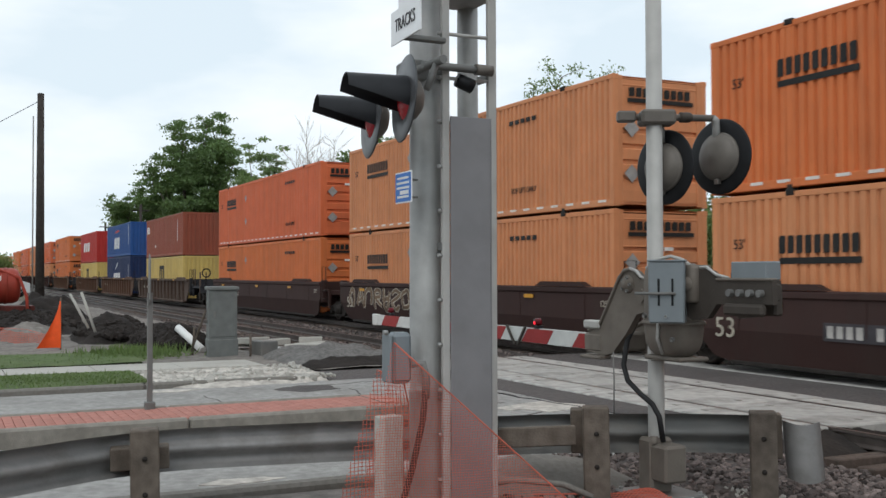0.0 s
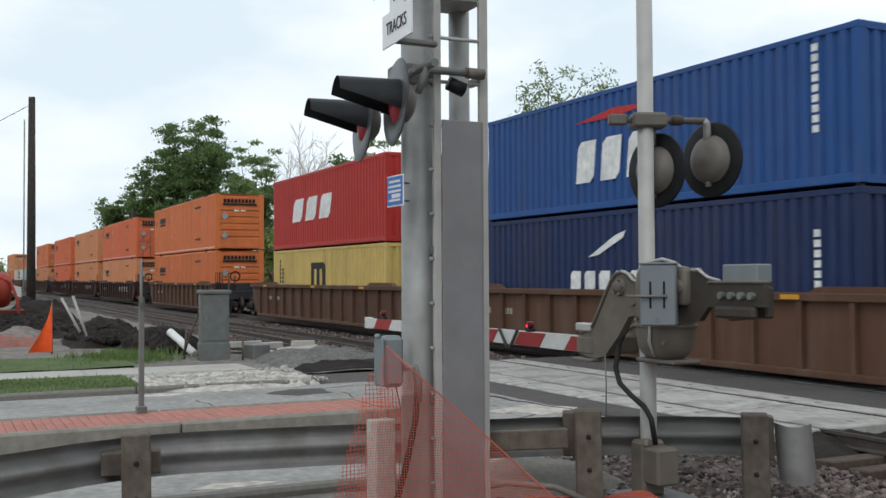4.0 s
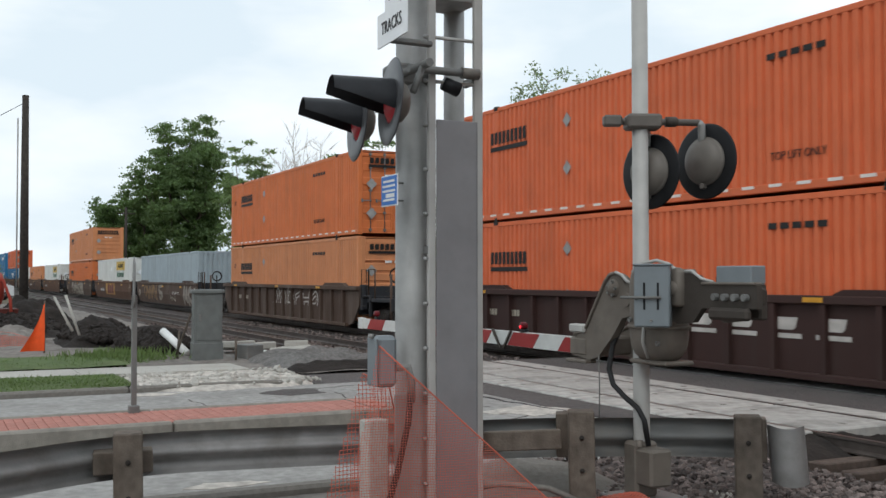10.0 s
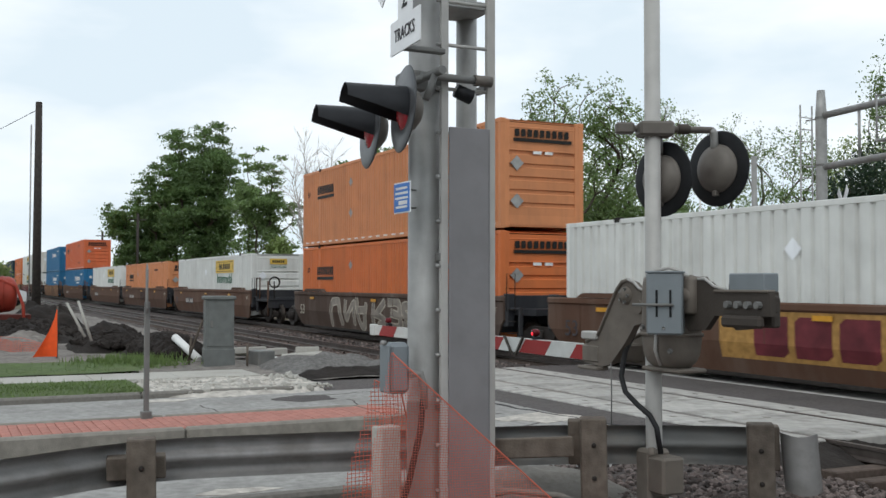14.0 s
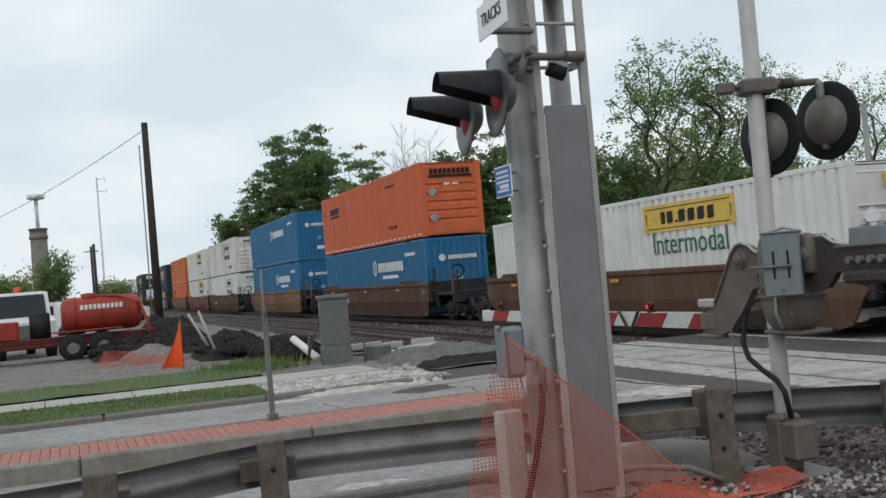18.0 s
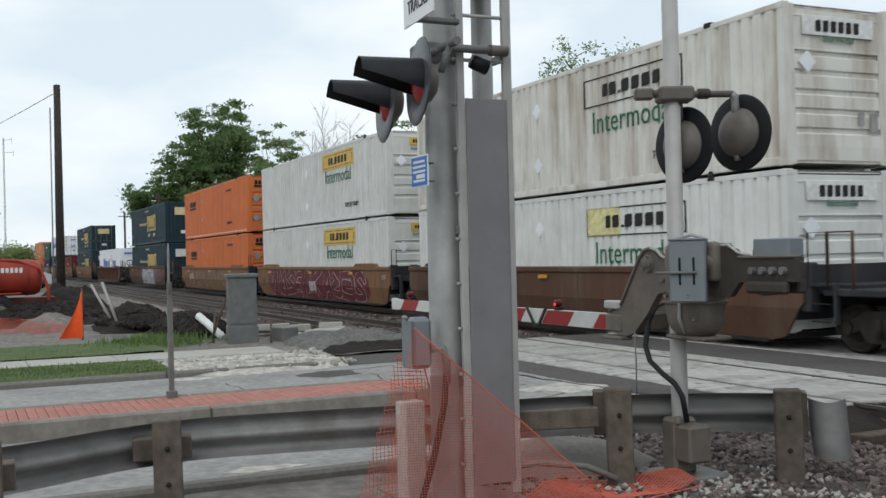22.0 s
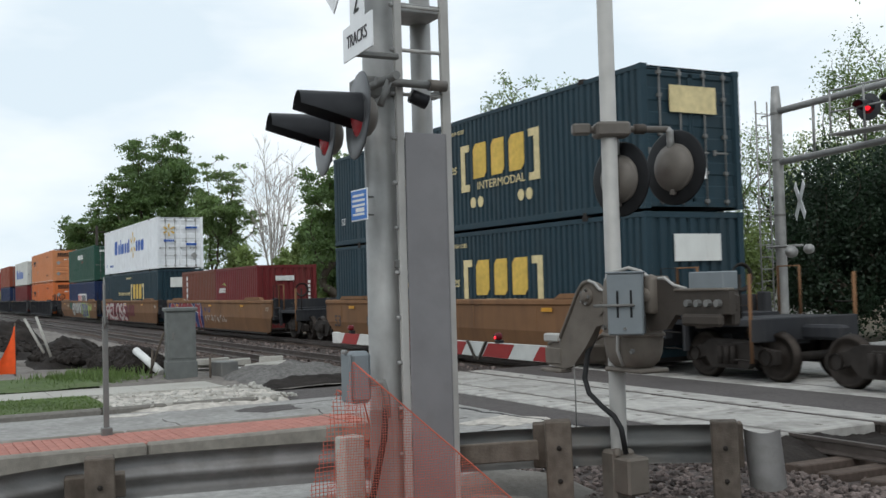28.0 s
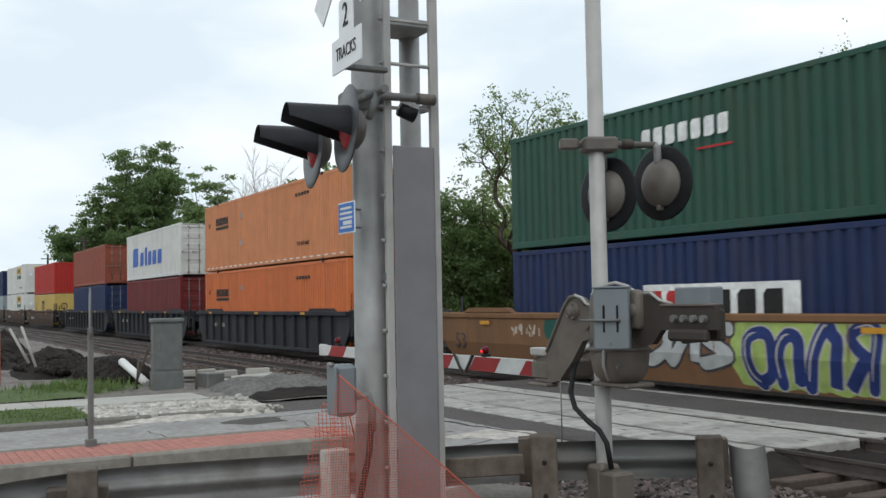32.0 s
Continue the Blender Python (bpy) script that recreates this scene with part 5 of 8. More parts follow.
def well_meshes(style, mat):
    def make():
        h = WELL_HALF
        side, chord, sill, end, step, rib = Geo(), Geo(), Geo(), Geo(), Geo(), Geo()
        out = [(-h, 0.86), (-h + 0.55, 0.26), (-h + 1.1, 0.14), (h - 1.1, 0.14), (h - 0.55, 0.26), (h, 0.86), (h, 1.36), (-h, 1.36)]
        if style == "ribbed":
            side.prism(out, 1, -0.02, 0.03)
        else:
            ends = [(1.36, 0.0), (0.86, 0.0), (CREASE, 0.11), (0.26, 0.55), (0.14, 1.1)]
            for y in (-0.02, 0.03):
                side.grid([[(x, y + tuck(z), z) for x in (-h + e, h - e)] for z, e in (ends if y < 0 else ends[::-1])])
            for e in (-1, 1):
                side.grid([[(e * (h - d), y + tuck(z), z) for y in (-0.02, 0.03)] for z, d in (ends if e > 0 else ends[::-1])])
        if style == "ribbed":
            chord.box(-h, h, -0.14, 0.07, 1.36, 1.5, 0.015)
            sill.box(-h + 1.0, h - 1.0, -0.13, 0.1, 0.12, 0.24, 0.015)
            rib.prism([(-0.12, 0.24), (-0.02, 0.24), (-0.02, 1.36), (-0.12, 1.36)], 0, -0.055, 0.055)
        else:
            chord.box(-h, h, -0.06, 0.07, 1.34, 1.49, 0.03)
            sill.box(-h + 1.0, h - 1.0, 0.10, 0.26, 0.12, 0.2, 0.015)
            rib.box(-0.012, 0.012, -0.03, -0.015, CREASE, 1.34)
        # platform over the truck, with a stepped bulkhead
        end.box(h - 0.35, h - 0.27, -1.36, 1.36, 0.55, 1.5, 0.01)
        end.prism([(h - 0.3, -1.3), (h + 0.75, -0.95), (h + 0.75, 0.95), (h - 0.3, 1.3)], 2, 1.0, 1.16)
        end.box(h - 0.3, h + 1.1, -0.3, 0.3, 0.78, 1.02, 0.02)
        end.box(h - 0.12, h + 0.12, -1.42, -1.2, 0.7, 1.55, 0.03).box(h - 0.12, h + 0.12, 1.2, 1.42, 0.7, 1.55, 0.03)
        end.box(h + 0.02, h + 0.62, -1.36, -1.25, 1.12, 1.2, 0.02).box(h + 0.56, h + 0.62, -1.36, -1.25, 0.5, 1.2, 0.01)
        cap = Geo().prism([(-1.1, 1.495), (-0.85, 1.60), (0.85, 1.60), (1.1, 1.495)], 1, -0.06, 0.1)
        for z in (0.55,):
            step.tube([(h + 0.12, -1.4, z), (h + 0.55, -1.4, z)], 0.013, 6)
        loop = Geo().tube([(h + 0.08, -1.42, 1.1), (h + 0.08, -1.42, 2.05), (h + 0.5, -1.42, 2.05), (h + 0.5, -1.42, 1.1)], 0.014, 6)
        floor = Geo().box(-h + 0.6, h - 0.6, -1.3, 1.3, 0.2, 0.32)
        # a smooth car's sill is coloured dark, for the shade under its side
        return dict(side=side.mesh("well_side", mat), chord=chord.mesh("top_chord", mat), sill=sill.mesh("bottom_sill", mat if style == "ribbed" else M["steel_dark"]), end=end.mesh("end_platform", M["car_black"] if mat.name != "maroon_car_paint" else mat), step=step.mesh("foot_rung", M["steel_dark"]), loop=loop.mesh("grab_rail", M["steel_dark"]), rib=rib.mesh("side_post", mat), cap=cap.mesh("guide_block", mat), floor=floor.mesh("well_floor", M["steel_dark"]))
    return once(("well", style, mat.name), make)


def ribbon(pts, w, taper=0.5):
    """The outline of a thick stroke along points."""
    left, right = [], []
    n = len(pts)
    for i, (x, z) in enumerate(pts):
        dx, dz = pts[min(i + 1, n - 1)][0] - pts[max(i - 1, 0)][0], pts[min(i + 1, n - 1)][1] - pts[max(i - 1, 0)][1]
        k = math.hypot(dx, dz) or 1.0
        ww = w * (1 - taper * abs(2 * i / (n - 1) - 1) ** 3)
        left.append((x - dz / k * ww, z + dx / k * ww))
        right.append((x + dz / k * ww, z - dx / k * ww))
    return left + right[::-1]


def cut(poly, level, above):
    """The part of an outline over or under a height."""
    out = []
    for (x0, z0), (x1, z1) in zip(poly, poly[1:] + poly[:1]):
        a, b = (z0 >= level) == above, (z1 >= level) == above
        if a:
            out.append((x0, z0))
        if a != b:
            f = (level - z0) / (z1 - z0)
            out.append((x0 + f * (x1 - x0), level))
    return out


def on_side(g, poly, lift):
    """Paint on a well side, which tucks in under its crease."""
    for above in (True, False):
        q = cut(poly, CREASE, above)
        if len(q) > 2:
            n = len(g.v)
            g.prism(q, 1, -SIDE_Y - 0.021 - lift, -SIDE_Y - 0.019)
            g.v[n:] = [(x, y + tuck(z), z) for x, y, z in g.v[n:]]


STROKES = {
    "arch": [[(0.0, 0.0), (0.25, 0.9), (0.45, 1.0), (0.62, 0.9), (0.85, 0.0)], [(0.2, 0.38), (0.65, 0.38)]],
    "foot": [[(0.1, 1.0), (0.05, 0.12), (0.2, 0.02), (0.82, 0.06)]],
    "bowl": [[(0.05, 1.0), (0.05, 0.3), (0.3, 0.0), (0.6, 0.03), (0.78, 0.3), (0.78, 1.0)]],
    "fork": [[(0.1, 1.0), (0.12, 0.0)], [(0.82, 1.0), (0.22, 0.5), (0.88, 0.0)]],
    "snake": [[(0.82, 0.84), (0.5, 1.0), (0.14, 0.84), (0.2, 0.6), (0.7, 0.4), (0.78, 0.15), (0.4, 0.0), (0.05, 0.1)]],
    "comb": [[(0.82, 1.0), (0.1, 0.94), (0.08, 0.06), (0.86, 0.0)], [(0.1, 0.5), (0.62, 0.53)]],
    "loop": [[(0.1, 0.0), (0.06, 1.0), (0.6, 0.98), (0.76, 0.75), (0.55, 0.52), (0.2, 0.5)], [(0.42, 0.5), (0.9, 0.0)]],
    "ring": [[(0.4, 1.0), (0.08, 0.8), (0.04, 0.3), (0.4, 0.0), (0.75, 0.25), (0.76, 0.75), (0.4, 1.0)]],
    "zig": [[(0.03, 0.0), (0.1, 1.0), (0.7, 0.05), (0.8, 1.0)]],
    "prong": [[(0.0, 1.0), (0.2, 0.02), (0.42, 0.7), (0.6, 0.0), (0.86, 1.0)]],
}


def curve_line(pts, n=5):
    out = []
    for i in range(len(pts) - 1):
        p0, p1, p2, p3 = (pts[max(0, min(len(pts) - 1, k))] for k in (i - 1, i, i + 1, i + 2))
        for j in range(n):
            t = j / n
            out.append(tuple(0.5 * (2 * p1[c] + (p2[c] - p0[c]) * t + (2 * p0[c] - 5 * p1[c] + 4 * p2[c] - p3[c]) * t * t + (3 * p1[c] - p0[c] - 3 * p2[c] + p3[c]) * t ** 3) for c in (0, 1)))
    return out + [pts[-1]]


def spray(car, seed, x0, x1, z0, z1, shapes_, rim, fill, thick, edge, ground="", shine="", lean=0.12):
    """A sprayed piece: outlined strokes side by side, over a ground colour where it has one."""
    rnd = random.Random(seed)
    w, hgt = (x1 - x0) / len(shapes_), z1 - z0
    if ground:
        m = 22
        top = [(x0 - 0.35 + (x1 - x0 + 0.7) * i / m, min(1.355, z1 + rnd.uniform(0.02, 0.13)) - (0.35 if i in (0, m) else 0)) for i in range(m + 1)]
        low = [(x + rnd.uniform(-0.06, 0.06), z0 - rnd.uniform(0.02, 0.1) + (0.3 if i in (0, m) else 0)) for i, (x, z) in enumerate(top)]
        g = Geo()
        on_side(g, low + top[::-1], 0.001)
        part("sprayed_ground", g, M[ground], car, "sprayed ground colour")
    for i, name in enumerate(shapes_):
        lo, up, hi = Geo(), Geo(), Geo()
        sx, dz = rnd.uniform(0.88, 1.12), rnd.uniform(-0.05, 0.05) * hgt
        turn, over = (rnd.random() < 0.5, rnd.random() < 0.5) if name not in ("bowl", "prong") else (False, True)
        for k, line in enumerate(STROKES[name]):
            pts = [(x0 + (i + 0.08 + (0.95 * a + rnd.uniform(-0.12, 0.12)) * sx) * w + lean * hgt * (b - 0.5), z0 + dz + hgt * (0.08 + 0.84 * b) + rnd.uniform(-0.1, 0.1) * hgt) for a, b in [(0.86 - a if turn else a, 1 - b if over else b) for a, b in line]]
            pts = curve_line(pts)
            q = thick * rnd.uniform(0.85, 1.2)
            for a in range(len(pts) - 1):
                b = min(a + 2, len(pts))
                for g, ww, lift in ((lo, q + edge, 0.003 + 0.0003 * (i % 4)), (up, q, 0.006 + 0.0003 * (i % 4))):
                    on_side(g, ribbon(pts[a:b], ww, 0.0), lift)
                    x, z = pts[a]
                    on_side(g, [(x + ww * math.cos(c * 0.785 + 0.3), z + ww * math.sin(c * 0.785 + 0.3)) for c in range(8)], lift)
            if shine and k == 0:
                on_side(hi, ribbon([(x - 0.35 * q, z + 0.1 * q) for x, z in pts[1:len(pts) // 2]], 0.16 * q), 0.009)
        letter = part("sprayed_letter", lo, M[rim], car, "sprayed outline")
        part("letter_filling", up, M[fill], letter)
        if shine:
            part("letter_shine", hi, M[shine], letter)


def scrawl(car, seed, x0, x1, z0, z1, n, mat, thick=0.018):
    """Thin handwriting that cannot be read."""
    rnd = random.Random(seed)
    g = Geo()
    w = (x1 - x0) / n
    for i in range(n):
        pts = [(x0 + (i + rnd.uniform(0, 0.9)) * w, z0 + (z1 - z0) * rnd.uniform(0, 1)) for k in range(rnd.choice((3, 4, 5)))]
        on_side(g, ribbon(curve_line(pts, 4), thick, 0.0), 0.002)
    part("sprayed_scrawl", g, M[mat], car, "thin sprayed scrawl")


def emblem(car, polys, mat, label, name="side_emblem"):
    g = Geo()
    for p in polys:
        on_side(g, p, 0.008)
    return part(name, g, M[mat], car, label)


def well_car(uc, style, color, front, graffiti=None):
    """One well; uc: its middle at the start. front: 'joint' or 'coupler' towards +x, as is the far end."""
    mat = M[color]
    look_words = {"car_maroon": "dark maroon", "car_black": "grimy black", "car_tan": "tan-yellow", "car_brown": "rusty brown", "car_grime": "grimy grey-brown"}[color]
    car = thing("well_car", f"{look_words} steel {'ribbed' if style == 'ribbed' else 'smooth-sided'} well car carrying containers", "rail car", (uc, TRACK_Y, 0), "well cars of the train")
    w = well_meshes(style, mat)
    for s in (-1, 1):
        r = 0 if s < 0 else 180
        side = part("well_side", w["side"], None, car, at=pose(0, s * SIDE_Y, 0, 0, 0, r))
        part("top_chord", w["chord"], None, car, at=pose(0, s * SIDE_Y, 0, 0, 0, r))
        part("bottom_sill", w["sill"], None, car, at=pose(0, s * SIDE_Y, 0, 0, 0, r))
        n = 14 if style == "ribbed" else 6
        if s < 0:
            for i in range(n):
                part("side_post", w["rib"], None, side, at=(-7.2 + 14.4 * i / (n - 1), 0, 0))
            for e in (-1, 1):
                part("guide_block", w["cap"], None, car, at=(e * 6.2, s * SIDE_Y, 0))
        part("end_platform", w["end"], None, car, at=pose(0, 0, 0, 0, 0, r))
        if s < 0:
            part("grab_rail", w["loop"], None, car)
            for z in (0.0, 0.3, 0.6):
                part("foot_rung", w["step"], None, car, at=(0, 0, z))
    part("well_floor", w["floor"], None, car)
    for a in (-6.5, -0.3, 4.6):
        me = once(("reflector", style), lambda: (Geo().box(0, 0.42, -SIDE_Y - 0.075, -SIDE_Y - 0.062, 1.2, 1.29) if style != "ribbed" else Geo().box(0, 0.42, -SIDE_Y - 0.15, -SIDE_Y - 0.137, 1.39, 1.47)).mesh("reflector", M["reflector"]))
        part("reflector", me, None, car, "amber reflector patch", at=(a, 0, 0))
    dark = color in ("car_tan", "car_brown") or style == "ribbed"
    if style != "ribbed":
        part("size_mark", words("53", 0.52, M["graf_dark" if dark else "graf_pale"], 0.003, 1.1), None, car, at=pose(-7.55, -SIDE_Y - 0.024, 0.78, 90, 0, 0))
        part("load_mark", words("125T", 0.2, M["graf_pale"], 0.003), None, car, at=pose(8.0, -SIDE_Y - 0.024, 1.12, 90, 0, 0))
        bare_side = not any(len(q) > 8 for q in graffiti or ())
        if int(-uc) % 3 and bare_side:
            part("number_plate", Geo().box(-5.2, -3.3, -SIDE_Y - 0.026, -SIDE_Y - 0.018, 0.68, 0.98), M["graf_dark"], car, "dark plate with pale bars")
        for k in range(9):
            if k != 4 and bare_side:
                part("number_bar", once("nbar", lambda: Geo().box(-0.065, 0.065, -SIDE_Y - 0.032, -SIDE_Y - 0.024, 0.73, 0.93).mesh("number_bar", M["graf_white"])), None, car, at=(-5.05 + 0.2 * k, 0, 0))
    else:
        for k in range(8):
            part("number_bar", once("nbar2", lambda: Geo().box(-0.05, 0.05, -SIDE_Y - 0.03, -SIDE_Y - 0.02, 0.85, 1.0).mesh("number_bar", M["graf_pale"])), None, car, at=(-6.2 + 0.15 * k + (0.5 if k > 3 else 0), 0, 0))
    if front == "coupler":
        cp = Geo().box(WELL_HALF + 0.6, WELL_HALF + 2.2, -0.2, 0.2, 0.62, 0.98, 0.03)
        cp.box(WELL_HALF + 2.15, WELL_HALF + 3.15, -0.13, 0.13, 0.72, 0.98, 0.05).box(WELL_HALF + 0.3, WELL_HALF + 2.3, -1.32, 1.32, 0.98, 1.1, 0.02)
        cp.box(WELL_HALF + 2.2, WELL_HALF + 2.3, -1.32, 1.32, 0.7, 1.12, 0.02)
        part("coupler_end", cp, M["car_black"], car)
        for y in (-1.3, 1.3):
            part("hand_rail", Geo().tube([(WELL_HALF + 0.4, y, 1.1), (WELL_HALF + 0.4, y, 2.05), (WELL_HALF + 0.95, y, 2.05), (WELL_HALF + 0.95, y, 1.1)], 0.03, 6), mat, car)
            part("ladder_post", Geo().tube([(WELL_HALF + 2.25, y, 0.35), (WELL_HALF + 2.25, y, 1.9)], 0.045, 4), mat, car)
            for z in (0.4, 0.7, 1.35):
                part("foot_rung", Geo().tube([(WELL_HALF + 1.8, y, z), (WELL_HALF + 2.25, y, z)], 0.014, 6), M["steel_dark"], car)
        post = part("brake_post", Geo().tube([(WELL_HALF + 1.5, -0.8, 1.1), (WELL_HALF + 1.5, -0.8, 1.9)], 0.03, 8), M["steel_dark"], car)
        part("brake_wheel", Geo().lathe([(-0.02, 0.24), (0.02, 0.27), (0.02, 0.24), (-0.02, 0.2), (-0.02, 0.24)], (WELL_HALF + 1.55, -0.8, 1.85), (1, 0, 0), 16), M["steel_dark"], post)
        bogie(uc + WELL_HALF + 1.45)
    else:
        jt = Geo().box(WELL_HALF + 0.3, WELL_HALF + 1.3, -0.28, 0.28, 0.72, 1.0, 0.03)
        part("articulated_joint", jt, M["steel_dark"], car)
        bogie(uc + WELL_HALF + 1.1)
    for q in graffiti or ():
        (spray if len(q) > 8 else scrawl)(car, *q)
    MOVERS.append((car, uc, TRACK_Y, 0))
    return car


def rear_end(uc, color):
    """The truck and coupler at the far end of a car, where it meets another car."""
    bogie(uc - WELL_HALF - 1.45)


ORANGE = {"orange": "bright orange", "orange_pale": "faded pale orange", "orange_red": "red-orange"}


def orange_pair(far, top, low, top_end="nose", low_end="nose"):
    for c, z, e, lv in ((low, LO, low_end, "low"), (top, HI, top_end, "top")):
        if c:
            freight_box(far, z, 16.15, c, e, "orange", lv, f"{ORANGE[c]} corrugated freight container with black block emblem" + ("" if e != "doors" else ", doors shut"))


def plain(far, length, color, z, end, words_, kind="", H=BOX_H):
    return freight_box(far, z, length, color, end, kind, "", words_, H)


LO, MID, HI = FLOOR_Z - 0.055, FLOOR_Z + 2.591, FLOOR_Z + BOX_H

# the cars, from the front backwards
CARS = [
    # middle, style, colour, front joint, graffiti
    (-7.3, "smooth", "car_maroon", "joint", None),
    (-26.65, "smooth", "car_maroon", "joint", [(3, -7.7, -1.6, 0.66, 1.3, ("ring", "arch", "bowl", "loop", "arch", "snake", "ring", "zig"), "graf_pale", "graf_tan", 0.055, 0.032)]),
    (-45.94, "smooth", "car_maroon", "joint", None),
    (-69.1, "ribbed", "car_grime", "coupler", None),
    (-88.3, "ribbed", "car_brown", "joint", None),
    (-107.5, "ribbed", "car_brown", "joint", None),
    (-131.7, "ribbed", "car_brown", "coupler", None),
    (-154.7, "ribbed", "car_maroon", "coupler", None),
    (-173.95, "ribbed", "car_maroon", "joint", None),
    (-193.5, "ribbed", "car_maroon", "joint", None),
    (-217.0, "ribbed", "car_grime", "coupler", [(5, -1.0, 4.6, 0.3, 1.3, ("prong", "bowl", "loop", "foot", "arch", "snake"), "graf_white", "car_grime", 0.06, 0.05)]),
    (-239.85, "smooth", "car_grime", "coupler", [(8, -6.0, -2.0, 0.45, 1.3, ("ring", "arch", "zig", "prong", "loop"), "ink_ochre", "graf_tan", 0.045, 0.025), (81, 2.4, 4.3, 0.76, 0.98, 9, "graf_white"), (82, 1.8, 3.2, 0.4, 0.74, 6, "graf_pale"), (83, 5.4, 7.3, 0.3, 1.3, ("prong", "fork"), "graf_grey", "graf_grey", 0.13, 0.02), (84, -1.7, -0.1, 0.4, 1.3, ("snake",), "graf_grey", "graf_grey", 0.12, 0.02)]),
    (-259.3, "smooth", "car_brown", "joint", None),
    (-278.55, "smooth", "car_grime", "joint", [(10, -4.5, 3.5, 0.35, 1.3, ("bowl", "zig", "arch", "loop", "comb", "snake"), "graf_pale", "graf_grey", 0.1, 0.04)]),
    (-302.2, "smooth", "car_brown", "coupler", None),
    (-321.6, "smooth", "car_brown", "joint", None),
    (-340.4, "smooth", "car_brown", "joint", None),
    (-363.4, "smooth", "car_brown", "coupler", None),
    (-386.4, "smooth", "car_tan", "coupler", [(12, 0.8, 4.4, 0.35, 1.25, ("loop", "comb", "bowl", "arch", "fork"), "graf_dark", "car_tan", 0.05, 0.035)]),
    (-410.1, "smooth", "car_brown", "coupler", None),
    (-428.9, "smooth", "car_tan", "joint", [(14, -6.2, 6.2, 0.26, 1.3, ("zig", "loop", "snake", "comb", "prong", "fork", "arch", "loop", "comb", "snake"), "graf_white", "graf_red", 0.13, 0.024, "graf_red", "", 0.25)]),
    (-448.0, "smooth", "car_tan", "joint", [(15, -4.6, 5.6, 0.4, 1.3, ("fork", "bowl", "ring", "snake", "zig", "loop", "arch", "comb"), "graf_grey", "graf_tan", 0.07, 0.03), (151, -6.2, -4.8, 0.5, 1.2, 8, "graf_white")]),
    (-471.6, "smooth", "car_brown", "coupler", [(16, -1.4, 3.6, 0.24, 1.28, ("prong", "snake", "comb", "loop"), "graf_dark", "graf_silver", 0.20, 0.05, "graf_lilac", "graf_white"), (161, 4.1, 7.2, 0.4, 1.3, ("snake", "ring", "arch"), "graf_lilac", "car_brown", 0.08, 0.04)]),
    (-494.8, "ribbed", "car_brown", "coupler", None),
    (-518.1, "smooth", "car_tan", "coupler", None),
    (-540.9, "smooth", "car_tan", "coupler", [(18, -8.0, -1.9, 0.24, 1.3, ("arch", "fork", "bowl", "snake", "foot"), "graf_white", "graf_bright", 0.18, 0.05, "graf_blue"), (181, -1.2, 2.4, 0.5, 0.82, 14, "graf_white"), (182, -1.2, -0.2, 0.88, 1.2, 6, "graf_blue")]),
    (-560.4, "smooth", "car_tan", "joint", [(19, -6.9, 0.2, 0.28, 1.3, ("loop", "comb", "foot", "bowl", "snake", "comb"), "graf_pink", "graf_white", 0.10, 0.05, "graf_red")]),
    (-579.7, "smooth", "car_tan", "joint", [(20, 2.2, 4.9, 0.3, 1.3, ("ring", "bowl", "bowl", "loop"), "graf_white", "graf_blue", 0.10, 0.03, "graf_green", "graf_white"), (201, 5.1, 6.6, 0.72, 1.25, 14, "graf_green", 0.025), (202, -5.2, -4.0, 0.95, 1.25, 8, "graf_pale"), (203, -3.8, -2.6, 0.95, 1.3, ("ring", "comb"), "graf_teal", "graf_teal", 0.12, 0.02), (204, -2.4, 1.9, 0.5, 1.3, ("comb", "bowl", "ring", "zig", "snake"), "graf_dark", "graf_silver", 0.12, 0.05)]),
    (-602.8, "ribbed", "car_black", "coupler", None),
    (-622.0, "ribbed", "car_black", "joint", None),
    (-641.2, "ribbed", "car_black", "joint", None),
    (-664.4, "smooth", "car_grime", "coupler", None),
    (-683.7, "smooth", "car_grime", "joint", None),
    (-703.0, "smooth", "car_grime", "joint", None),
    (-726.2, "smooth", "car_brown", "coupler", None),
    (-745.5, "smooth", "car_brown", "joint", None),
]
for i, (uc, style, color, joint, graf) in enumerate(CARS):
    c = well_car(uc, style, color, joint, graf)
    if i in (7, 8, 9):
        for k in range(4):
            emblem(c, blocks(1.75 + 1.03 * k, 2.45 + 1.03 * k, 0.92, 1.13, 1, 0.3), "graf_white", "pale block letter", "emblem_block")
            emblem(c, [rect(1.68 + 1.03 * k, 2.4 + 1.03 * k, 0.78, 0.86)], "graf_white", "", "emblem_bar")
    tt = {12: (-1.7, 0.55, 1.25, 2.9, "graf_red"), 15: (-0.7, 0.62, 1.24, 1.9, "car_maroon"), 26: (0.8, 0.55, 1.22, 1.7, "graf_red"), 24: (-2.0, 0.55, 1.2, 1.7, "graf_red"), 20: (-0.4, 0.5, 0.9, 0.9, "graf_white")}.get(i)
    if tt:
        a, z0, z1, w, m = tt
        hh, t3 = z1 - z0, w / 3
        if i == 12:
            g = Geo()
            on_side(g, rect(a - 0.9, a + w + 0.45, z0 - 0.08, z1 + 0.08), 0.003)
            part("emblem_field", g, M["ink_ochre"], c, "worn ochre panel")
        for k in range(3):
            s = a + k * t3
            emblem(c, [[(s, z0), (s + t3 * 0.7, z0), (s + t3 * 0.84, z0 + 0.12 * hh), (s + t3 * 0.84, z1), (s + t3 * 0.12, z1), (s, z1 - 0.12 * hh)]], m, "bold block shape", "emblem_block")
    if i + 1 == len(CARS) or CARS[i + 1][3] == "coupler":
        rear_end(uc, color)

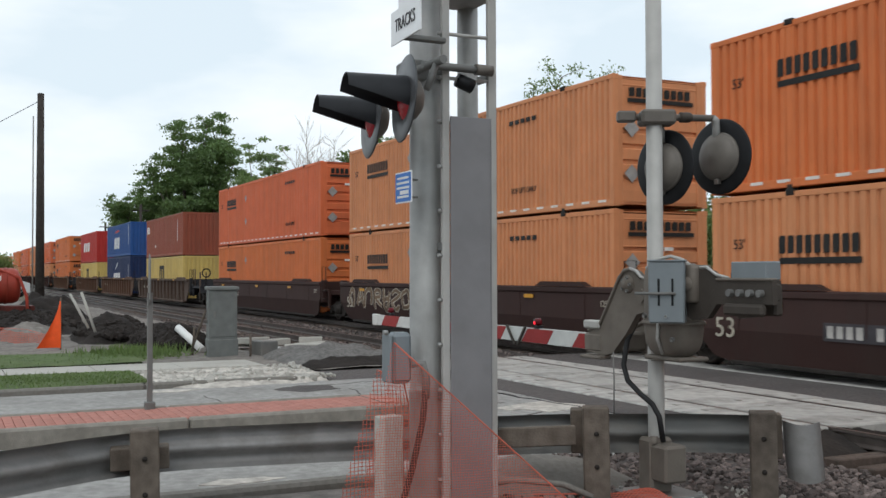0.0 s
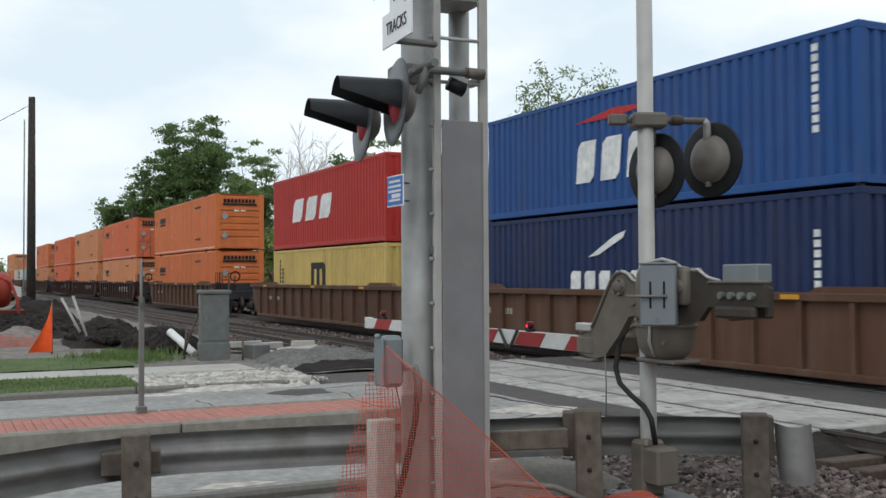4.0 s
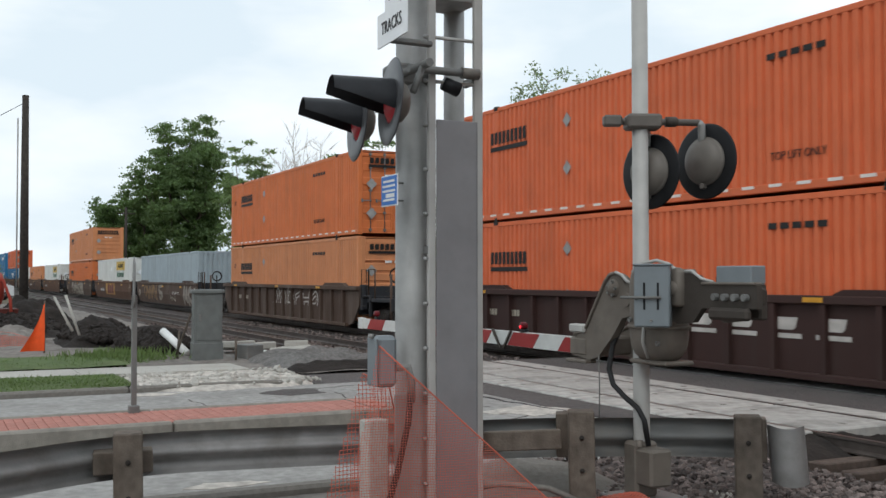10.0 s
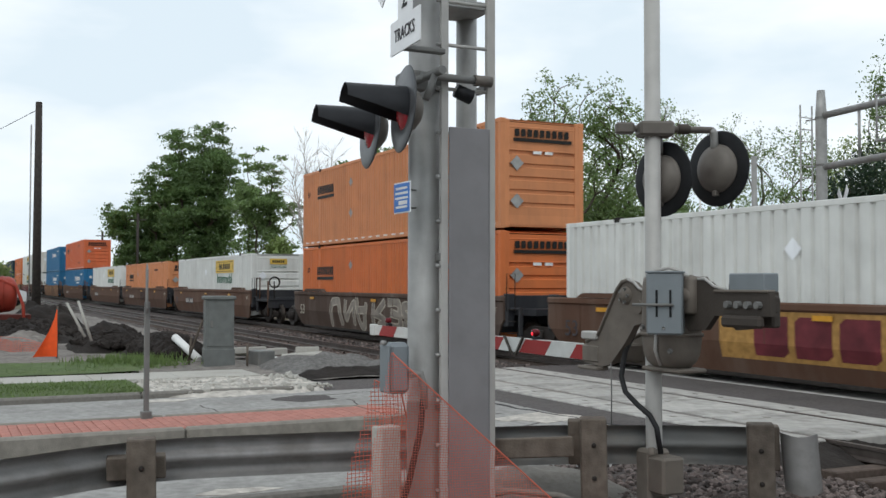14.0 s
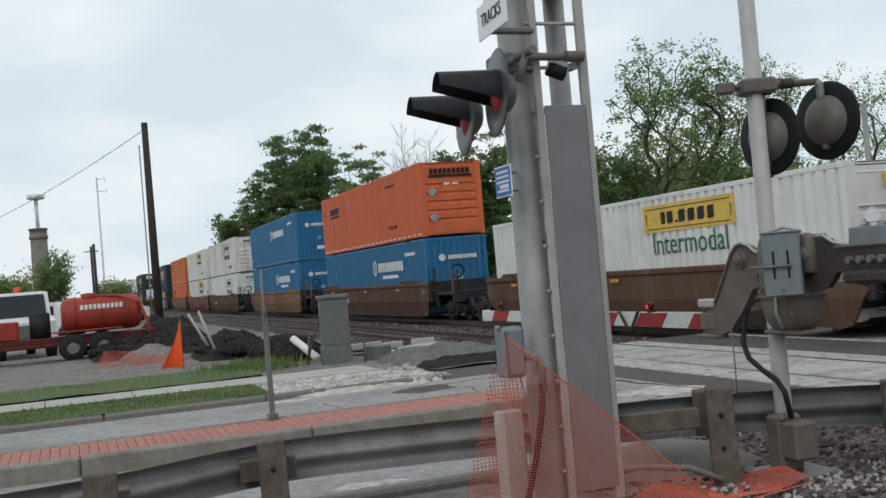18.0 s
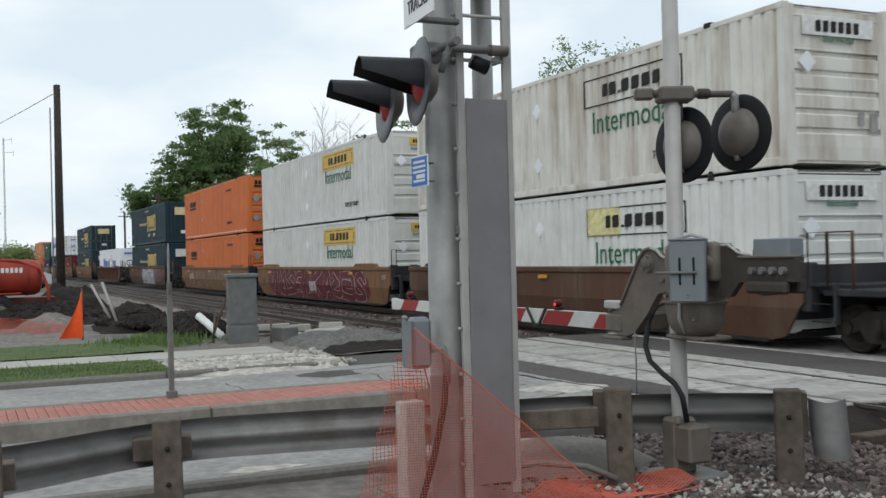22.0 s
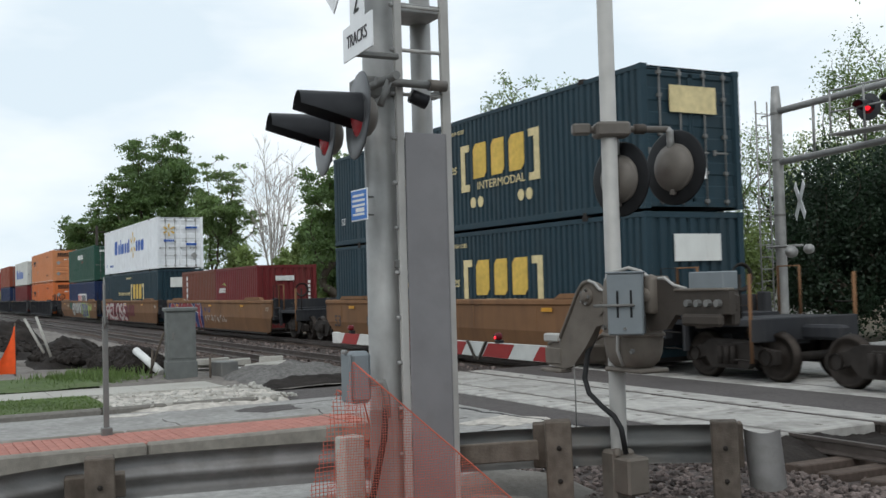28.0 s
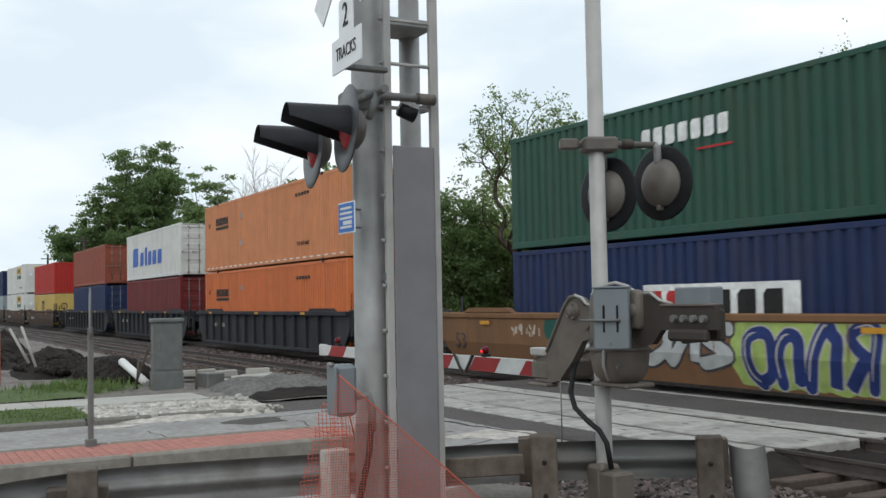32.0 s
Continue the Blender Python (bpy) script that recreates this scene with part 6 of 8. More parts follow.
orange_pair(-15.4, "orange", "orange_pale")
orange_pair(-34.73, "orange_pale", "orange_pale")
orange_pair(-54.01, "orange_red", "orange")
plain(-75.22, 12.19, "yellow_box", LO, "corr", "mustard yellow corrugated freight container with dark emblem", "msc", 2.591)
plain(-75.22, 12.19, "rust", MID, "corr", "rust-red corrugated freight container with white block emblem", "cai", 2.591)
plain(-94.42, 12.19, "navy", LO, "corr", "navy corrugated freight container with white swoosh emblem", "cma")
plain(-94.42, 12.19, "blue_deep", HI, "corr", "deep blue corrugated freight container with white block emblem", "apl", 2.591)
plain(-113.5, 12.19, "yellow_box", LO, "corr", "mustard yellow corrugated freight container with dark emblem", "msc", 2.591)
plain(-113.5, 12.19, "red", MID, "corr", "red corrugated freight container with large white slanted emblem", "hmm")
orange_pair(-139.8, "orange", "orange")
orange_pair(-162.74, "orange_red", "orange_pale", "doors")
orange_pair(-182.01, "orange_pale", "orange_pale", "nose", "doors")
orange_pair(-201.56, "orange_red", "orange_red")
orange_pair(-225.15, "orange", "orange_pale", "doors")
plain(-247.95, 16.15, "gray_blue", LO, "corr", "plain grey-blue corrugated freight container")
HUNT = "white ribbed freight container with yellow emblem field and green lettering"
freight_box(-267.34, LO, 16.15, "white", "nose", "hunt", "", HUNT)
orange_pair(-286.62, "orange_pale", "orange")
freight_box(-310.29, LO, 16.15, "white", "nose", "hunt", "", HUNT)
orange_pair(-329.68, None, "orange_pale")
freight_box(-348.5, LO, 16.15, "white", "nose", "hunt", "", HUNT)
BLUE = "bright blue corrugated freight container with white six-sided emblem"
freight_box(-371.5, LO, 16.15, "blue", "corr", "robin", "low", BLUE)
orange_pair(-371.5, "orange_red", None)
freight_box(-394.45, LO, 16.15, "blue", "corr", "robin", "low", BLUE)
freight_box(-394.45, HI, 16.15, "blue", "corr", "robin", "top", BLUE)
freight_box(-418.2, LO, 16.15, "white", "nose", "hunt", "worn", "white ribbed freight container with worn yellow emblem and green lettering")
freight_box(-418.2, HI, 16.15, "white_dirty", "nose", "hunt", "faded", "dirty white ribbed freight container with rust streaks")
for z in (LO, HI):
    freight_box(-437.0, z, 16.15, "white", "nose", "hunt", "", HUNT)
orange_pair(-456.14, "orange", "orange")
CSXL = "dark slate-blue corrugated freight container with yellow emblem"
freight_box(-479.63, LO, 16.15, "csx", "corr", "csx", "low", CSXL)
freight_box(-479.63, HI, 16.15, "csx", "corr", "csx", "top", CSXL)
MART = "bright white freight container with blue lettering and yellow spark"
freight_box(-502.91, LO, 16.15, "white_clean", "nose", "mart", "single", MART)
freight_box(-526.17, LO, 16.15, "csx", "corr", "csx", "low", CSXL)
freight_box(-526.17, HI, 16.15, "csx", "doors", "csx", "top", CSXL + ", doors shut")
plain(-546.9, 6.06, "rust_dark", LO, "corr", "short rust-red corrugated freight container with upright white bars", "triton", 2.591)
plain(-540.72, 6.06, "maroon_box", LO, "corr", "short maroon corrugated freight container with white emblem", "globe", 2.591)
freight_box(-568.51, LO, 16.15, "csx", "corr", "csx", "low", CSXL)
freight_box(-568.51, HI, 16.15, "white_clean", "doors", "mart", "top", MART + ", shut")
plain(-585.03, 12.19, "navy", LO, "corr", "navy corrugated freight container with a white painted panel", "cgm", 2.591)
plain(-585.03, 12.19, "green", MID, "doors", "dark green corrugated freight container with white lettering", "capital", 2.591)
orange_pair(-610.89, "orange_pale", "orange")
plain(-627.6, 12.19, "maroon_box", LO, "doors", "maroon corrugated freight container")
plain(-627.6, 12.19, "white", HI, "doors", "white corrugated freight container with blue block lettering", "matson", 2.591)
plain(-646.6, 12.19, "navy", LO, "doors", "navy corrugated freight container")
plain(-646.6, 12.19, "rust", HI, "doors", "rust-red corrugated freight container", "", 2.591)
plain(-668.6, 12.19, "yellow_box", LO, "corr", "mustard yellow corrugated freight container", "msc", 2.591)
plain(-668.6, 12.19, "red", MID, "corr", "red corrugated freight container", "", 2.591)
for z in (LO, HI):
    freight_box(-691.8, z, 16.15, "white", "nose", "hunt", "", HUNT)
plain(-709.0, 12.19, "gray_blue", LO, "corr", "plain grey-blue corrugated freight container")
plain(-709.0, 12.19, "navy", HI, "corr", "navy corrugated freight container")
orange_pair(-734.2, "orange", "orange")
orange_pair(-753.5, "orange_pale", "orange")

# ---- the crossing's signals ----
def bolt(parent, p, axis, r=0.018, mat="galv"):
    part("bolt", once(("bolt", r, mat, axis), lambda: Geo().lathe([(0, 0.0), (0.012, r * 0.9), (0.012, r), (-0.01, r)][::-1], (0, 0, 0), axis, 6, False).mesh("bolt", M[mat])), None, parent, at=p)


def flasher(name, at, label, lit=None, hood=True, parent=None, dome=0.155, deep=0.13):
    """A round flashing lamp that looks to -y in its own space: background disc, housing, hood and lens."""
    t = part("flashing_lamp", Geo().lathe([(0.0, 0.13), (-0.004, 0.295), (-0.012, 0.308), (-0.018, 0.300), (-0.012, 0.15)], (0, 0, 0), (0, 1, 0), 44), M["disc_black" if hood else "signal_black"], parent, label, at=at)
    part("housing", Geo().lathe([(0.0, dome + 0.012), (0.02, dome + 0.01), (0.022, dome), (deep * 0.3, dome * 0.98), (deep * 0.6, dome * 0.86), (deep * 0.85, dome * 0.55), (deep, 0.0)], (0, 0, 0), (0, 1, 0), 36), M["signal_back"], t, "dusty bronze-grey round lamp housing")
    part("latch", Geo().box(-0.02, 0.02, 0.0, 0.05, -dome - 0.04, -dome + 0.005, 0.006), M["signal_back"], t)
    part("lens", Geo().lathe([(-0.055, 0.0), (-0.05, 0.05), (-0.035, 0.1), (-0.012, 0.142), (-0.006, 0.15)], (0, 0, 0), (0, 1, 0), 28), M["lens_red" if lit in (None, "lens_lit") else lit], t, "red lamp lens")
    if lit == "lens_lit":
        part("lamp_glow", Geo().lathe([(-0.062, 0.0), (-0.06, 0.045), (-0.05, 0.075)], (0, 0, -0.01), (0, 1, 0), 24), M["lens_lit"], t, "glowing middle of the lens")
    if hood:
        rows = []
        for j in range(11):
            k = j / 10
            row = []
            for i in range(23):
                a = radians((-116 + 40 * k) * (1 - 2 * i / 22))
                r = 0.160 - 0.016 * k
                row.append((r * math.sin(a), -0.43 * k - 0.012, r * math.cos(a) - 0.012 * k))
            rows.append(row)
        g = Geo().grid(rows, True)
        g2 = Geo().grid([[(p[0] * 0.965, p[1], p[2] * 0.965) for p in r] for r in rows], True)
        n = len(g.v)
        g.v += g2.v
        g.f += [[i + n for i in reversed(f)] for f in g2.f]
        g.s += g2.s
        part("hood", g, M["hood_black"], t, "long black sheet-metal hood")
    return t


mast = thing("cantilever_mast", "tall galvanised steel crossing-signal mast with ladder and flashers", "signal mast", (-7.0, 3.25, 0.0))
part("column", Geo().lathe([(0, 0.135), (0.1, 0.13), (7.0, 0.118), (7.0, 0)], (0, 0, 0), (0, 0, 1), 28), M["galv"], mast, "round galvanised column")
part("rear_column", Geo().lathe([(0, 0.085), (7.0, 0.08), (7.0, 0)], (-0.3, 0.505, 0), (0, 0, 1), 24), M["galv"], mast, "round galvanised rear column")
part("base_plate", Geo().box(-0.6, 0.42, -0.35, 0.85, -0.1, 0.03, 0.01), M["galv_dark"], mast)
part("footing", Geo().box(-0.75, 0.55, -0.5, 1.0, -0.3, -0.02, 0.03), M["concrete_dark"], mast)
for z in (3.9, 4.9, 5.9):
    part("cross_brace", Geo().box(-0.33, 0.05, 0.04, 0.54, z, z + 0.07, 0.01), M["galv"], mast)
for a, b in ((0.065, 0.03), (0.452, 0.036)):
    part("ladder_rail", Geo().box(0.17, 0.21, a - b, a + b, 0.05, 7.0, 0.006), M["alu"], mast)
for i in range(22):
    z = 0.3 + 0.327 * i
    part("rung", Geo().tube([(0.19, 0.06, z), (0.19, 0.44, z)], 0.014, 8), M["alu"], mast)
    part("rung_end", Geo().lathe([(0, 0.0), (0, 0.016), (0.03, 0.016), (0.03, 0)], (0.19, 0.035, z), (0, -1, 0), 8), M["galv"], mast)
for z in (0.9, 2.0, 3.27, 4.3):
    part("ladder_bracket", Geo().box(0.05, 0.2, 0.03, 0.06, z - 0.03, z + 0.03, 0.005).box(0.05, 0.2, 0.4, 0.43, z - 0.03, z + 0.03, 0.005), M["galv_dark"], mast)
part("climb_guard", Geo().box(0.205, 0.222, 0.095, 0.425, 0.14, 2.96, 0.004), M["panel_grey"], mast, "flat grey plate that bars the ladder")
part("guard_flange", Geo().box(0.12, 0.222, 0.425, 0.437, 0.14, 2.96, 0.003), M["panel_grey"], mast)
# arm along the road's width with two flashers towards the traffic
part("lamp_arm", Geo().tube([(-0.45, -0.12, 3.30), (0.55, -0.12, 3.30)], 0.03, 12), M["galv_dark"], mast)
part("arm_clamp", Geo().box(-0.12, 0.12, -0.2, 0.1, 3.22, 3.38, 0.02), M["galv_dark"], mast)
part("rear_arm", Geo().tube([(0.26, -0.15, 3.31), (0.26, 0.36, 3.31)], 0.03, 12), M["galv_dark"], mast)
part("rear_arm_cap", Geo().tube([(0.26, 0.28, 3.31), (0.26, 0.42, 3.31)], 0.042, 12), M["signal_back"], mast)
part("rear_hood", Geo().lathe([(0, 0.0), (0, 0.052), (0.13, 0.056), (0.13, 0.047), (0.02, 0.045)], (0.2, 0.16, 3.235), (0.05, 1, -0.35), 18), M["signal_black"], mast, "black hood of a lamp that faces the far road")
for x, y, z in ((0.44, -0.36, 3.02), (-0.30, -0.31, 2.985)):
    flasher("flashing_lamp", pose(x, y, z, -4, 0, -8), "black disc flasher with hood and unlit red lens", parent=mast)
    part("lamp_neck", Geo().tube([(x, -0.12, 3.30), (x, -0.16, 3.2), (x, y + 0.16, z + 0.08)], 0.025, 10), M["galv_dark"], mast)
# signs
sign = part("track_count_sign", Geo().prism([(-0.3, 0.0), (0.3, 0.0), (0.3, 0.24), (0.14, 0.24), (0.14, 0.5), (-0.14, 0.5), (-0.14, 0.24), (-0.3, 0.24)], 1, -0.006, 0.004), M["sign_white"], mast, "white sign with black legend 2 TRACKS", at=pose(0.42, -0.35, 3.45, 0, 0, -4))
part("lettering", words("TRACKS", 0.128, M["graf_dark"], 0.002, 0.88), None, sign, at=pose(0, -0.009, 0.12, 90, 0, 0))
part("lettering", words("2", 0.24, M["black"], 0.002), None, sign, at=pose(0, -0.009, 0.37, 90, 0, 0))
part("sign_bracket", Geo().box(0.30, 0.36, -0.34, 0.0, 3.46, 3.5, 0.01), M["galv_dark"], mast)
for s in (-1, 1):
    bl = part("crossbuck_blade", Geo().box(-0.61, 0.61, -0.006, 0.004, -0.114, 0.114), M["sign_white"], mast, "white blade of a crossed railway sign", at=pose(0.36, -0.36 - 0.007 * s, 4.35, 0, s * 45, 0))
    if s < 0:
        part("lettering", words("CROSSING", 0.17, M["black"], 0.002), None, bl, at=pose(0, -0.009, 0, 90, 0, 0))
blue = part("emergency_sign", Geo().box(-0.145, 0.145, -0.006, 0.002, -0.11, 0.115, 0.004), M["sign_white"], mast, "small blue notice with white border", at=pose(0.2, -0.27, 2.42, 0, 0, 0))
part("blue_field", Geo().box(-0.135, 0.135, -0.009, -0.004, -0.1, 0.105), M["sign_blue"], blue)
for z, w in ((0.07, 0.2), (0.035, 0.22), (0.0, 0.22), (-0.065, 0.2)):
    part("print_line", Geo().box(-w / 2, w / 2, -0.011, -0.006, z - 0.008, z + 0.008), M["ink_white"], blue)
part("print_block", Geo().box(-0.05, 0.1, -0.011, -0.006, -0.048, -0.02), M["ink_white"], blue)
for z in (2.36, 2.49):
    part("band_clamp", Geo().tube([(0.05, -0.15, z), (0.12, -0.13, z), (0.19, -0.25, z)], 0.007, 6), M["galv_dark"], mast)
jb = part("junction_box", Geo().box(-0.01, 0.12, -0.09, 0.07, -0.2, 0.17, 0.03), M["box_grey"], mast, "grey cast junction box with a rounded lid", at=(0.07, -0.27, 1.21))
part("lid", Geo().box(-0.02, 0.135, -0.115, -0.088, -0.19, 0.16, 0.02), M["box_grey"], jb)
part("hinge", Geo().lathe([(-0.02, 0.0), (-0.02, 0.018), (0.02, 0.018), (0.02, 0)], (0.08, -0.125, 0.17), (1, 0, 0), 10), M["galv"], jb)
part("conduit", Geo().tube([(0.16, -0.2, 1.15), (0.19, -0.12, 1.15), (0.2, -0.1, 1.05), (0.2, -0.1, 0.9)], 0.03, 10), M["galv_dark"], mast)
part("cable", Geo().tube([(0.2, -0.1, 1.02), (0.21, -0.13, 0.75), (0.22, -0.22, 0.4), (0.24, -0.33, 0.1), (0.25, -0.4, -0.02)], 0.024, 8), M["rubber"], mast, "black cable down to the ground")
part("side_plate", Geo().box(0.12, 0.135, -0.2, -0.02, 0.0, 0.95, 0.004), M["galv"], mast)

# ---- gate ----
GX, GY = -6.70, 5.13
gate = thing("crossing_gate", "lowered level-crossing gate on an aluminium mast with red-white arm", "crossing gate", (GX, GY, 0))
part("mast", Geo().lathe([(0.25, 0.066), (4.6, 0.064), (4.6, 0)], (0, 0, 0), (0, 0, 1), 24), M["alu"], gate, "round aluminium mast")
part("mast_shoe", Geo().box(-0.08, 0.1, -0.13, 0.09, 0.06, 0.5, 0.025), M["cast"], gate)
part("base_box", Geo().box(0.04, 0.27, -0.12, 0.09, 0.17, 0.46, 0.02), M["cast"], gate, "cast junction box at the mast foot")
part("base_plate", Geo().box(-0.22, 0.3, -0.26, 0.26, 0.0, 0.07, 0.012), M["galv_dark"], gate)
part("footing", Geo().box(-0.36, 0.42, -0.4, 0.4, -0.25, 0.012, 0.03), M["concrete_dark"], gate)
for a in (-1, 1):
    for b in (-1, 1):
        bolt(gate, (0.04 + 0.22 * a, 0.22 * b, 0.075), (0, 0, 1))
part("set_screw", Geo().lathe([(0, 0.03), (0.05, 0.03), (0.05, 0)], (0.1, -0.1, 0.47), (0, 0, 1), 10), M["cast"], gate)
# mechanism
def barrel(cx, cy, hx, hy, levels, power=3.2, seg=36):
    """A cast case with rounded corners: levels of (height, share of its full width)."""
    rows = []
    for z, k in levels:
        row = []
        for i in range(seg + 1):
            a = 2 * math.pi * i / seg
            c, d = math.cos(a), math.sin(a)
            q = (abs(c) ** power + abs(d) ** power) ** (-1 / power)
            row.append((cx + hx * k * q * c, cy + hy * k * q * d, z))
        rows.append(row)
    return Geo().grid(rows, True)


part("mechanism_case", barrel(0.25, -0.02, 0.235, 0.175, ((1.155, 0.0), (1.155, 0.52), (1.17, 0.66), (1.21, 0.84), (1.27, 0.95), (1.36, 1.0), (1.74, 1.0), (1.82, 0.96), (1.86, 0.86), (1.875, 0.7), (1.875, 0.0))), M["cast"], gate, "weathered cast gate mechanism case")
part("case_flange", barrel(0.25, -0.02, 0.25, 0.19, ((1.40, 0.9), (1.402, 1.0), (1.428, 1.0), (1.43, 0.9))), M["cast"], gate)
part("case_cover", barrel(0.57, -0.07, 0.10, 0.105, ((1.58, 0.0), (1.58, 0.8), (1.6, 1.0), (1.83, 1.0), (1.86, 0.85), (1.86, 0.0)), 5), M["cast"], gate, "squarish cast cover with a round cap")
part("cover_cap", Geo().lathe([(0, 0.055), (0.012, 0.052), (0.012, 0)], (0.60, -0.175, 1.72), (0.35, -1, 0), 18), M["cast"], gate)
part("drain_pipe", Geo().tube([(0.30, -0.20, 1.46), (0.30, -0.215, 1.3), (0.28, -0.15, 1.18)], 0.014, 8), M["alu"], gate)
part("lower_flange", Geo().box(0.02, 0.48, -0.14, 0.14, 1.125, 1.16, 0.012), M["cast"], gate)
part("shaft", Geo().tube([(-0.02, -0.14, 1.62), (-0.02, 0.36, 1.62)], 0.055, 14), M["cast"], gate)
for x, z in ((0.12, 1.47), (0.2, 1.47), (0.40, 1.47), (0.46, 1.3)):
    bolt(gate, (x, -0.2, z), (0, -1, 0), 0.02, "galv_dark")
ctrl = part("control_box", Geo().box(-0.132, 0.132, -0.09, 0.07, -0.22, 0.24, 0.012), M["box_grey"], gate, "blue-grey sheet-metal box with two slots", at=pose(0.50, -0.27, 1.65, 0, 0, 45))
part("lid", Geo().box(-0.139, 0.139, -0.1, 0.075, 0.235, 0.25, 0.005), M["box_grey"], ctrl)
for a in (-0.055, 0.045):
    part("slot", Geo().box(a - 0.008, a + 0.008, -0.095, -0.086, -0.09, 0.11), M["signal_black"], ctrl)
part("strap", Geo().tube([(-0.23, -0.11, 0.0), (0.07, -0.11, 0.0)], 0.011, 8), M["galv_dark"], ctrl)
bolt(ctrl, (-0.005, -0.092, -0.17), (0, -1, 0), 0.012)
arm_plate = [(0.14, 1.52), (0.14, 1.73), (-0.03, 1.765), (-0.10, 1.815), (-0.17, 1.835), (-0.25, 1.82), (-0.32, 1.76), (-0.59, 1.38), (-0.77, 1.31), (-0.78, 1.13), (-0.55, 1.105), (-0.42, 1.14), (-0.23, 1.31), (-0.09, 1.47)]
for y in (-0.09, 0.36):
    pl = part("arm_support", Geo().prism(arm_plate, 1, y - 0.03, y + 0.03), M["cast"], gate, "curved cast support plate of the gate arm")
    part("edge_rib", Geo().tube([(x, y - 0.03, z) for x, z in arm_plate[2:9]], 0.018, 8), M["cast"], pl)
    part("pivot", Geo().lathe([(0, 0.075), (0.02, 0.07), (0.02, 0.05), (0.04, 0.04), (0.04, 0)], (-0.20, y - 0.03, 1.71), (0, -1, 0), 18), M["cast"], pl)
    for k in range(5):
        a = 2 * math.pi * k / 5
        bolt(pl, (-0.20 + 0.055 * math.cos(a), y - 0.055, 1.71 + 0.055 * math.sin(a)), (0, -1, 0), 0.014, "galv_dark")
cw = [(0.50, 1.80), (0.60, 1.835), (0.72, 1.83), (0.80, 1.815), (0.89, 1.755), (1.41, 1.745), (1.42, 1.585), (0.86, 1.575), (0.76, 1.47), (0.58, 1.45), (0.50, 1.5)]
for y in (-0.09, 0.36):
    ca = part("counterweight_arm", Geo().prism([(x if y < 0 else min(x, 0.98), z) for x, z in cw], 1, y - 0.025, y + 0.025), M["cast_dark"], gate, "dark cast counterweight arm")
    for x in (1.02, 1.12, 1.22, 1.32) if y < 0 else (0.9,):
        part("weight_bolt", Geo().lathe([(0, 0.026), (0.04, 0.026), (0.04, 0)], (x, y - 0.025, 1.66), (0, -1, 0), 8, False), M["galv_dark"], ca)
part("counterweight", Geo().box(0.9, 1.36, -0.065, 0.02, 1.60, 1.73, 0.015), M["cast_dark"], gate)
part("counterweight", Geo().box(0.93, 1.30, 0.02, 0.10, 1.50, 1.72, 0.015), M["cast_dark"], gate)
part("counterweight", Geo().box(0.96, 1.36, -0.16, -0.10, 1.50, 1.585, 0.02), M["cast_dark"], gate)
part("arm_lip", Geo().box(0.86, 1.41, -0.13, -0.06, 1.745, 1.765, 0.006), M["cast"], gate)
part("terminal_box", Geo().box(0.98, 1.33, -0.09, 0.05, 1.752, 1.88, 0.008), M["box_grey"], gate, "blue-grey box on the counterweight arm")
part("wire", Geo().tube([(0.02, -0.10, 1.84), (0.12, -0.10, 1.9), (0.3, -0.08, 1.93), (0.42, -0.06, 1.9), (0.5, -0.06, 1.86)], 0.014, 8), M["alu"], gate)
part("wire", Geo().tube([(-0.16, -0.13, 1.84), (-0.08, -0.13, 1.82), (0.0, -0.14, 1.77), (0.08, -0.14, 1.75)], 0.012, 8), M["alu"], gate)
part("wire", Geo().tube([(0.66, -0.1, 1.84), (0.76, -0.12, 1.845), (0.86, -0.12, 1.79), (0.98, -0.11, 1.765)], 0.011, 8), M["alu"], gate)
part("arm_socket", Geo().box(-0.84, -0.58, -0.13, 0.40, 1.13, 1.29, 0.02), M["cast"], gate)
part("socket_lug", Geo().box(-0.82, -0.60, -0.15, -0.06, 1.33, 1.40, 0.012), M["alu"], gate)
part("support_foot", Geo().box(-0.84, -0.54, -0.17, -0.05, 1.075, 1.105, 0.008), M["cast"], gate)
part("black_cable", Geo().tube([(-0.22, -0.02, 1.42), (-0.27, -0.08, 1.25), (-0.27, -0.12, 1.05), (-0.2, -0.13, 0.93), (-0.05, -0.12, 0.84), (0.08, -0.1, 0.77), (0.14, -0.08, 0.68), (0.15, -0.05, 0.48)], 0.022, 10), M["rubber"], gate, "black flexible cable")
part("hanging_chain", Geo().tube([(-0.40, -0.13, 1.15), (-0.39, -0.13, 0.9), (-0.40, -0.13, 0.5)], 0.006, 6), M["galv_dark"], gate)
# arm across the lane, parallel to the tracks, with slanted red and white bands
AY, AZ = 0.02, 1.20
x0, x1, tip = -0.85, -5.9, 0.055
arm = part("gate_arm", Geo().prism([(x0, AZ - 0.07), (x1, AZ - 0.065), (x1, AZ + 0.06), (x0, AZ + 0.075)], 1, AY - 0.02, AY + 0.02), M["arm_white"], gate, "white gate arm with slanted red bands")
for i in range(6):
    a = -1.16 - 0.9 * i
    b = min(a + 0.47, x0 - 0.02)
    part("red_band", Geo().prism([(max(a - 0.06, x1), AZ - 0.066), (b - 0.06, AZ - 0.068), (min(b + 0.06, x0), AZ + 0.066), (a + 0.06, AZ + 0.064)], 1, AY - 0.024, AY - 0.018), M["stripe_red"], arm)
part("tip_plate", Geo().box(x1 - 0.12, x1 + 0.04, AY - 0.03, AY + 0.03, AZ - 0.075, AZ + 0.07, 0.008), M["arm_white"], arm)
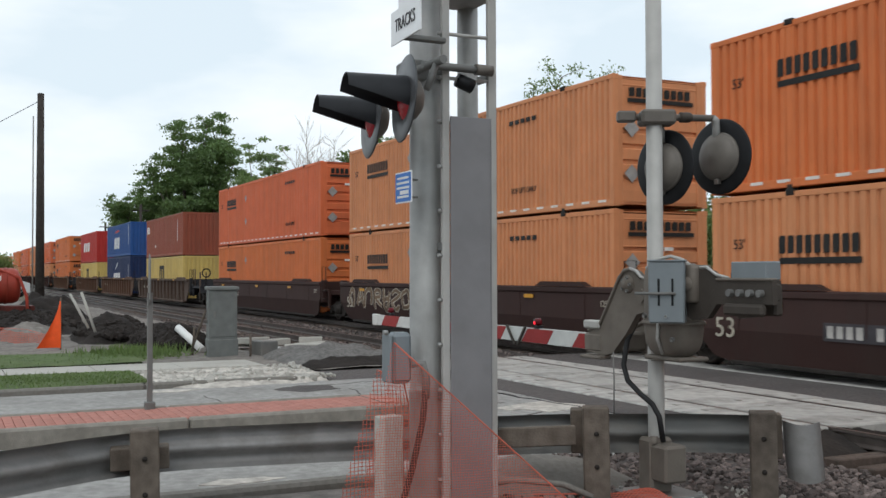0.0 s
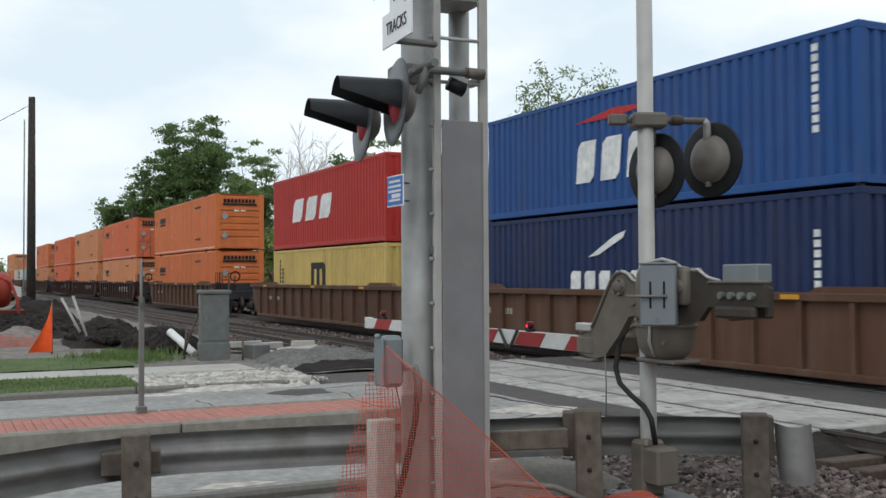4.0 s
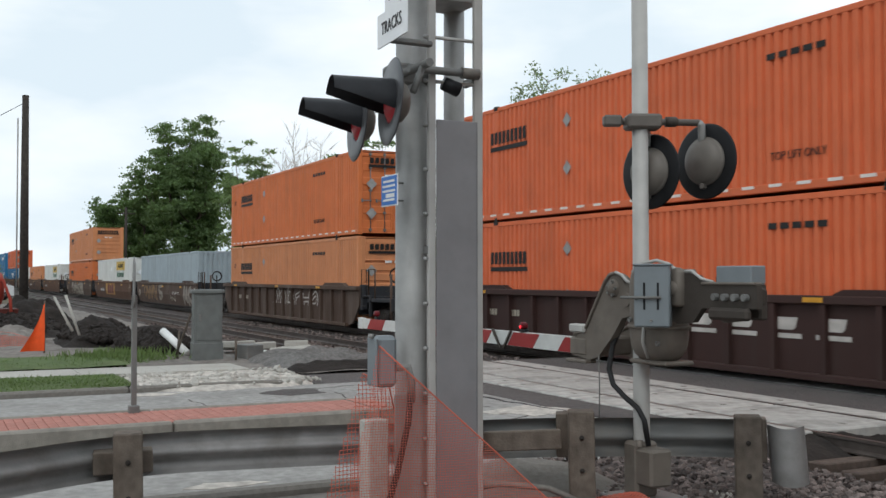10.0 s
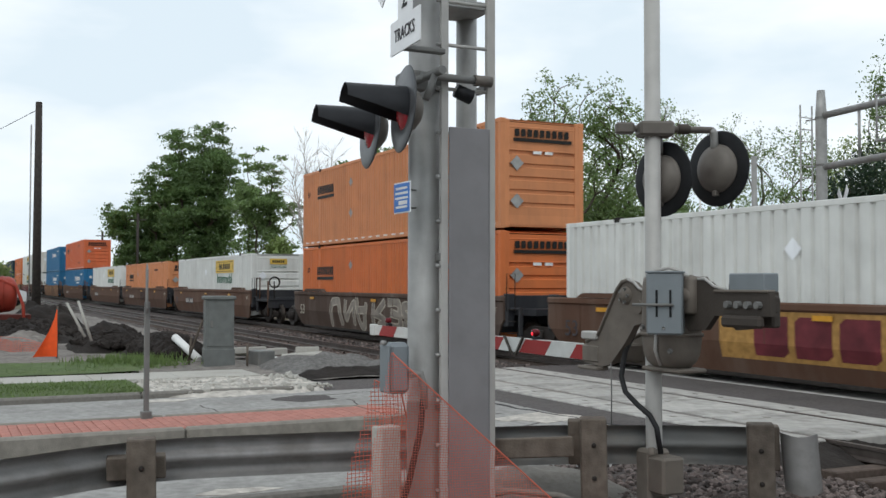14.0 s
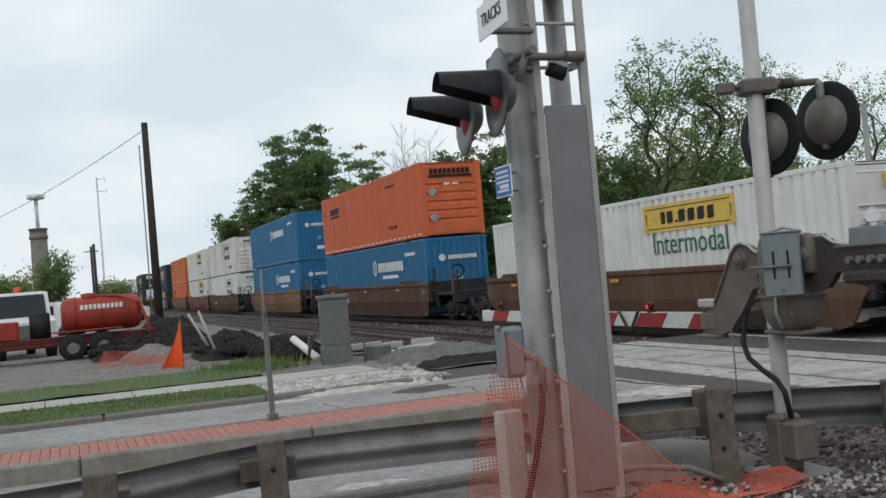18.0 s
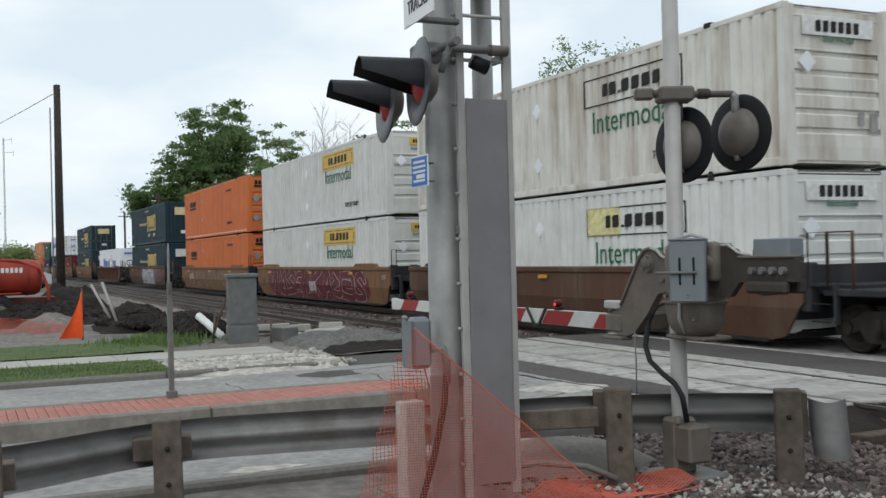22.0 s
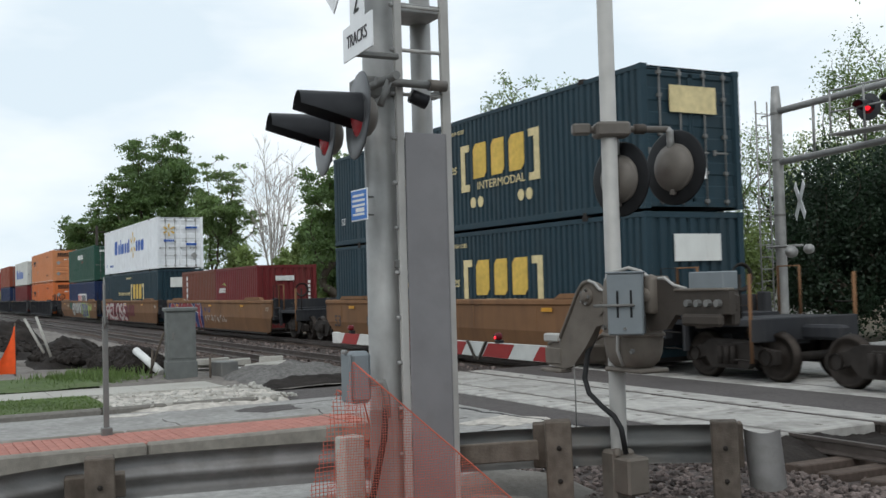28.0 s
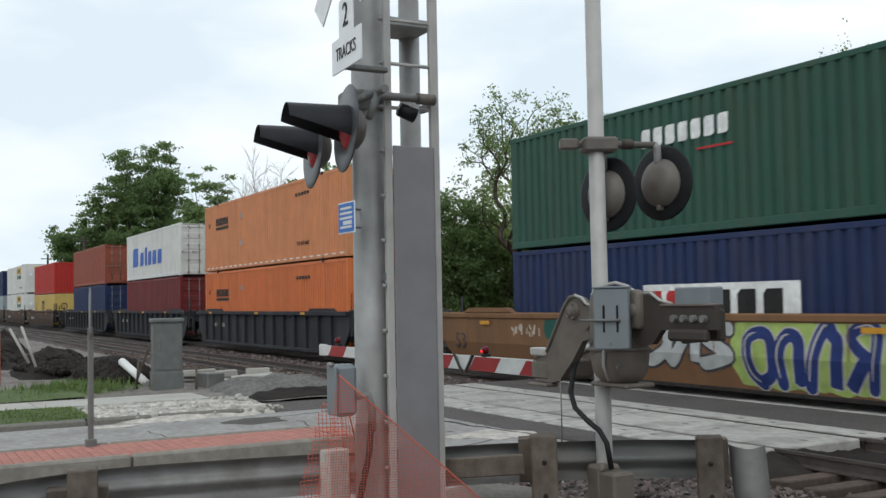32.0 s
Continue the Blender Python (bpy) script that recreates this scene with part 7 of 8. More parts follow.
for x, m in ((-5.44, "lens_dim"), (-1.84, "lens_lit")):
    lamp = part("arm_lamp", Geo().lathe([(-0.045, 0.0), (-0.04, 0.028), (-0.03, 0.034), (0.0, 0.036), (0.02, 0.036), (0.025, 0.0)], (x, AY, AZ + 0.135), (0, 1, 0), 18), M["lens_dim"], arm, "small red arm lamp")
    part("lamp_glow", Geo().lathe([(-0.05, 0.0), (-0.048, 0.012), (-0.042, 0.017)], (x, AY, AZ + 0.125), (0, 1, 0), 14), M[m], lamp, "glowing middle of the lamp")
    part("lamp_foot", Geo().box(x - 0.05, x + 0.05, AY - 0.02, AY + 0.03, AZ + 0.06, AZ + 0.1, 0.006), M["signal_black"], lamp)
for a in (-1, 1):
    part("arm_strap", Geo().prism([(-2.21 + 0.015 * a, AZ - 0.1), (-2.21 + 0.045 * a, AZ - 0.1), (-2.21 + 0.20 * a, AZ + 0.085), (-2.21 + 0.17 * a, AZ + 0.085)], 1, AY - 0.045, AY - 0.028), M["cast_dark"], arm, "dark steel strap of the arm joint")

# flashers on the gate mast, seen from behind
part("lamp_arm", Geo().tube([(-0.10, -0.16, 3.055), (0.0, 0.05, 3.055), (0.165, 0.47, 3.05)], 0.028, 12), M["signal_back"], gate)
part("arm_clamp", Geo().box(-0.12, 0.16, -0.10, 0.10, 2.985, 3.105, 0.02), M["signal_back"], gate, at=pose(0, 0, 0, 0, 0, 66))
part("clamp_end", Geo().box(-0.30, -0.15, -0.045, 0.045, 3.01, 3.10, 0.015), M["signal_back"], gate, at=pose(0, 0, 0, 0, 0, 66))
part("arm_collar", Geo().lathe([(-0.05, 0.0), (-0.05, 0.042), (0.03, 0.042), (0.05, 0.03)], (0.085, 0.25, 3.054), (0.4, 0.92, 0), 14), M["cast_dark"], gate)
for x, y, z in ((0.17, 0.52, 2.74), (-0.07, 0.15, 2.66)):
    flasher("flashing_lamp", pose(x, y, z, 0, 0, 190), "black round flasher seen from its bronze back", None, False, gate, 0.185, 0.10)
    part("lamp_neck", Geo().tube([(x - 0.01, y - 0.06, 3.052), (x, y - 0.035, 3.03), (x, y - 0.03, 2.96), (x, y - 0.03, 2.86)], 0.032, 10), M["galv"], gate)

# ---- guard rail ----
def wbeam(points, mat_name="galv_dark"):
    """A two-wave steel beam along points (x, y, top z)."""
    prof = [(0.0, 0.0), (0.035, -0.02), (0.08, -0.045), (0.08, -0.085), (0.02, -0.125), (0.0, -0.155), (0.02, -0.185), (0.08, -0.225), (0.08, -0.265), (0.035, -0.29), (0.0, -0.31)]
    pts = [Vector(p) for p in points]
    rows = []
    for i, p in enumerate(pts):
        d = pts[min(i + 1, len(pts) - 1)] - pts[max(i - 1, 0)]
        nrm = Vector((-d.y, d.x, 0)).normalized()
        rows.append([(p.x + nrm.x * o, p.y + nrm.y * o, p.z + z) for o, z in prof])
    g = Geo().grid(rows, True)
    n = len(g.v)
    back = [[(x + 0.0, y, z) for x, y, z in r] for r in rows]
    for r, p, i in zip(back, pts, range(len(pts))):
        d = pts[min(i + 1, len(pts) - 1)] - pts[max(i - 1, 0)]
        nrm = Vector((-d.y, d.x, 0)).normalized() * -0.004
        for k in range(len(r)):
            r[k] = (r[k][0] + nrm.x, r[k][1] + nrm.y, r[k][2])
    q = Geo().grid(back, True)
    g.v += q.v
    g.f += [[i + n for i in reversed(f)] for f in q.f]
    g.s += q.s
    return g


def smooth_line(pts, n):
    out = []
    for i in range(len(pts) - 1):
        p0, p1, p2, p3 = (Vector(pts[max(0, min(len(pts) - 1, k))]) for k in (i - 1, i, i + 1, i + 2))
        for j in range(n):
            t = j / n
            out.append(0.5 * ((2 * p1) + (p2 - p0) * t + (2 * p0 - 5 * p1 + 4 * p2 - p3) * t * t + (3 * p1 - p0 - 3 * p2 + p3) * t * t * t))
    return out + [Vector(pts[-1])]


rail = thing("guard_rail", "weathered steel guard rail on timber posts beside the road", "guard rail", (0, 0, 0))
line1 = smooth_line([(-6.0, -2.4, 0.72), (-6.75, -0.9, 0.70), (-7.25, 0.2, 0.66), (-7.75, 1.0, 0.64), (-7.85, 1.6, 0.645), (-7.72, 2.3, 0.65), (-7.55, 3.0, 0.655), (-7.4, 3.4, 0.655)], 6)
line2 = smooth_line([(-7.42, 3.3, 0.66), (-7.2, 3.9, 0.67), (-7.0, 4.4, 0.68), (-6.85, 4.9, 0.67), (-6.68, 5.4, 0.66), (-6.45, 5.85, 0.65), (-6.3, 6.05, 0.645)], 6)
part("beam", wbeam(line1), M["beam_steel"], rail, "two-wave steel beam")
part("beam", wbeam([p + Vector((-0.012, 0.0, 0.003)) for p in line2]), M["galv_dark"], rail, "two-wave steel beam")
flare = []
for i in range(11):
    a = radians(-45 - 100 + 200 * i / 10)
    flare.append((-6.03 + 0.14 * math.cos(a), 6.0 + 0.14 * math.sin(a)))
rows = [[(x + 0.06 * (0.64 - z), y + 0.06 * (0.64 - z), z + 0.01 * math.sin(i * 0.9)) for i, (x, y) in enumerate(flare)] for z in (0.645, 0.5, 0.36, 0.2)]
fl = Geo().grid(rows, True)
n = len(fl.v)
q = Geo().grid([[(x + 0.005, y - 0.004, z) for x, y, z in r] for r in rows], True)
fl.v += q.v
fl.f += [[i + n for i in reversed(f)] for f in q.f]
fl.s += q.s
part("end_terminal", fl, M["beam_steel"], rail, "curved end piece of the beam")
for k, (x, y, top, turn, side) in enumerate(((-6.62, 0.1, 0.79, -2, (-0.24, 0.17)), (-7.53, 1.30, 0.71, -10, (-0.24, 0.17)), (-6.70, 4.56, 0.77, -32, (-0.19, 0.0)), (-6.12, 5.71, 0.73, -40, (-0.02, 0.15)), (-5.6, -1.9, 0.8, 10, (-0.24, 0.17)))):
    po = part("post", Geo().box(-0.1, 0.1, -0.1, 0.1, -0.4, top, 0.01), M["wood_post"], rail, "square weathered timber post", at=pose(x, y, 0, 0.8, -0.5, turn))
    part("block", Geo().box(-0.29, -0.102, side[0], side[1], top - (0.31 if k in (0, 1, 4) else 0.38), top - (0.15 if k in (0, 1, 4) else 0.04), 0.008), M["wood_post"], po, "timber spacer block")
    for z in (top - 0.2, top - 0.45):
        part("bolt", once("pbolt", lambda: Geo().lathe([(0.02, 0.0), (0.02, 0.016), (0, 0.02)], (0, 0, 0), (1, 0, 0), 8).mesh("bolt", M["steel_dark"])), None, po, at=(0.1, 0.0, z))
# a timber rail behind the mast
solid("timber_rail", Geo().box(-0.03, 0.03, -0.42, 0.42, 0.47, 0.62, 0.008), M["wood_post"], "weathered timber plank fixed to the guard rail post", "plank", at=pose(-6.90, 4.02, 0, 2.0, 0, -26))
solid("broken_curb", lumpy(-8.3, -6.9, 3.6, 5.6, 0.1, lambda a, b: 0.22 * math.sin(math.pi * a) * math.sin(math.pi * b), 15, 0.0), M["concrete_dark"], "broken lump of pale concrete behind the guard rail", "concrete rubble")
solid("bent_strip", Geo().tube([(-6.95, 3.55, 0.18), (-6.85, 3.9, 0.24), (-6.7, 4.25, 0.2), (-6.6, 4.45, 0.1)], 0.025, 8), M["concrete_dark"], "bent grey strip lying by the guard rail", "scrap strip")

# ---- orange netting round the mast foot ----
def netting(name, label, corners, cell, wide, seed):
    """Netting strands clipped to a triangle fan of corner points, in a slightly billowing sheet."""
    c = [Vector(p) for p in corners]
    o, ex = c[0], (c[-1] - c[0]).normalized()
    nrm = ex.cross(c[1] - c[0]).normalized()
    ez = nrm.cross(ex)
    flat = [((p - o).dot(ex), (p - o).dot(ez)) for p in c]
    g = Geo()

    def inside(a, b):
        ok = False
        j = len(flat) - 1
        for i in range(len(flat)):
            (xi, yi), (xj, yj) = flat[i], flat[j]
            if (yi > b) != (yj > b) and a < (xj - xi) * (b - yi) / (yj - yi) + xi:
                ok = not ok
            j = i
        return ok

    def place(a, b):
        k = 0.03 * math.sin(5 * a + seed) + 0.025 * math.sin(7 * b + 2 * seed)
        return o + ex * a + ez * b + nrm * k

    lo = (min(p[0] for p in flat), min(p[1] for p in flat))
    hi = (max(p[0] for p in flat), max(p[1] for p in flat))
    for way in (0, 1):
        u = lo[way]
        while u < hi[way]:
            run = []
            v = lo[1 - way]
            while v < hi[1 - way] + cell:
                a, b = (u, v) if way == 0 else (v, u)
                a2, b2 = a + 0.008 * math.sin(9 * b), b + 0.012 * math.sin(6 * a)
                if inside(a, b):
                    run.append(place(a2, b2))
                elif run:
                    if len(run) > 1:
                        g.tube(run, wide, 4, False, False)
                    run = []
                v += cell * 0.5
            if len(run) > 1:
                g.tube(run, wide, 4, False, False)
            u += cell
    ob = solid(name, g, M["mesh_orange"], label, "safety net")
    top = [c[i] for i in range(1, len(c))]
    part("top_cord", Geo().tube([p + nrm * 0.01 for p in top], 0.006, 6), M["mesh_orange"], ob)
    return ob


netting("safety_net", "orange plastic safety netting draped round the mast foot", [(-6.72, 2.55, -0.02), (-6.66, 2.84, 1.32), (-6.6, 3.05, 1.12), (-6.28, 4.05, 0.16), (-6.25, 4.15, -0.02)], 0.0185, 0.0016, 1.0)
netting("safety_net", "orange plastic safety netting hanging behind the mast foot", [(-7.05, 2.5, -0.02), (-6.98, 2.85, 1.1), (-6.98, 3.05, 1.0), (-7.0, 3.3, -0.02)], 0.03, 0.0024, 2.0)
netting("safety_net", "orange plastic safety netting lying on the ground", [(-6.55, 3.6, 0.06), (-6.9, 4.1, 0.09), (-6.6, 5.0, 0.07), (-6.2, 4.9, 0.06), (-6.0, 3.9, 0.05)], 0.032, 0.0036, 3.0)
solid("timber_stake", Geo().box(-0.06, 0.06, -0.09, 0.09, -0.1, 0.78, 0.01), M["concrete"], "square pale post wrapped in orange netting", "post", at=pose(-6.90, 2.90, 0, 0, 0, 15))

# ---- across the road ----
post = thing("sign_post", "plain grey steel sign post seen edge-on on the median", "sign post", (-12.78, 2.26, 0.18))
part("pole", Geo().box(-0.03, 0.03, -0.03, 0.03, 0, 1.4, 0.006), M["galv_dark"], post)
part("sign_plate", Geo().prism([(-0.2, 1.33), (0.0, 1.24), (0.2, 1.33), (0.2, 1.78), (0.0, 1.87), (-0.2, 1.78)], 1, -0.012, 0.0), M["galv_dark"], post, "grey back of a sign plate", at=pose(0, 0, 0, 0, 0, -7))
part("socket", Geo().box(-0.06, 0.06, -0.06, 0.06, -0.02, 0.09, 0.01), M["galv_dark"], post)

cab = thing("equipment_cabinet", "grey steel equipment cabinet beside the tracks", "cabinet", pose(-22.4, 5.5, 0.05, 0, 0, -8))
part("body", Geo().box(-0.3, 0.3, -0.3, 0.3, 0.0, 1.4, 0.01), M["cabinet_grey"], cab)
part("lid", Geo().box(-0.34, 0.34, -0.34, 0.34, 1.4, 1.48, 0.015), M["cabinet_grey"], cab)
part("door", Geo().box(0.3, 0.315, -0.25, 0.25, 0.4, 1.34, 0.006), M["cabinet_grey"], cab)
part("latch", Geo().box(0.315, 0.335, -0.2, -0.15, 0.8, 0.95, 0.006), M["galv_dark"], cab)
part("skirt", Geo().box(-0.32, 0.32, -0.32, 0.32, -0.2, 0.34, 0.01), M["cabinet_grey"], cab)
solid("cable_pedestal", Geo().box(-0.25, 0.25, -0.2, 0.2, -0.1, 0.3, 0.02), M["galv_dark"], "low grey cable box on the ground", "box", at=pose(-22.0, 6.35, 0.05, 0, 0, 10))
rnd = random.Random(31)
for i in range(9):
    g = Geo().box(-rnd.uniform(0.2, 0.5), rnd.uniform(0.2, 0.5), -0.12, 0.12, -0.05, rnd.uniform(0.06, 0.14), 0.02)
    solid("concrete_block", g, M["concrete"], "pale concrete block dumped near the cabinet", "concrete block", "dumped blocks", at=pose(-23.2 + rnd.uniform(-1, 0.8), 6.9 + rnd.uniform(-0.5, 0.8), 0.08 + 0.06 * (i % 3), rnd.uniform(-8, 8), rnd.uniform(-8, 8), rnd.uniform(0, 90)))
for a, b, r in (((-24.3, 4.95, 0.55), (-23.3, 5.3, 0.08), 0.09), ((-22.6, 6.7, 0.12), (-21.8, 7.05, 0.1), 0.06)):
    solid("pipe", Geo().tube([a, b], r, 12), M["plastic_white"], "short white plastic pipe lying in the dirt", "pipe")
for a, b in (((-23.0, 5.0, 0.0), (-22.9, 5.02, 0.62)), ((-21.7, 5.95, 0.0), (-21.7, 5.95, 0.5)), ((-22.9, 4.95, 0.1), (-22.6, 5.2, 1.0))):
    solid("timber_stake", Geo().tube([a, b], 0.025, 6), M["wood_post"], "thin timber survey stake in the dirt", "stake", "survey stakes")
for a, b in (((-27.8, 2.95, 1.3), (-27.4, 3.35, 0.45)), ((-27.6, 3.2, 1.35), (-27.3, 3.5, 0.35))):
    solid("timber_stake", Geo().tube([a, b], 0.035, 6), M["concrete"], "pale timber stake leaning in the soil heap", "stake", "survey stakes")


def mound(x0, x1, y0, y1, h, seed, mat, label):
    return solid("soil_mound", lumpy(x0, x1, y0, y1, 0.14, lambda a, b: h * (math.sin(math.pi * a) * math.sin(math.pi * b)) ** 0.6, seed, 0.0), M[mat], label, "soil heap")


mound(-27.4, -23.9, 4.0, 6.0, 0.5, 41, "soil", "heap of dark wet soil dug from the roadworks")
mound(-31.4, -27.2, 3.1, 5.3, 0.6, 42, "soil", "heap of dark wet soil dug from the roadworks")
mound(-40.0, -32.0, 0.4, 4.2, 0.55, 43, "soil", "heap of dark wet soil dug from the roadworks")
mound(-33.0, -29.0, 1.2, 3.2, 0.4, 44, "dust", "heap of pale dusty soil dug from the roadworks")
mound(-48.0, -42.5, 2.2, 5.6, 0.8, 45, "soil", "heap of dark wet soil around the utility pole")

flag = thing("safety_flag", "orange safety fabric hung from a short stake", "safety flag", (-26.0, 2.55, 0.05))
part("stake", Geo().tube([(0, 0, -0.1), (0, 0, 1.2)], 0.02, 6), M["wood_post"], flag)
rows = [[((0.02 + 0.06 * math.sin(4 * a + 3 * b)) * (0.3 + b), -(0.02 + 0.52 * b ** 1.5) * a, 1.12 - 1.1 * b) for a in (0, 0.2, 0.4, 0.6, 0.8, 1.0)] for b in (0, 0.15, 0.3, 0.45, 0.6, 0.75, 0.9, 1.0)]
fg = Geo().grid(rows, True)
n = len(fg.v)
fg.v += [(x + 0.012, y, z) for x, y, z in fg.v]
fg.f += [[i + n for i in reversed(f)] for f in fg.f]
fg.s += list(fg.s)
part("fabric", fg, M["flag_orange"], flag)
netting("safety_net", "orange safety netting sagging round the soil heaps", [(-29.0, 0.6, 0.1), (-28.6, 0.8, 0.5), (-27.5, 1.9, 0.45), (-26.6, 2.3, 0.35), (-26.6, 2.35, 0.1)], 0.05, 0.0055, 4.0)

# ---- roadworks lorry ----
lorry = thing("vacuum_lorry", "red tank trailer coupled to a white lorry cab", "lorry", pose(-36.0, 0.0, 0.0, 0, 0, 0))
tank = Geo().lathe([(-1.25, 0.0), (-1.25, 0.32), (-1.18, 0.5), (-1.02, 0.57), (1.02, 0.57), (1.18, 0.5), (1.25, 0.32), (1.25, 0.0)], (0, 1.05, 1.44), (0, 1, 0), 32)
tk = part("tank", tank, M["tank_red"], lorry, "faded red cylindrical tank")
for a in (-0.9, 0.0, 0.9):
    part("band", Geo().lathe([(-0.04, 0.575), (0.04, 0.575), (0.04, 0.59), (-0.04, 0.59)], (0, 1.05 + 0.9 * a, 1.44), (0, 1, 0), 32), M["tank_red"], tk)
em = Geo()
for p in blocks(0.4, 1.75, 1.60, 1.76, 10):
    em.prism([(y, z) for y, z in p], 0, 0.54, 0.562)
part("emblem_blocks", em, M["ink_white"], tk, "white block lettering")
part("chassis", Geo().box(-0.6, 0.6, -3.6, 2.7, 0.62, 0.8, 0.02), M["tank_dark"], lorry)
part("side_rail", Geo().box(0.6, 0.72, -3.6, 2.6, 0.5, 0.62, 0.02), M["tank_dark"], lorry)
for y in (0.1, 1.05):
    for x in (0.62, -0.62):
        w = part("wheel", Geo().lathe([(-0.14, 0.2), (-0.14, 0.4), (-0.1, 0.44), (0.1, 0.44), (0.14, 0.4), (0.14, 0.2)], (x, y, 0.44), (1, 0, 0), 28), M["rubber"], lorry)
        part("rim", Geo().lathe([(0.1, 0.0), (0.12, 0.1), (0.08, 0.2), (0.13, 0.24)], (x, y, 0.44), (1, 0, 0), 20), M["galv_dark"], w)
part("mudguard", Geo().box(0.5, 0.8, -0.5, 1.65, 0.92, 0.97, 0.01), M["tank_red"], lorry)
part("barrel", Geo().lathe([(0, 0.0), (0, 0.32), (0.8, 0.32), (0.8, 0)], (0.1, -0.85, 0.8), (0, 0, 1), 20), M["rubber"], lorry, "black drum on the trailer")
part("pump_box", Geo().box(-0.5, 0.5, -2.6, -1.5, 0.8, 1.4, 0.04), M["tank_red"], lorry)
part("hose", Geo().tube([(0.1, 0.9, 2.02), (0.3, 1.6, 1.98), (0.5, 2.25, 1.7), (0.65, 2.45, 1.1), (0.8, 2.5, 0.2)], 0.05, 10), M["tank_red"], lorry)
part("manway", Geo().lathe([(0, 0.25), (0.14, 0.25), (0.16, 0.0)], (0, 0.7, 1.98), (0, 0, 1), 20), M["tank_red"], tk)
truck = thing("service_truck", "white service truck parked behind the tank trailer", "truck", pose(-40.5, -1.6, 0.0, 0, 0, 12))
part("cab", Geo().prism([(-1.1, 0.6), (1.3, 0.6), (1.35, 1.3), (0.55, 1.5), (0.25, 2.35), (-0.9, 2.4), (-1.1, 1.5)], 1, -0.95, 0.95), M["truck_white"], truck)
part("windscreen", Geo().prism([(0.58, 1.52), (0.3, 2.28), (0.27, 2.26), (0.55, 1.5)], 1, -0.8, 0.8), M["glass"], truck, at=(0.02, 0, 0))
part("side_window", Geo().box(-0.7, 0.2, -0.97, -0.955, 1.55, 2.15, 0.01), M["glass"], truck)
part("bed", Geo().box(-4.5, -1.2, -1.0, 1.0, 0.7, 1.7, 0.03), M["truck_white"], truck)
part("beacon", Geo().lathe([(0, 0.12), (0.15, 0.12), (0.2, 0)], (-0.3, 0, 2.42), (0, 0, 1), 12), M["flag_orange"], truck)
part("bonnet_grille", Geo().box(1.33, 1.38, -0.6, 0.6, 0.75, 1.2, 0.02), M["galv_dark"], truck)
for x in (0.7, -3.2):
    for y in (-0.85, 0.85):
        part("wheel", Geo().lathe([(-0.13, 0.0), (-0.13, 0.42), (0.13, 0.42), (0.13, 0.0)], (x, y, 0.42), (0, 1, 0), 24), M["rubber"], truck)
for i, (x, y, c) in enumerate(((-62, -1.0, "truck_white"), (-75, 2.2, "tank_red"), (-88, 4.0, "truck_white"), (-58, -5.5, "tank_red"))):
    v = thing("parked_van", "parked work van on the roadworks site", "van", pose(x, y, 0, 0, 0, 60 + 25 * i), "vans on the site")
    part("body", Geo().prism([(-2.2, 0.35), (2.2, 0.35), (2.2, 1.1), (1.5, 1.3), (1.0, 2.0), (-2.2, 2.05)], 1, -0.9, 0.9), M[c], v)
    part("window_band", Geo().box(-1.8, 0.9, -0.93, 0.93, 1.3, 1.8, 0.01), M["glass"], v)
    for a in (-1.4, 1.4):
        for b in (-0.8, 0.8):
            part("wheel", Geo().lathe([(-0.1, 0.0), (-0.1, 0.34), (0.1, 0.34), (0.1, 0)], (a, b, 0.34), (0, 1, 0), 18), M["rubber"], v)

# ---- poles ----
pole = thing("utility_pole", "dark timber utility pole with a slack wire", "utility pole", (-48.5, 3.9, 0))
part("shaft", Geo().tube([(0, 0, -0.4), (0, 0, 5), (0, 0, 9.75)], [0.2, 0.17, 0.14], 14), M["wood_pole"], pole)
part("insulator", Geo().lathe([(0, 0.05), (0.1, 0.06), (0.14, 0)], (-0.16, -0.06, 9.38), (0, 0, 1), 10), M["galv"], pole)
part("conduit", Geo().tube([(0.25, -0.32, -0.2), (0.25, -0.32, 8.7)], 0.03, 8), M["galv"], pole)
wire = [(-75.2 * t, -27.4 * t, 9.45 - 2.5 * 4 * t * (1 - t)) for t in [i / 24 for i in range(25)]]
part("wire", Geo().tube(wire, 0.014, 6), M["rubber"], pole)
end_pole = thing("utility_pole", "dark timber utility pole at the far end of the wire", "utility pole", (-123.7, -23.5, 0))
part("shaft", Geo().tube([(0, 0, -0.4), (0, 0, 9.8)], [0.2, 0.14], 10), M["wood_pole"], end_pole)
pole2 = thing("utility_pole", "distant slim timber utility pole behind the train", "utility pole", (-110, 15.2 + 3.4, 0))
part("shaft", Geo().tube([(0, 0, -0.4), (0, 0, 9)], 0.14, 8), M["wood_pole"], pole2)
part("crossarm", Geo().box(-0.05, 0.05, -0.9, 0.9, 8.3, 8.42, 0.01), M["wood_pole"], pole2)
copy_thing(pole2, pose(-150, 20.6, 0))
stub = thing("utility_pole", "distant bare timber pole beyond the site", "utility pole", (-95, 2.6, 0))
part("shaft", Geo().tube([(0, 0, -0.4), (0, 0, 6.9)], 0.13, 8), M["wood_pole"], stub)
copy_thing(pole2, pose(-140, 3.5, 0))
antenna = thing("lattice_antenna", "thin far lattice antenna", "antenna", (-150, 5.2, 0))
for a in range(3):
    part("leg", Geo().tube([(0.11 * math.cos(a * 2.09), 0.11 * math.sin(a * 2.09), -0.3), (0.09 * math.cos(a * 2.09), 0.09 * math.sin(a * 2.09), 19)], 0.022, 6), M["galv"], antenna)
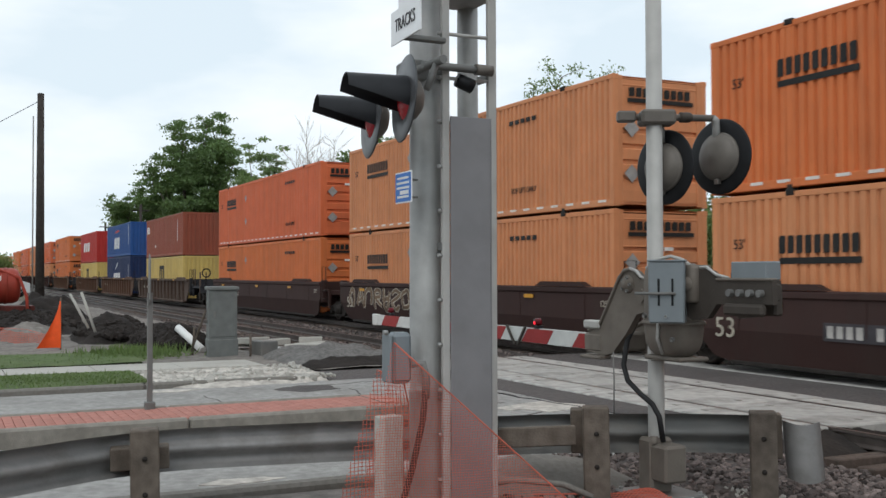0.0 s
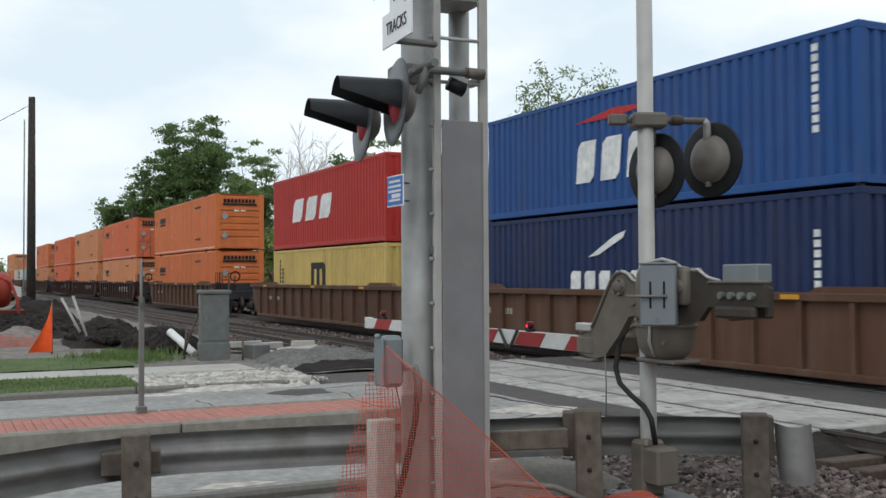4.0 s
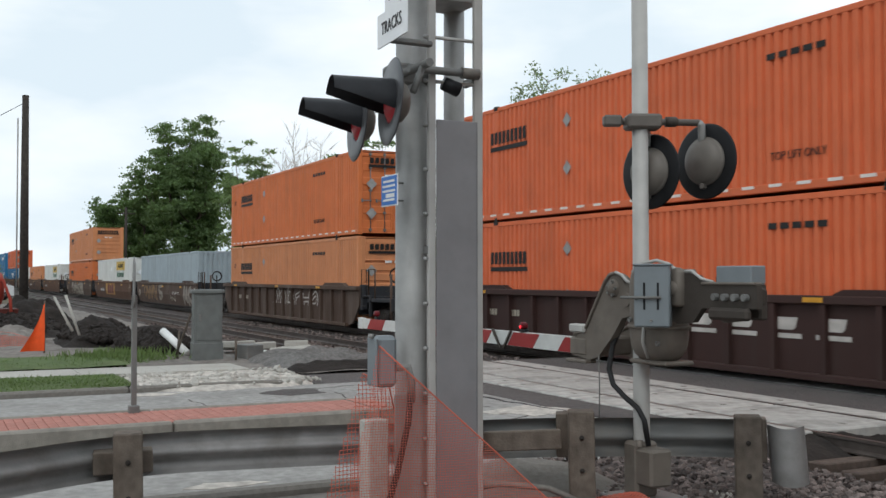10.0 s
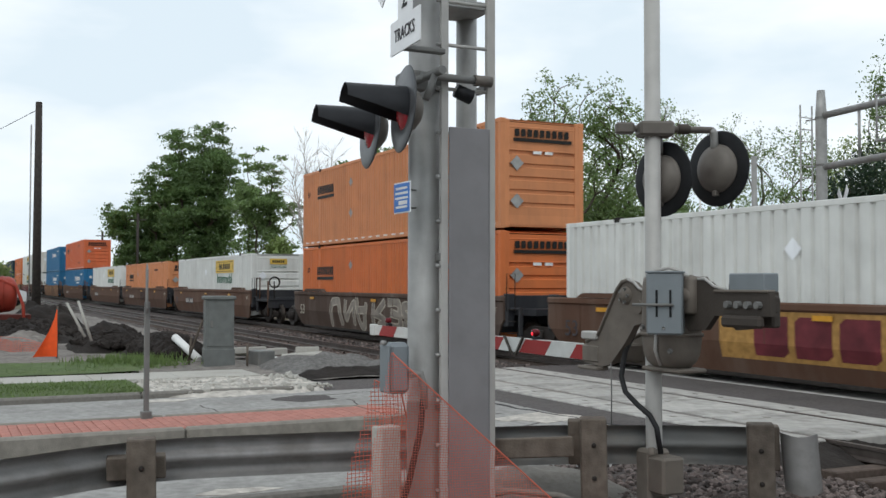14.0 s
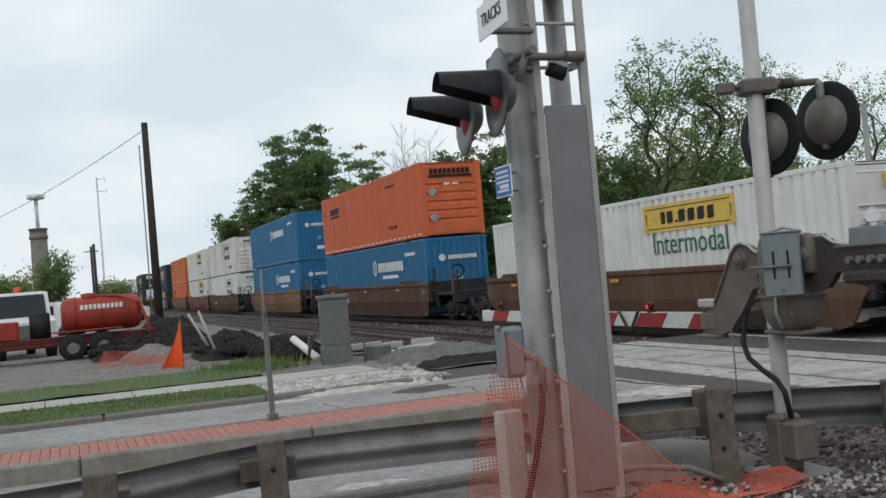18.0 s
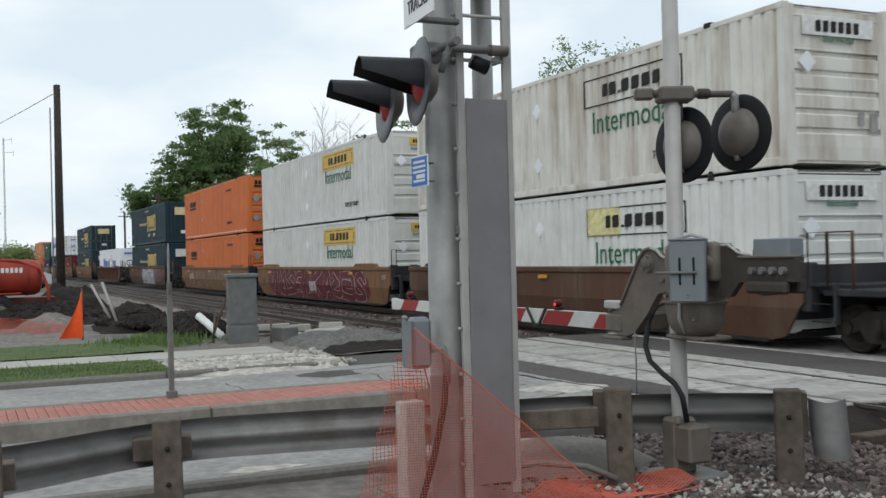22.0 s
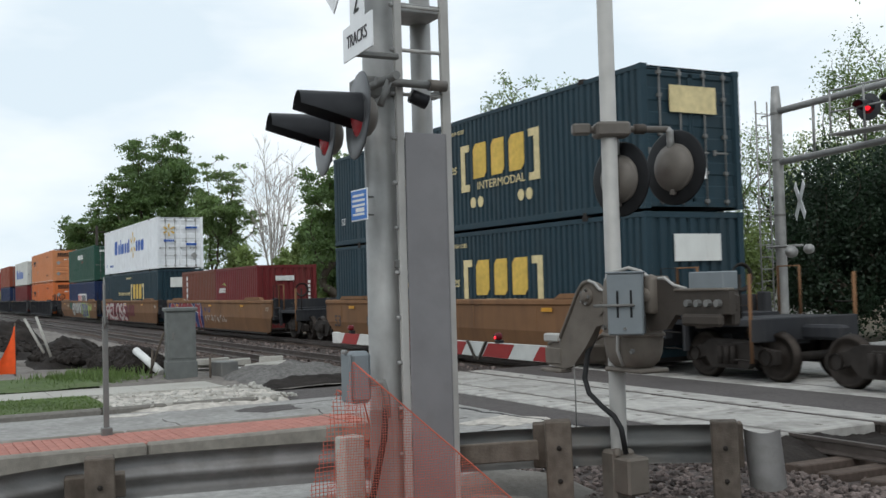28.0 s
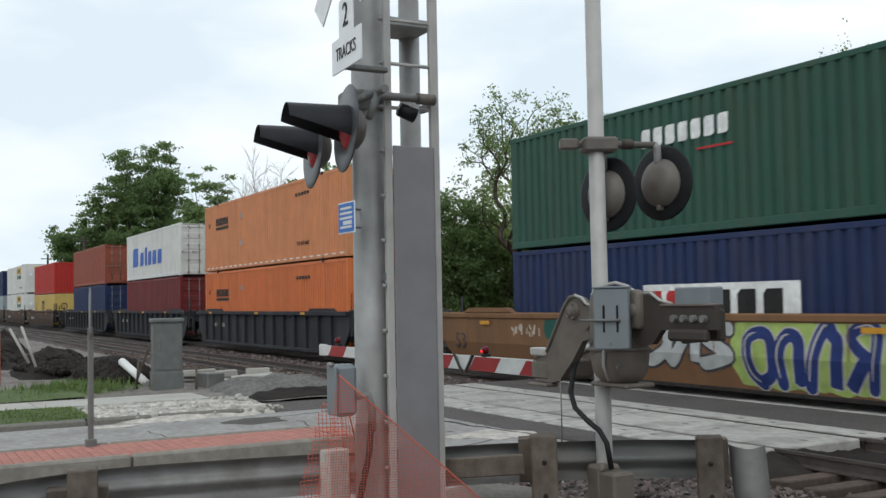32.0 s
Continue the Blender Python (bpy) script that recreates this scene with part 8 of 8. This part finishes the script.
for i in range(36):
    part("ring", once("aring", lambda: Geo().tube([(0.105 * math.cos(a * 2.094), 0.105 * math.sin(a * 2.094), 0.25 * (a % 2)) for a in range(4)], 0.015, 4).mesh("ring", M["galv"])), None, antenna, at=(0, 0, 0.3 + 0.52 * i))
for z, w in ((17.0, 1.2), (18.7, 1.0)):
    part("cross_rod", Geo().tube([(0, -0.1, z), (0, w, z + 0.05)], 0.03, 5), M["galv"], antenna)
    part("cross_rod", Geo().tube([(0, w, z - 0.4), (0, w, z + 0.4)], 0.025, 5), M["galv"], antenna)
tower = thing("lookout_tower", "far grey brick water tower with a mast on top", "tower", (-161, -3.0, 0))
part("shaft", Geo().lathe([(-0.3, 1.35), (11.8, 1.15), (11.8, 0)], (0, 0, 0), (0, 0, 1), 24), M["brick_far"], tower)
part("parapet", Geo().lathe([(11.6, 1.18), (11.7, 1.32), (12.1, 1.32), (12.15, 1.2), (12.9, 1.2), (12.95, 1.34), (13.2, 1.34), (13.2, 0)], (0, 0, 0), (0, 0, 1), 24), M["brick_far"], tower)
part("mast", Geo().tube([(0, 0, 13), (0, 0, 17.5)], 0.26, 10), M["plastic_white"], tower)
part("platform", Geo().lathe([(17.3, 0.3), (17.5, 1.2), (17.65, 1.25), (18.1, 1.25), (18.1, 0)], (0, 0, 0), (0, 0, 1), 20), M["plastic_white"], tower)

# ---- beyond the tracks ----
FX, FY = -19.2, 20.0
far = thing("far_cantilever", "far pale steel signal cantilever over the road with ladder", "signal gantry", (FX, FY, 0))
part("mast", Geo().lathe([(-0.2, 0.14), (6.1, 0.14), (6.7, 0.1), (6.7, 0)], (0, 0, 0), (0, 0, 1), 20), M["galv"], far)
for z in (4.75, 6.05):
    part("boom", Geo().tube([(0, 0, z), (9.5, 0.0, z + 0.35)], 0.085, 14), M["galv"], far)
for i in range(6):
    x = 1.2 + 1.5 * i
    part("boom_strut", Geo().tube([(x, 0, 4.8 + 0.035 * x), (x, 0, 6.05 + 0.035 * x)], 0.035, 8), M["galv"], far)
for s in (-0.2, 0.2):
    part("ladder_rail", Geo().tube([(-0.5, s, 0.2), (-0.5, s, 6.4)], 0.022, 6), M["galv"], far)
for i in range(19):
    part("rung", once("frung", lambda: Geo().tube([(-0.5, -0.2, 0), (-0.5, 0.2, 0)], 0.014, 6).mesh("rung", M["galv"])), None, far, at=(0, 0, 0.5 + 0.31 * i))
for z in (2.6, 3.4, 4.8, 6.0):
    part("band", Geo().lathe([(-0.03, 0.15), (0.03, 0.15)], (0, 0, z), (0, 0, 1), 18), M["galv_dark"], far)
    part("ladder_bracket", Geo().tube([(-0.5, 0, z), (-0.1, 0, z)], 0.02, 6), M["galv"], far)
part("lamp_arm", Geo().tube([(-0.3, -0.2, 2.6), (0.9, -0.2, 2.6)], 0.03, 8), M["galv"], far)
part("lamp_back", Geo().lathe([(0, 0.14), (0.12, 0.15), (0.24, 0.08), (0.26, 0)], (0.62, -0.25, 2.45), (0.3, -1, 0), 18), M["galv"], far)
part("lamp_back", Geo().lathe([(0, 0.12), (0.12, 0.12), (0.2, 0.06), (0.22, 0)], (1.05, -0.2, 2.5), (1, -0.4, 0), 18), M["galv"], far)
for s in (-1, 1):
    part("crossbuck_blade", Geo().box(-0.6, 0.6, -0.012, 0.0, -0.11, 0.11), M["sign_white"], far, at=pose(0.45, 0.25, 3.75, 0, s * 45, -32))
part("walkway", Geo().box(2.3, 5.2, -0.75, -0.2, 5.08, 5.13, 0.01), M["galv"], far, "steel grating walkway on the boom")
for x in (2.35, 3.3, 4.25, 5.15):
    part("walkway_post", Geo().tube([(x, -0.72, 5.1), (x, -0.72, 6.15)], 0.022, 8), M["galv"], far)
for z in (5.62, 6.12):
    part("walkway_rail", Geo().tube([(2.35, -0.72, z), (5.15, -0.72, z)], 0.022, 8), M["galv"], far)
flasher("flashing_lamp", pose(3.2, -0.45, 5.62, 0, 0, 8), "black disc flasher with lit red lens", "lens_lit", parent=far)
flasher("flashing_lamp", pose(3.95, -0.45, 5.65, 0, 0, 8), "black disc flasher with dark red lens", "lens_dim", parent=far)
fg = thing("far_gate", "far crossing gate mast with a pair of red flashers", "crossing gate", (-21.3, FY, 0))
part("mast", Geo().tube([(-0.3, 0, -0.2), (-0.3, 0, 5.3)], 0.075, 14), M["galv"], fg)
part("lamp_arm", Geo().tube([(-0.42, 0, 2.45), (0.42, 0, 2.45)], 0.03, 8), M["galv_dark"], fg)
for x, l in ((-0.30, "lens_dim"), (0.30, "lens_lit")):
    flasher("flashing_lamp", pose(x, -0.15, 2.38, 0, 0, 30), "black disc flasher with red lens", l, parent=fg)
part("sign_plate", Geo().box(-0.5, -0.1, -0.1, -0.085, 2.75, 3.1, 0.01), M["galv"], fg)
thin = thing("flag_pole", "thin white pole with a ball foot beyond the tracks", "pole", (-27.4, 23.0, 0))
part("shaft", Geo().tube([(0, 0, -0.2), (0, 0, 5.6)], 0.03, 8), M["plastic_white"], thin)
part("collar", Geo().lathe([(-0.1, 0.02), (-0.05, 0.1), (0.05, 0.1), (0.1, 0.02)], (0, 0, 1.95), (0, 0, 1), 12), M["plastic_white"], thin)

house = thing("house", "white wooden house with grey shingle roof among trees", "house", pose(-43, 43, -0.2, 0, 0, 25))
part("wall", Geo().box(-5, 5, -4, 4, -0.2, 2.3), M["siding"], house)
part("roof", Geo().prism([(-4.6, 2.25), (4.6, 2.25), (0, 4.1)], 0, -5.5, 5.5), M["roof"], house)
for x in (-3, 0, 3):
    wdw = part("window", Geo().box(x - 0.5, x + 0.5, -4.04, -3.98, 0.8, 1.9, 0.01), M["siding"], house)
    part("pane", Geo().box(x - 0.42, x + 0.42, -4.05, -4.03, 0.88, 1.82), M["glass"], wdw)


# ---- trees ----
def leaves(points, n, radius, size, seed, squash=0.8):
    """Small leaf quads in loose clumps round points, as one mesh."""
    r = np.random.RandomState(seed)
    pts = np.repeat(np.array(points), n, axis=0)
    m = len(pts)
    d = r.normal(size=(m, 3))
    d /= np.linalg.norm(d, axis=1)[:, None]
    d *= (r.uniform(0, 1, (m, 1)) ** 0.5) * radius * r.uniform(0.6, 1.25, (m, 1))
    d[:, 2] *= squash
    c = pts + d
    a = r.normal(size=(m, 3))
    a /= np.linalg.norm(a, axis=1)[:, None]
    b = np.cross(a, r.normal(size=(m, 3)))
    b /= np.linalg.norm(b, axis=1)[:, None]
    s = size * r.uniform(0.6, 1.4, (m, 1))
    v = np.stack([c - a * s, c + b * s * 0.5, c + a * s, c - b * s * 0.5], 1).reshape(-1, 3)
    g = Geo()
    g.v = v.tolist()
    g.f = np.arange(4 * m).reshape(m, 4).tolist()
    g.s = [False] * m
    return g


def limb_tree(label, x, y, height, radius, seed, leaf="leaf", base=0.3, fork=0.22, tips=420, n=26, clump=0.34, size=0.085, trunk=0.22, squash=0.7, gap=-0.12, lobe=0.55):
    """A tree whose limbs grow out to twig ends spread through a lobed crown with gaps; each twig end carries a spray of leaves."""
    r = np.random.RandomState(seed)
    t = thing("tree", label, "tree", (x, y, -0.25))
    low, tall = base * height, (1 - base) * height
    ends = []
    while len(ends) < tips:
        d = r.normal(size=3)
        d /= np.linalg.norm(d)
        q = d * r.uniform(0.12, 1.0) ** 0.5
        w = noise.noise(Vector((d[0] * 1.5 + seed * 3.1, d[1] * 1.5, d[2] * 1.5 + seed)))
        k = (1 - lobe * (0.35 - 0.75 * w)) * (1 - abs(d[2]) ** 3) ** 0.333 / max(0.2, (1 - d[2] ** 2) ** 0.5)
        p = Vector((q[0] * radius * k, q[1] * radius * k, low + tall * (0.5 + 0.5 * q[2] * min(1.0, (1 - lobe * (0.35 - 0.75 * w)) * 1.1))))
        f = 2.6 / radius
        if noise.noise(Vector((p.x * f + seed, p.y * f, p.z * f * 1.25))) > gap:
            ends.append(p)
    zf = fork * height
    top = Vector((r.uniform(-0.1, 0.1), r.uniform(-0.1, 0.1), zf))
    pos, par = [Vector((0, 0, 0))], [-1]
    for k in range(1, 5):
        pos.append(top * (k / 4) + Vector((r.uniform(-0.04, 0.04), r.uniform(-0.04, 0.04), 0)))
        par.append(k - 1)
    ends.sort(key=lambda p: (p - top).length + 0.4 * radius * r.uniform(0, 1))
    step = height / 22
    arr = np.zeros((40000, 3))
    for k, p in enumerate(pos):
        arr[k] = p
    last = []
    for p in ends:
        m = len(pos)
        d = np.linalg.norm(arr[4:m] - np.array(p), axis=1)
        rise = np.maximum(0, arr[4:m, 2] - p.z + 0.55 * d)
        k = 4 + int(np.argmin(d + 1.1 * rise))
        o = pos[k]
        count = max(2, int((p - o).length / step))
        bow = Vector((r.uniform(-1, 1), r.uniform(-1, 1), r.uniform(-0.9, 0.1))) * 0.07 * (p - o).length
        for i in range(1, count + 1):
            f = i / count
            q = o.lerp(p, f) + bow * math.sin(math.pi * f) + Vector(r.uniform(-1, 1, 3)) * (0.07 * step if i < count else 0)
            arr[len(pos)] = q
            pos.append(q)
            par.append(k if i == 1 else len(pos) - 2)
        last.append(len(pos) - 1)
    kids = [[] for k in pos]
    for k in range(1, len(pos)):
        kids[par[k]].append(k)
    for turn in range(3):
        moved = list(pos)
        for k in range(3, len(pos)):
            if kids[k]:
                mean = sum((pos[c] for c in kids[k]), Vector()) / len(kids[k])
                moved[k] = pos[k] * 0.4 + pos[par[k]] * 0.3 + mean * 0.3
        pos = moved
    load = [0] * len(pos)
    for k in last:
        load[k] += 1
    for k in range(len(pos) - 1, 0, -1):
        load[par[k]] += load[k]
    wide = [trunk * (max(1, c) / len(last)) ** 0.5 for c in load]
    wood = Geo()
    for k in range(1, len(pos)):
        a = par[k]
        wood.tube([pos[a], pos[k]], [min(wide[a], wide[k] * 1.35), wide[k]], 7 if wide[k] > 0.3 * trunk else 4, False)
    part("trunk", wood, M["bark"], t)
    spots = np.array([tuple(p) for p in ends])
    many = np.maximum(3, (n * r.uniform(0.35, 1.5, len(spots))).astype(int))
    pts = np.repeat(spots, many, axis=0)
    off = r.normal(size=pts.shape) * clump * np.repeat(r.uniform(0.55, 1.25, (len(spots), 1)), many, axis=0)
    off[:, 2] *= squash
    pts = pts + off
    up = r.normal(size=pts.shape) * np.array((0.75, 0.75, 0.35)) + np.array((0, 0, 0.55))
    up /= np.linalg.norm(up, axis=1)[:, None]
    a = np.cross(up, r.normal(size=pts.shape))
    a /= np.linalg.norm(a, axis=1)[:, None]
    b = np.cross(up, a)
    k = size * r.uniform(0.55, 1.35, (len(pts), 1))
    v = np.stack([pts - a * k, pts + b * k * 0.55, pts + a * k, pts - b * k * 0.55], 1).reshape(-1, 3)
    q = Geo()
    q.v, q.f = v.tolist(), np.arange(len(v)).reshape(-1, 4).tolist()
    q.s = [False] * len(q.f)
    part("crown", q, M[leaf], t)
    return t


limb_tree("broad tall tree in dense fresh green leaf", -115.4, 25.8, 20.4, 6.0, 1, "leaf_dark", 0.05, 0.16, 720, 100, 0.52, 0.165, 0.5, 0.38, -0.04, 0.75)
limb_tree("broad tree in dense green leaf beside a taller one", -122.6, 21.3, 14.2, 5.2, 22, "leaf_dark", 0.05, 0.14, 430, 95, 0.52, 0.165, 0.4, 0.36, 0.0, 0.8)
limb_tree("medium tree in green leaf behind the train", -98.4, 28.4, 15.2, 3.7, 2, "leaf", 0.16, 0.2, 320, 60, 0.4, 0.145, 0.3, 0.36, 0.03, 0.8)
bare = thing("tree", "leafless tree with fine pale branches", "tree", (-91.0, 30.8, -0.25))
r = random.Random(3)
for k in range(8):
    a = k * 0.8 + r.uniform(-0.2, 0.2)
    reach, top = r.uniform(0.6, 2.6), r.uniform(11.5, 15.4)
    stem = Geo()
    pts = [Vector((0.15 * math.cos(a), 0.15 * math.sin(a), 0))]
    for i in range(1, 9):
        t = i / 8
        pts.append(Vector((reach * t ** 1.4 * math.cos(a) + r.uniform(-0.12, 0.12), reach * t ** 1.4 * math.sin(a) + r.uniform(-0.12, 0.12), top * t)))
    stem.tube(pts, [0.11 - 0.0123 * i for i in range(9)], 6, False)
    for i in range(26):
        o = pts[3 + i % 5].lerp(pts[4 + i % 5], r.random())
        d = Vector((r.gauss(0, 0.6), r.gauss(0, 0.6), 1.0)).normalized()
        ln = r.uniform(1.2, 2.8)
        e = o + d * ln
        stem.tube([o, o + d * ln * 0.5 + Vector((0, 0, 0.1)), e], [0.025, 0.018, 0.008], 4, False)
        for q in range(3):
            f = o + d * ln * r.uniform(0.4, 0.9)
            g = (d + Vector((r.gauss(0, 0.6), r.gauss(0, 0.6), 0.2))).normalized()
            stem.tube([f, f + g * r.uniform(0.5, 1.1)], [0.017, 0.008], 3, False)
    part("stem", stem, M["bark_pale"], bare)
limb_tree("round dark green tree behind the train", -60.0, 24.8, 11.0, 3.1, 4, "leaf_dark", 0.14, 0.18, 420, 64, 0.3, 0.11, 0.25, 0.4, 0.0, 0.8)
limb_tree("round dark green tree behind the train", -66.5, 27.4, 8.6, 3.2, 24, "leaf_dark", 0.04, 0.14, 330, 70, 0.36, 0.15, 0.25, 0.6, -0.2, 0.6)
limb_tree("open spreading tree with dark visible limbs and light leaf", -35.35, 23.4, 10.75, 3.2, 5, "leaf", 0.38, 0.34, 430, 32, 0.18, 0.066, 0.2, 0.7, -0.05, 0.35)
limb_tree("open spreading tree with visible limbs and light leaf", -38.5, 30.3, 11.2, 2.1, 6, "leaf", 0.42, 0.3, 260, 20, 0.2, 0.058, 0.14, 0.8, -0.02, 0.5)
limb_tree("open young tree with thin leaf", -38.4, 35.0, 10.7, 1.9, 7, "leaf", 0.36, 0.3, 220, 18, 0.2, 0.058, 0.12, 0.8, -0.02, 0.5)
limb_tree("dense dark green tree behind the train", -37.6, 21.3, 7.5, 1.9, 71, "leaf_dark", 0.05, 0.15, 300, 70, 0.24, 0.075, 0.14, 0.6, -0.12, 0.5)
limb_tree("thin olive-green tree behind the far road", -35.2, 35.7, 9.4, 2.3, 72, "leaf", 0.15, 0.2, 300, 34, 0.24, 0.065, 0.13, 0.9, -0.08, 0.5)
limb_tree("thin olive-green tree behind the far road", -32.6, 36.2, 8.9, 2.3, 73, "leaf_light", 0.1, 0.2, 300, 36, 0.24, 0.065, 0.13, 0.9, -0.1, 0.5)
limb_tree("open young tree with thin leaf", -42.5, 27.5, 8.6, 2.8, 8, "leaf_light", 0.16, 0.2, 300, 30, 0.28, 0.1, 0.16, 0.8, -0.12, 0.6)
for k, (x, y, h, rad, lf) in enumerate(((-34.0, 25.0, 6.3, 2.7, "leaf"), (-39.5, 24.6, 6.0, 2.7, "leaf_light"), (-47.0, 25.5, 6.6, 2.9, "leaf"))):
    limb_tree("low dense tree in fresh green leaf behind the tracks", x, y, h, rad, 41 + k, lf, 0.02, 0.12, 340, 80, 0.3, 0.075, 0.14, 0.7, -0.2, 0.5)
for k, (x, y, h, rad) in enumerate(((-29.6, 24.6, 4.6, 2.0), (-28.0, 26.2, 4.4, 2.0), (-31.8, 27.5, 5.6, 2.4))):
    limb_tree("low leafy tree in light green beyond the tracks", x, y, h, rad, 60 + k, "leaf_light" if k % 2 else "leaf", 0.02, 0.12, 240, 60, 0.26, 0.075, 0.1, 0.8, -0.2, 0.5)
limb_tree("drooping pale green tree by the far road", -25.6, 32.4, 11.0, 3.2, 9, "leaf", 0.2, 0.3, 480, 66, 0.24, 0.06, 0.22, 1.7, -0.06, 0.6)
limb_tree("drooping pale green tree by the far road", -20.8, 33.5, 12.2, 4.2, 10, "leaf", 0.2, 0.3, 560, 70, 0.26, 0.06, 0.24, 1.7, -0.06, 0.6)
for i, (x, y, h) in enumerate(((-25.3, 28.8, 5.8), (-23.6, 27.6, 6.4), (-21.6, 28.8, 6.8), (-18.6, 30.0, 7.0), (-15.6, 30.5, 6.6))):
    limb_tree("dense dark evergreen tree beyond the road", x, y, h, 2.1, 50 + i, "leaf_fir", 0.02, 0.12, 340, 80, 0.26, 0.07, 0.16, 1.2, -0.3, 0.4)
rr = random.Random(77)
for i in range(34):
    if i < 16:
        x, y, h = -52 + 2.0 * i + rr.uniform(-0.8, 0.8), 27.5 + rr.uniform(-2.5, 3.5), rr.uniform(3.6, 6.2)
    elif i < 26:
        x, y, h = -95 + 4.4 * (i - 16) + rr.uniform(-1, 1), 30 + rr.uniform(-3, 3), rr.uniform(4.5, 7.5)
    else:
        x, y, h = -180 + 9 * (i - 26), 26 + rr.uniform(-2, 4), rr.uniform(5, 8)
    if -27.5 < x:
        continue
    t = thing("bush", "tall leafy bush in light green along the tracks", "bush", (x, y, -0.25), "bushes along the tracks")
    pts = []
    for k in range(120):
        a, q = rr.uniform(0, 6.28), rr.uniform(0, 1) ** 0.5
        z = rr.uniform(0.1, 1.0)
        pts.append((q * 1.7 * math.cos(a) * (1.1 - 0.5 * z), q * 1.7 * math.sin(a) * (1.1 - 0.5 * z), z * h * (1 - 0.25 * q)))
    st = Geo()
    for k in range(5):
        a = rr.uniform(0, 6.28)
        st.tube([(0, 0, 0), (0.4 * math.cos(a), 0.4 * math.sin(a), h * 0.4), (0.9 * math.cos(a), 0.9 * math.sin(a), h * 0.8)], [0.06, 0.045, 0.015], 5, False)
    part("stems", st, M["bark"], t)
    part("crown", leaves(pts, 70 if i < 16 else 30, 0.5, 0.085 if i < 16 else 0.2, 100 + i, 1.1), M["leaf_light" if rr.random() < 0.65 else "leaf"], t)
for i, (x, y, h, q) in enumerate(((-140, -11.5, 7.5, 4.5), (-143, -6.0, 7.0, 3.6), (-148, -1.5, 10.0, 3.2), (-190, 8, 6, 4.0), (-158, -16, 9, 5.0))):
    limb_tree("far olive-green tree behind the roadworks site", x, y, h, q, 130 + i, "leaf_light" if i % 2 else "leaf", 0.02, 0.12, 240, 24, 0.5, 0.2, 0.2, 1.0, -0.08, 0.6)


# ---- what moves ----
def motions():
    for ob, x, y, z in MOVERS:
        walk(ob, [(t, pose(x + SPEED * t, y, z)) for t in (0.0, 16.0, 32.0)])


motions()
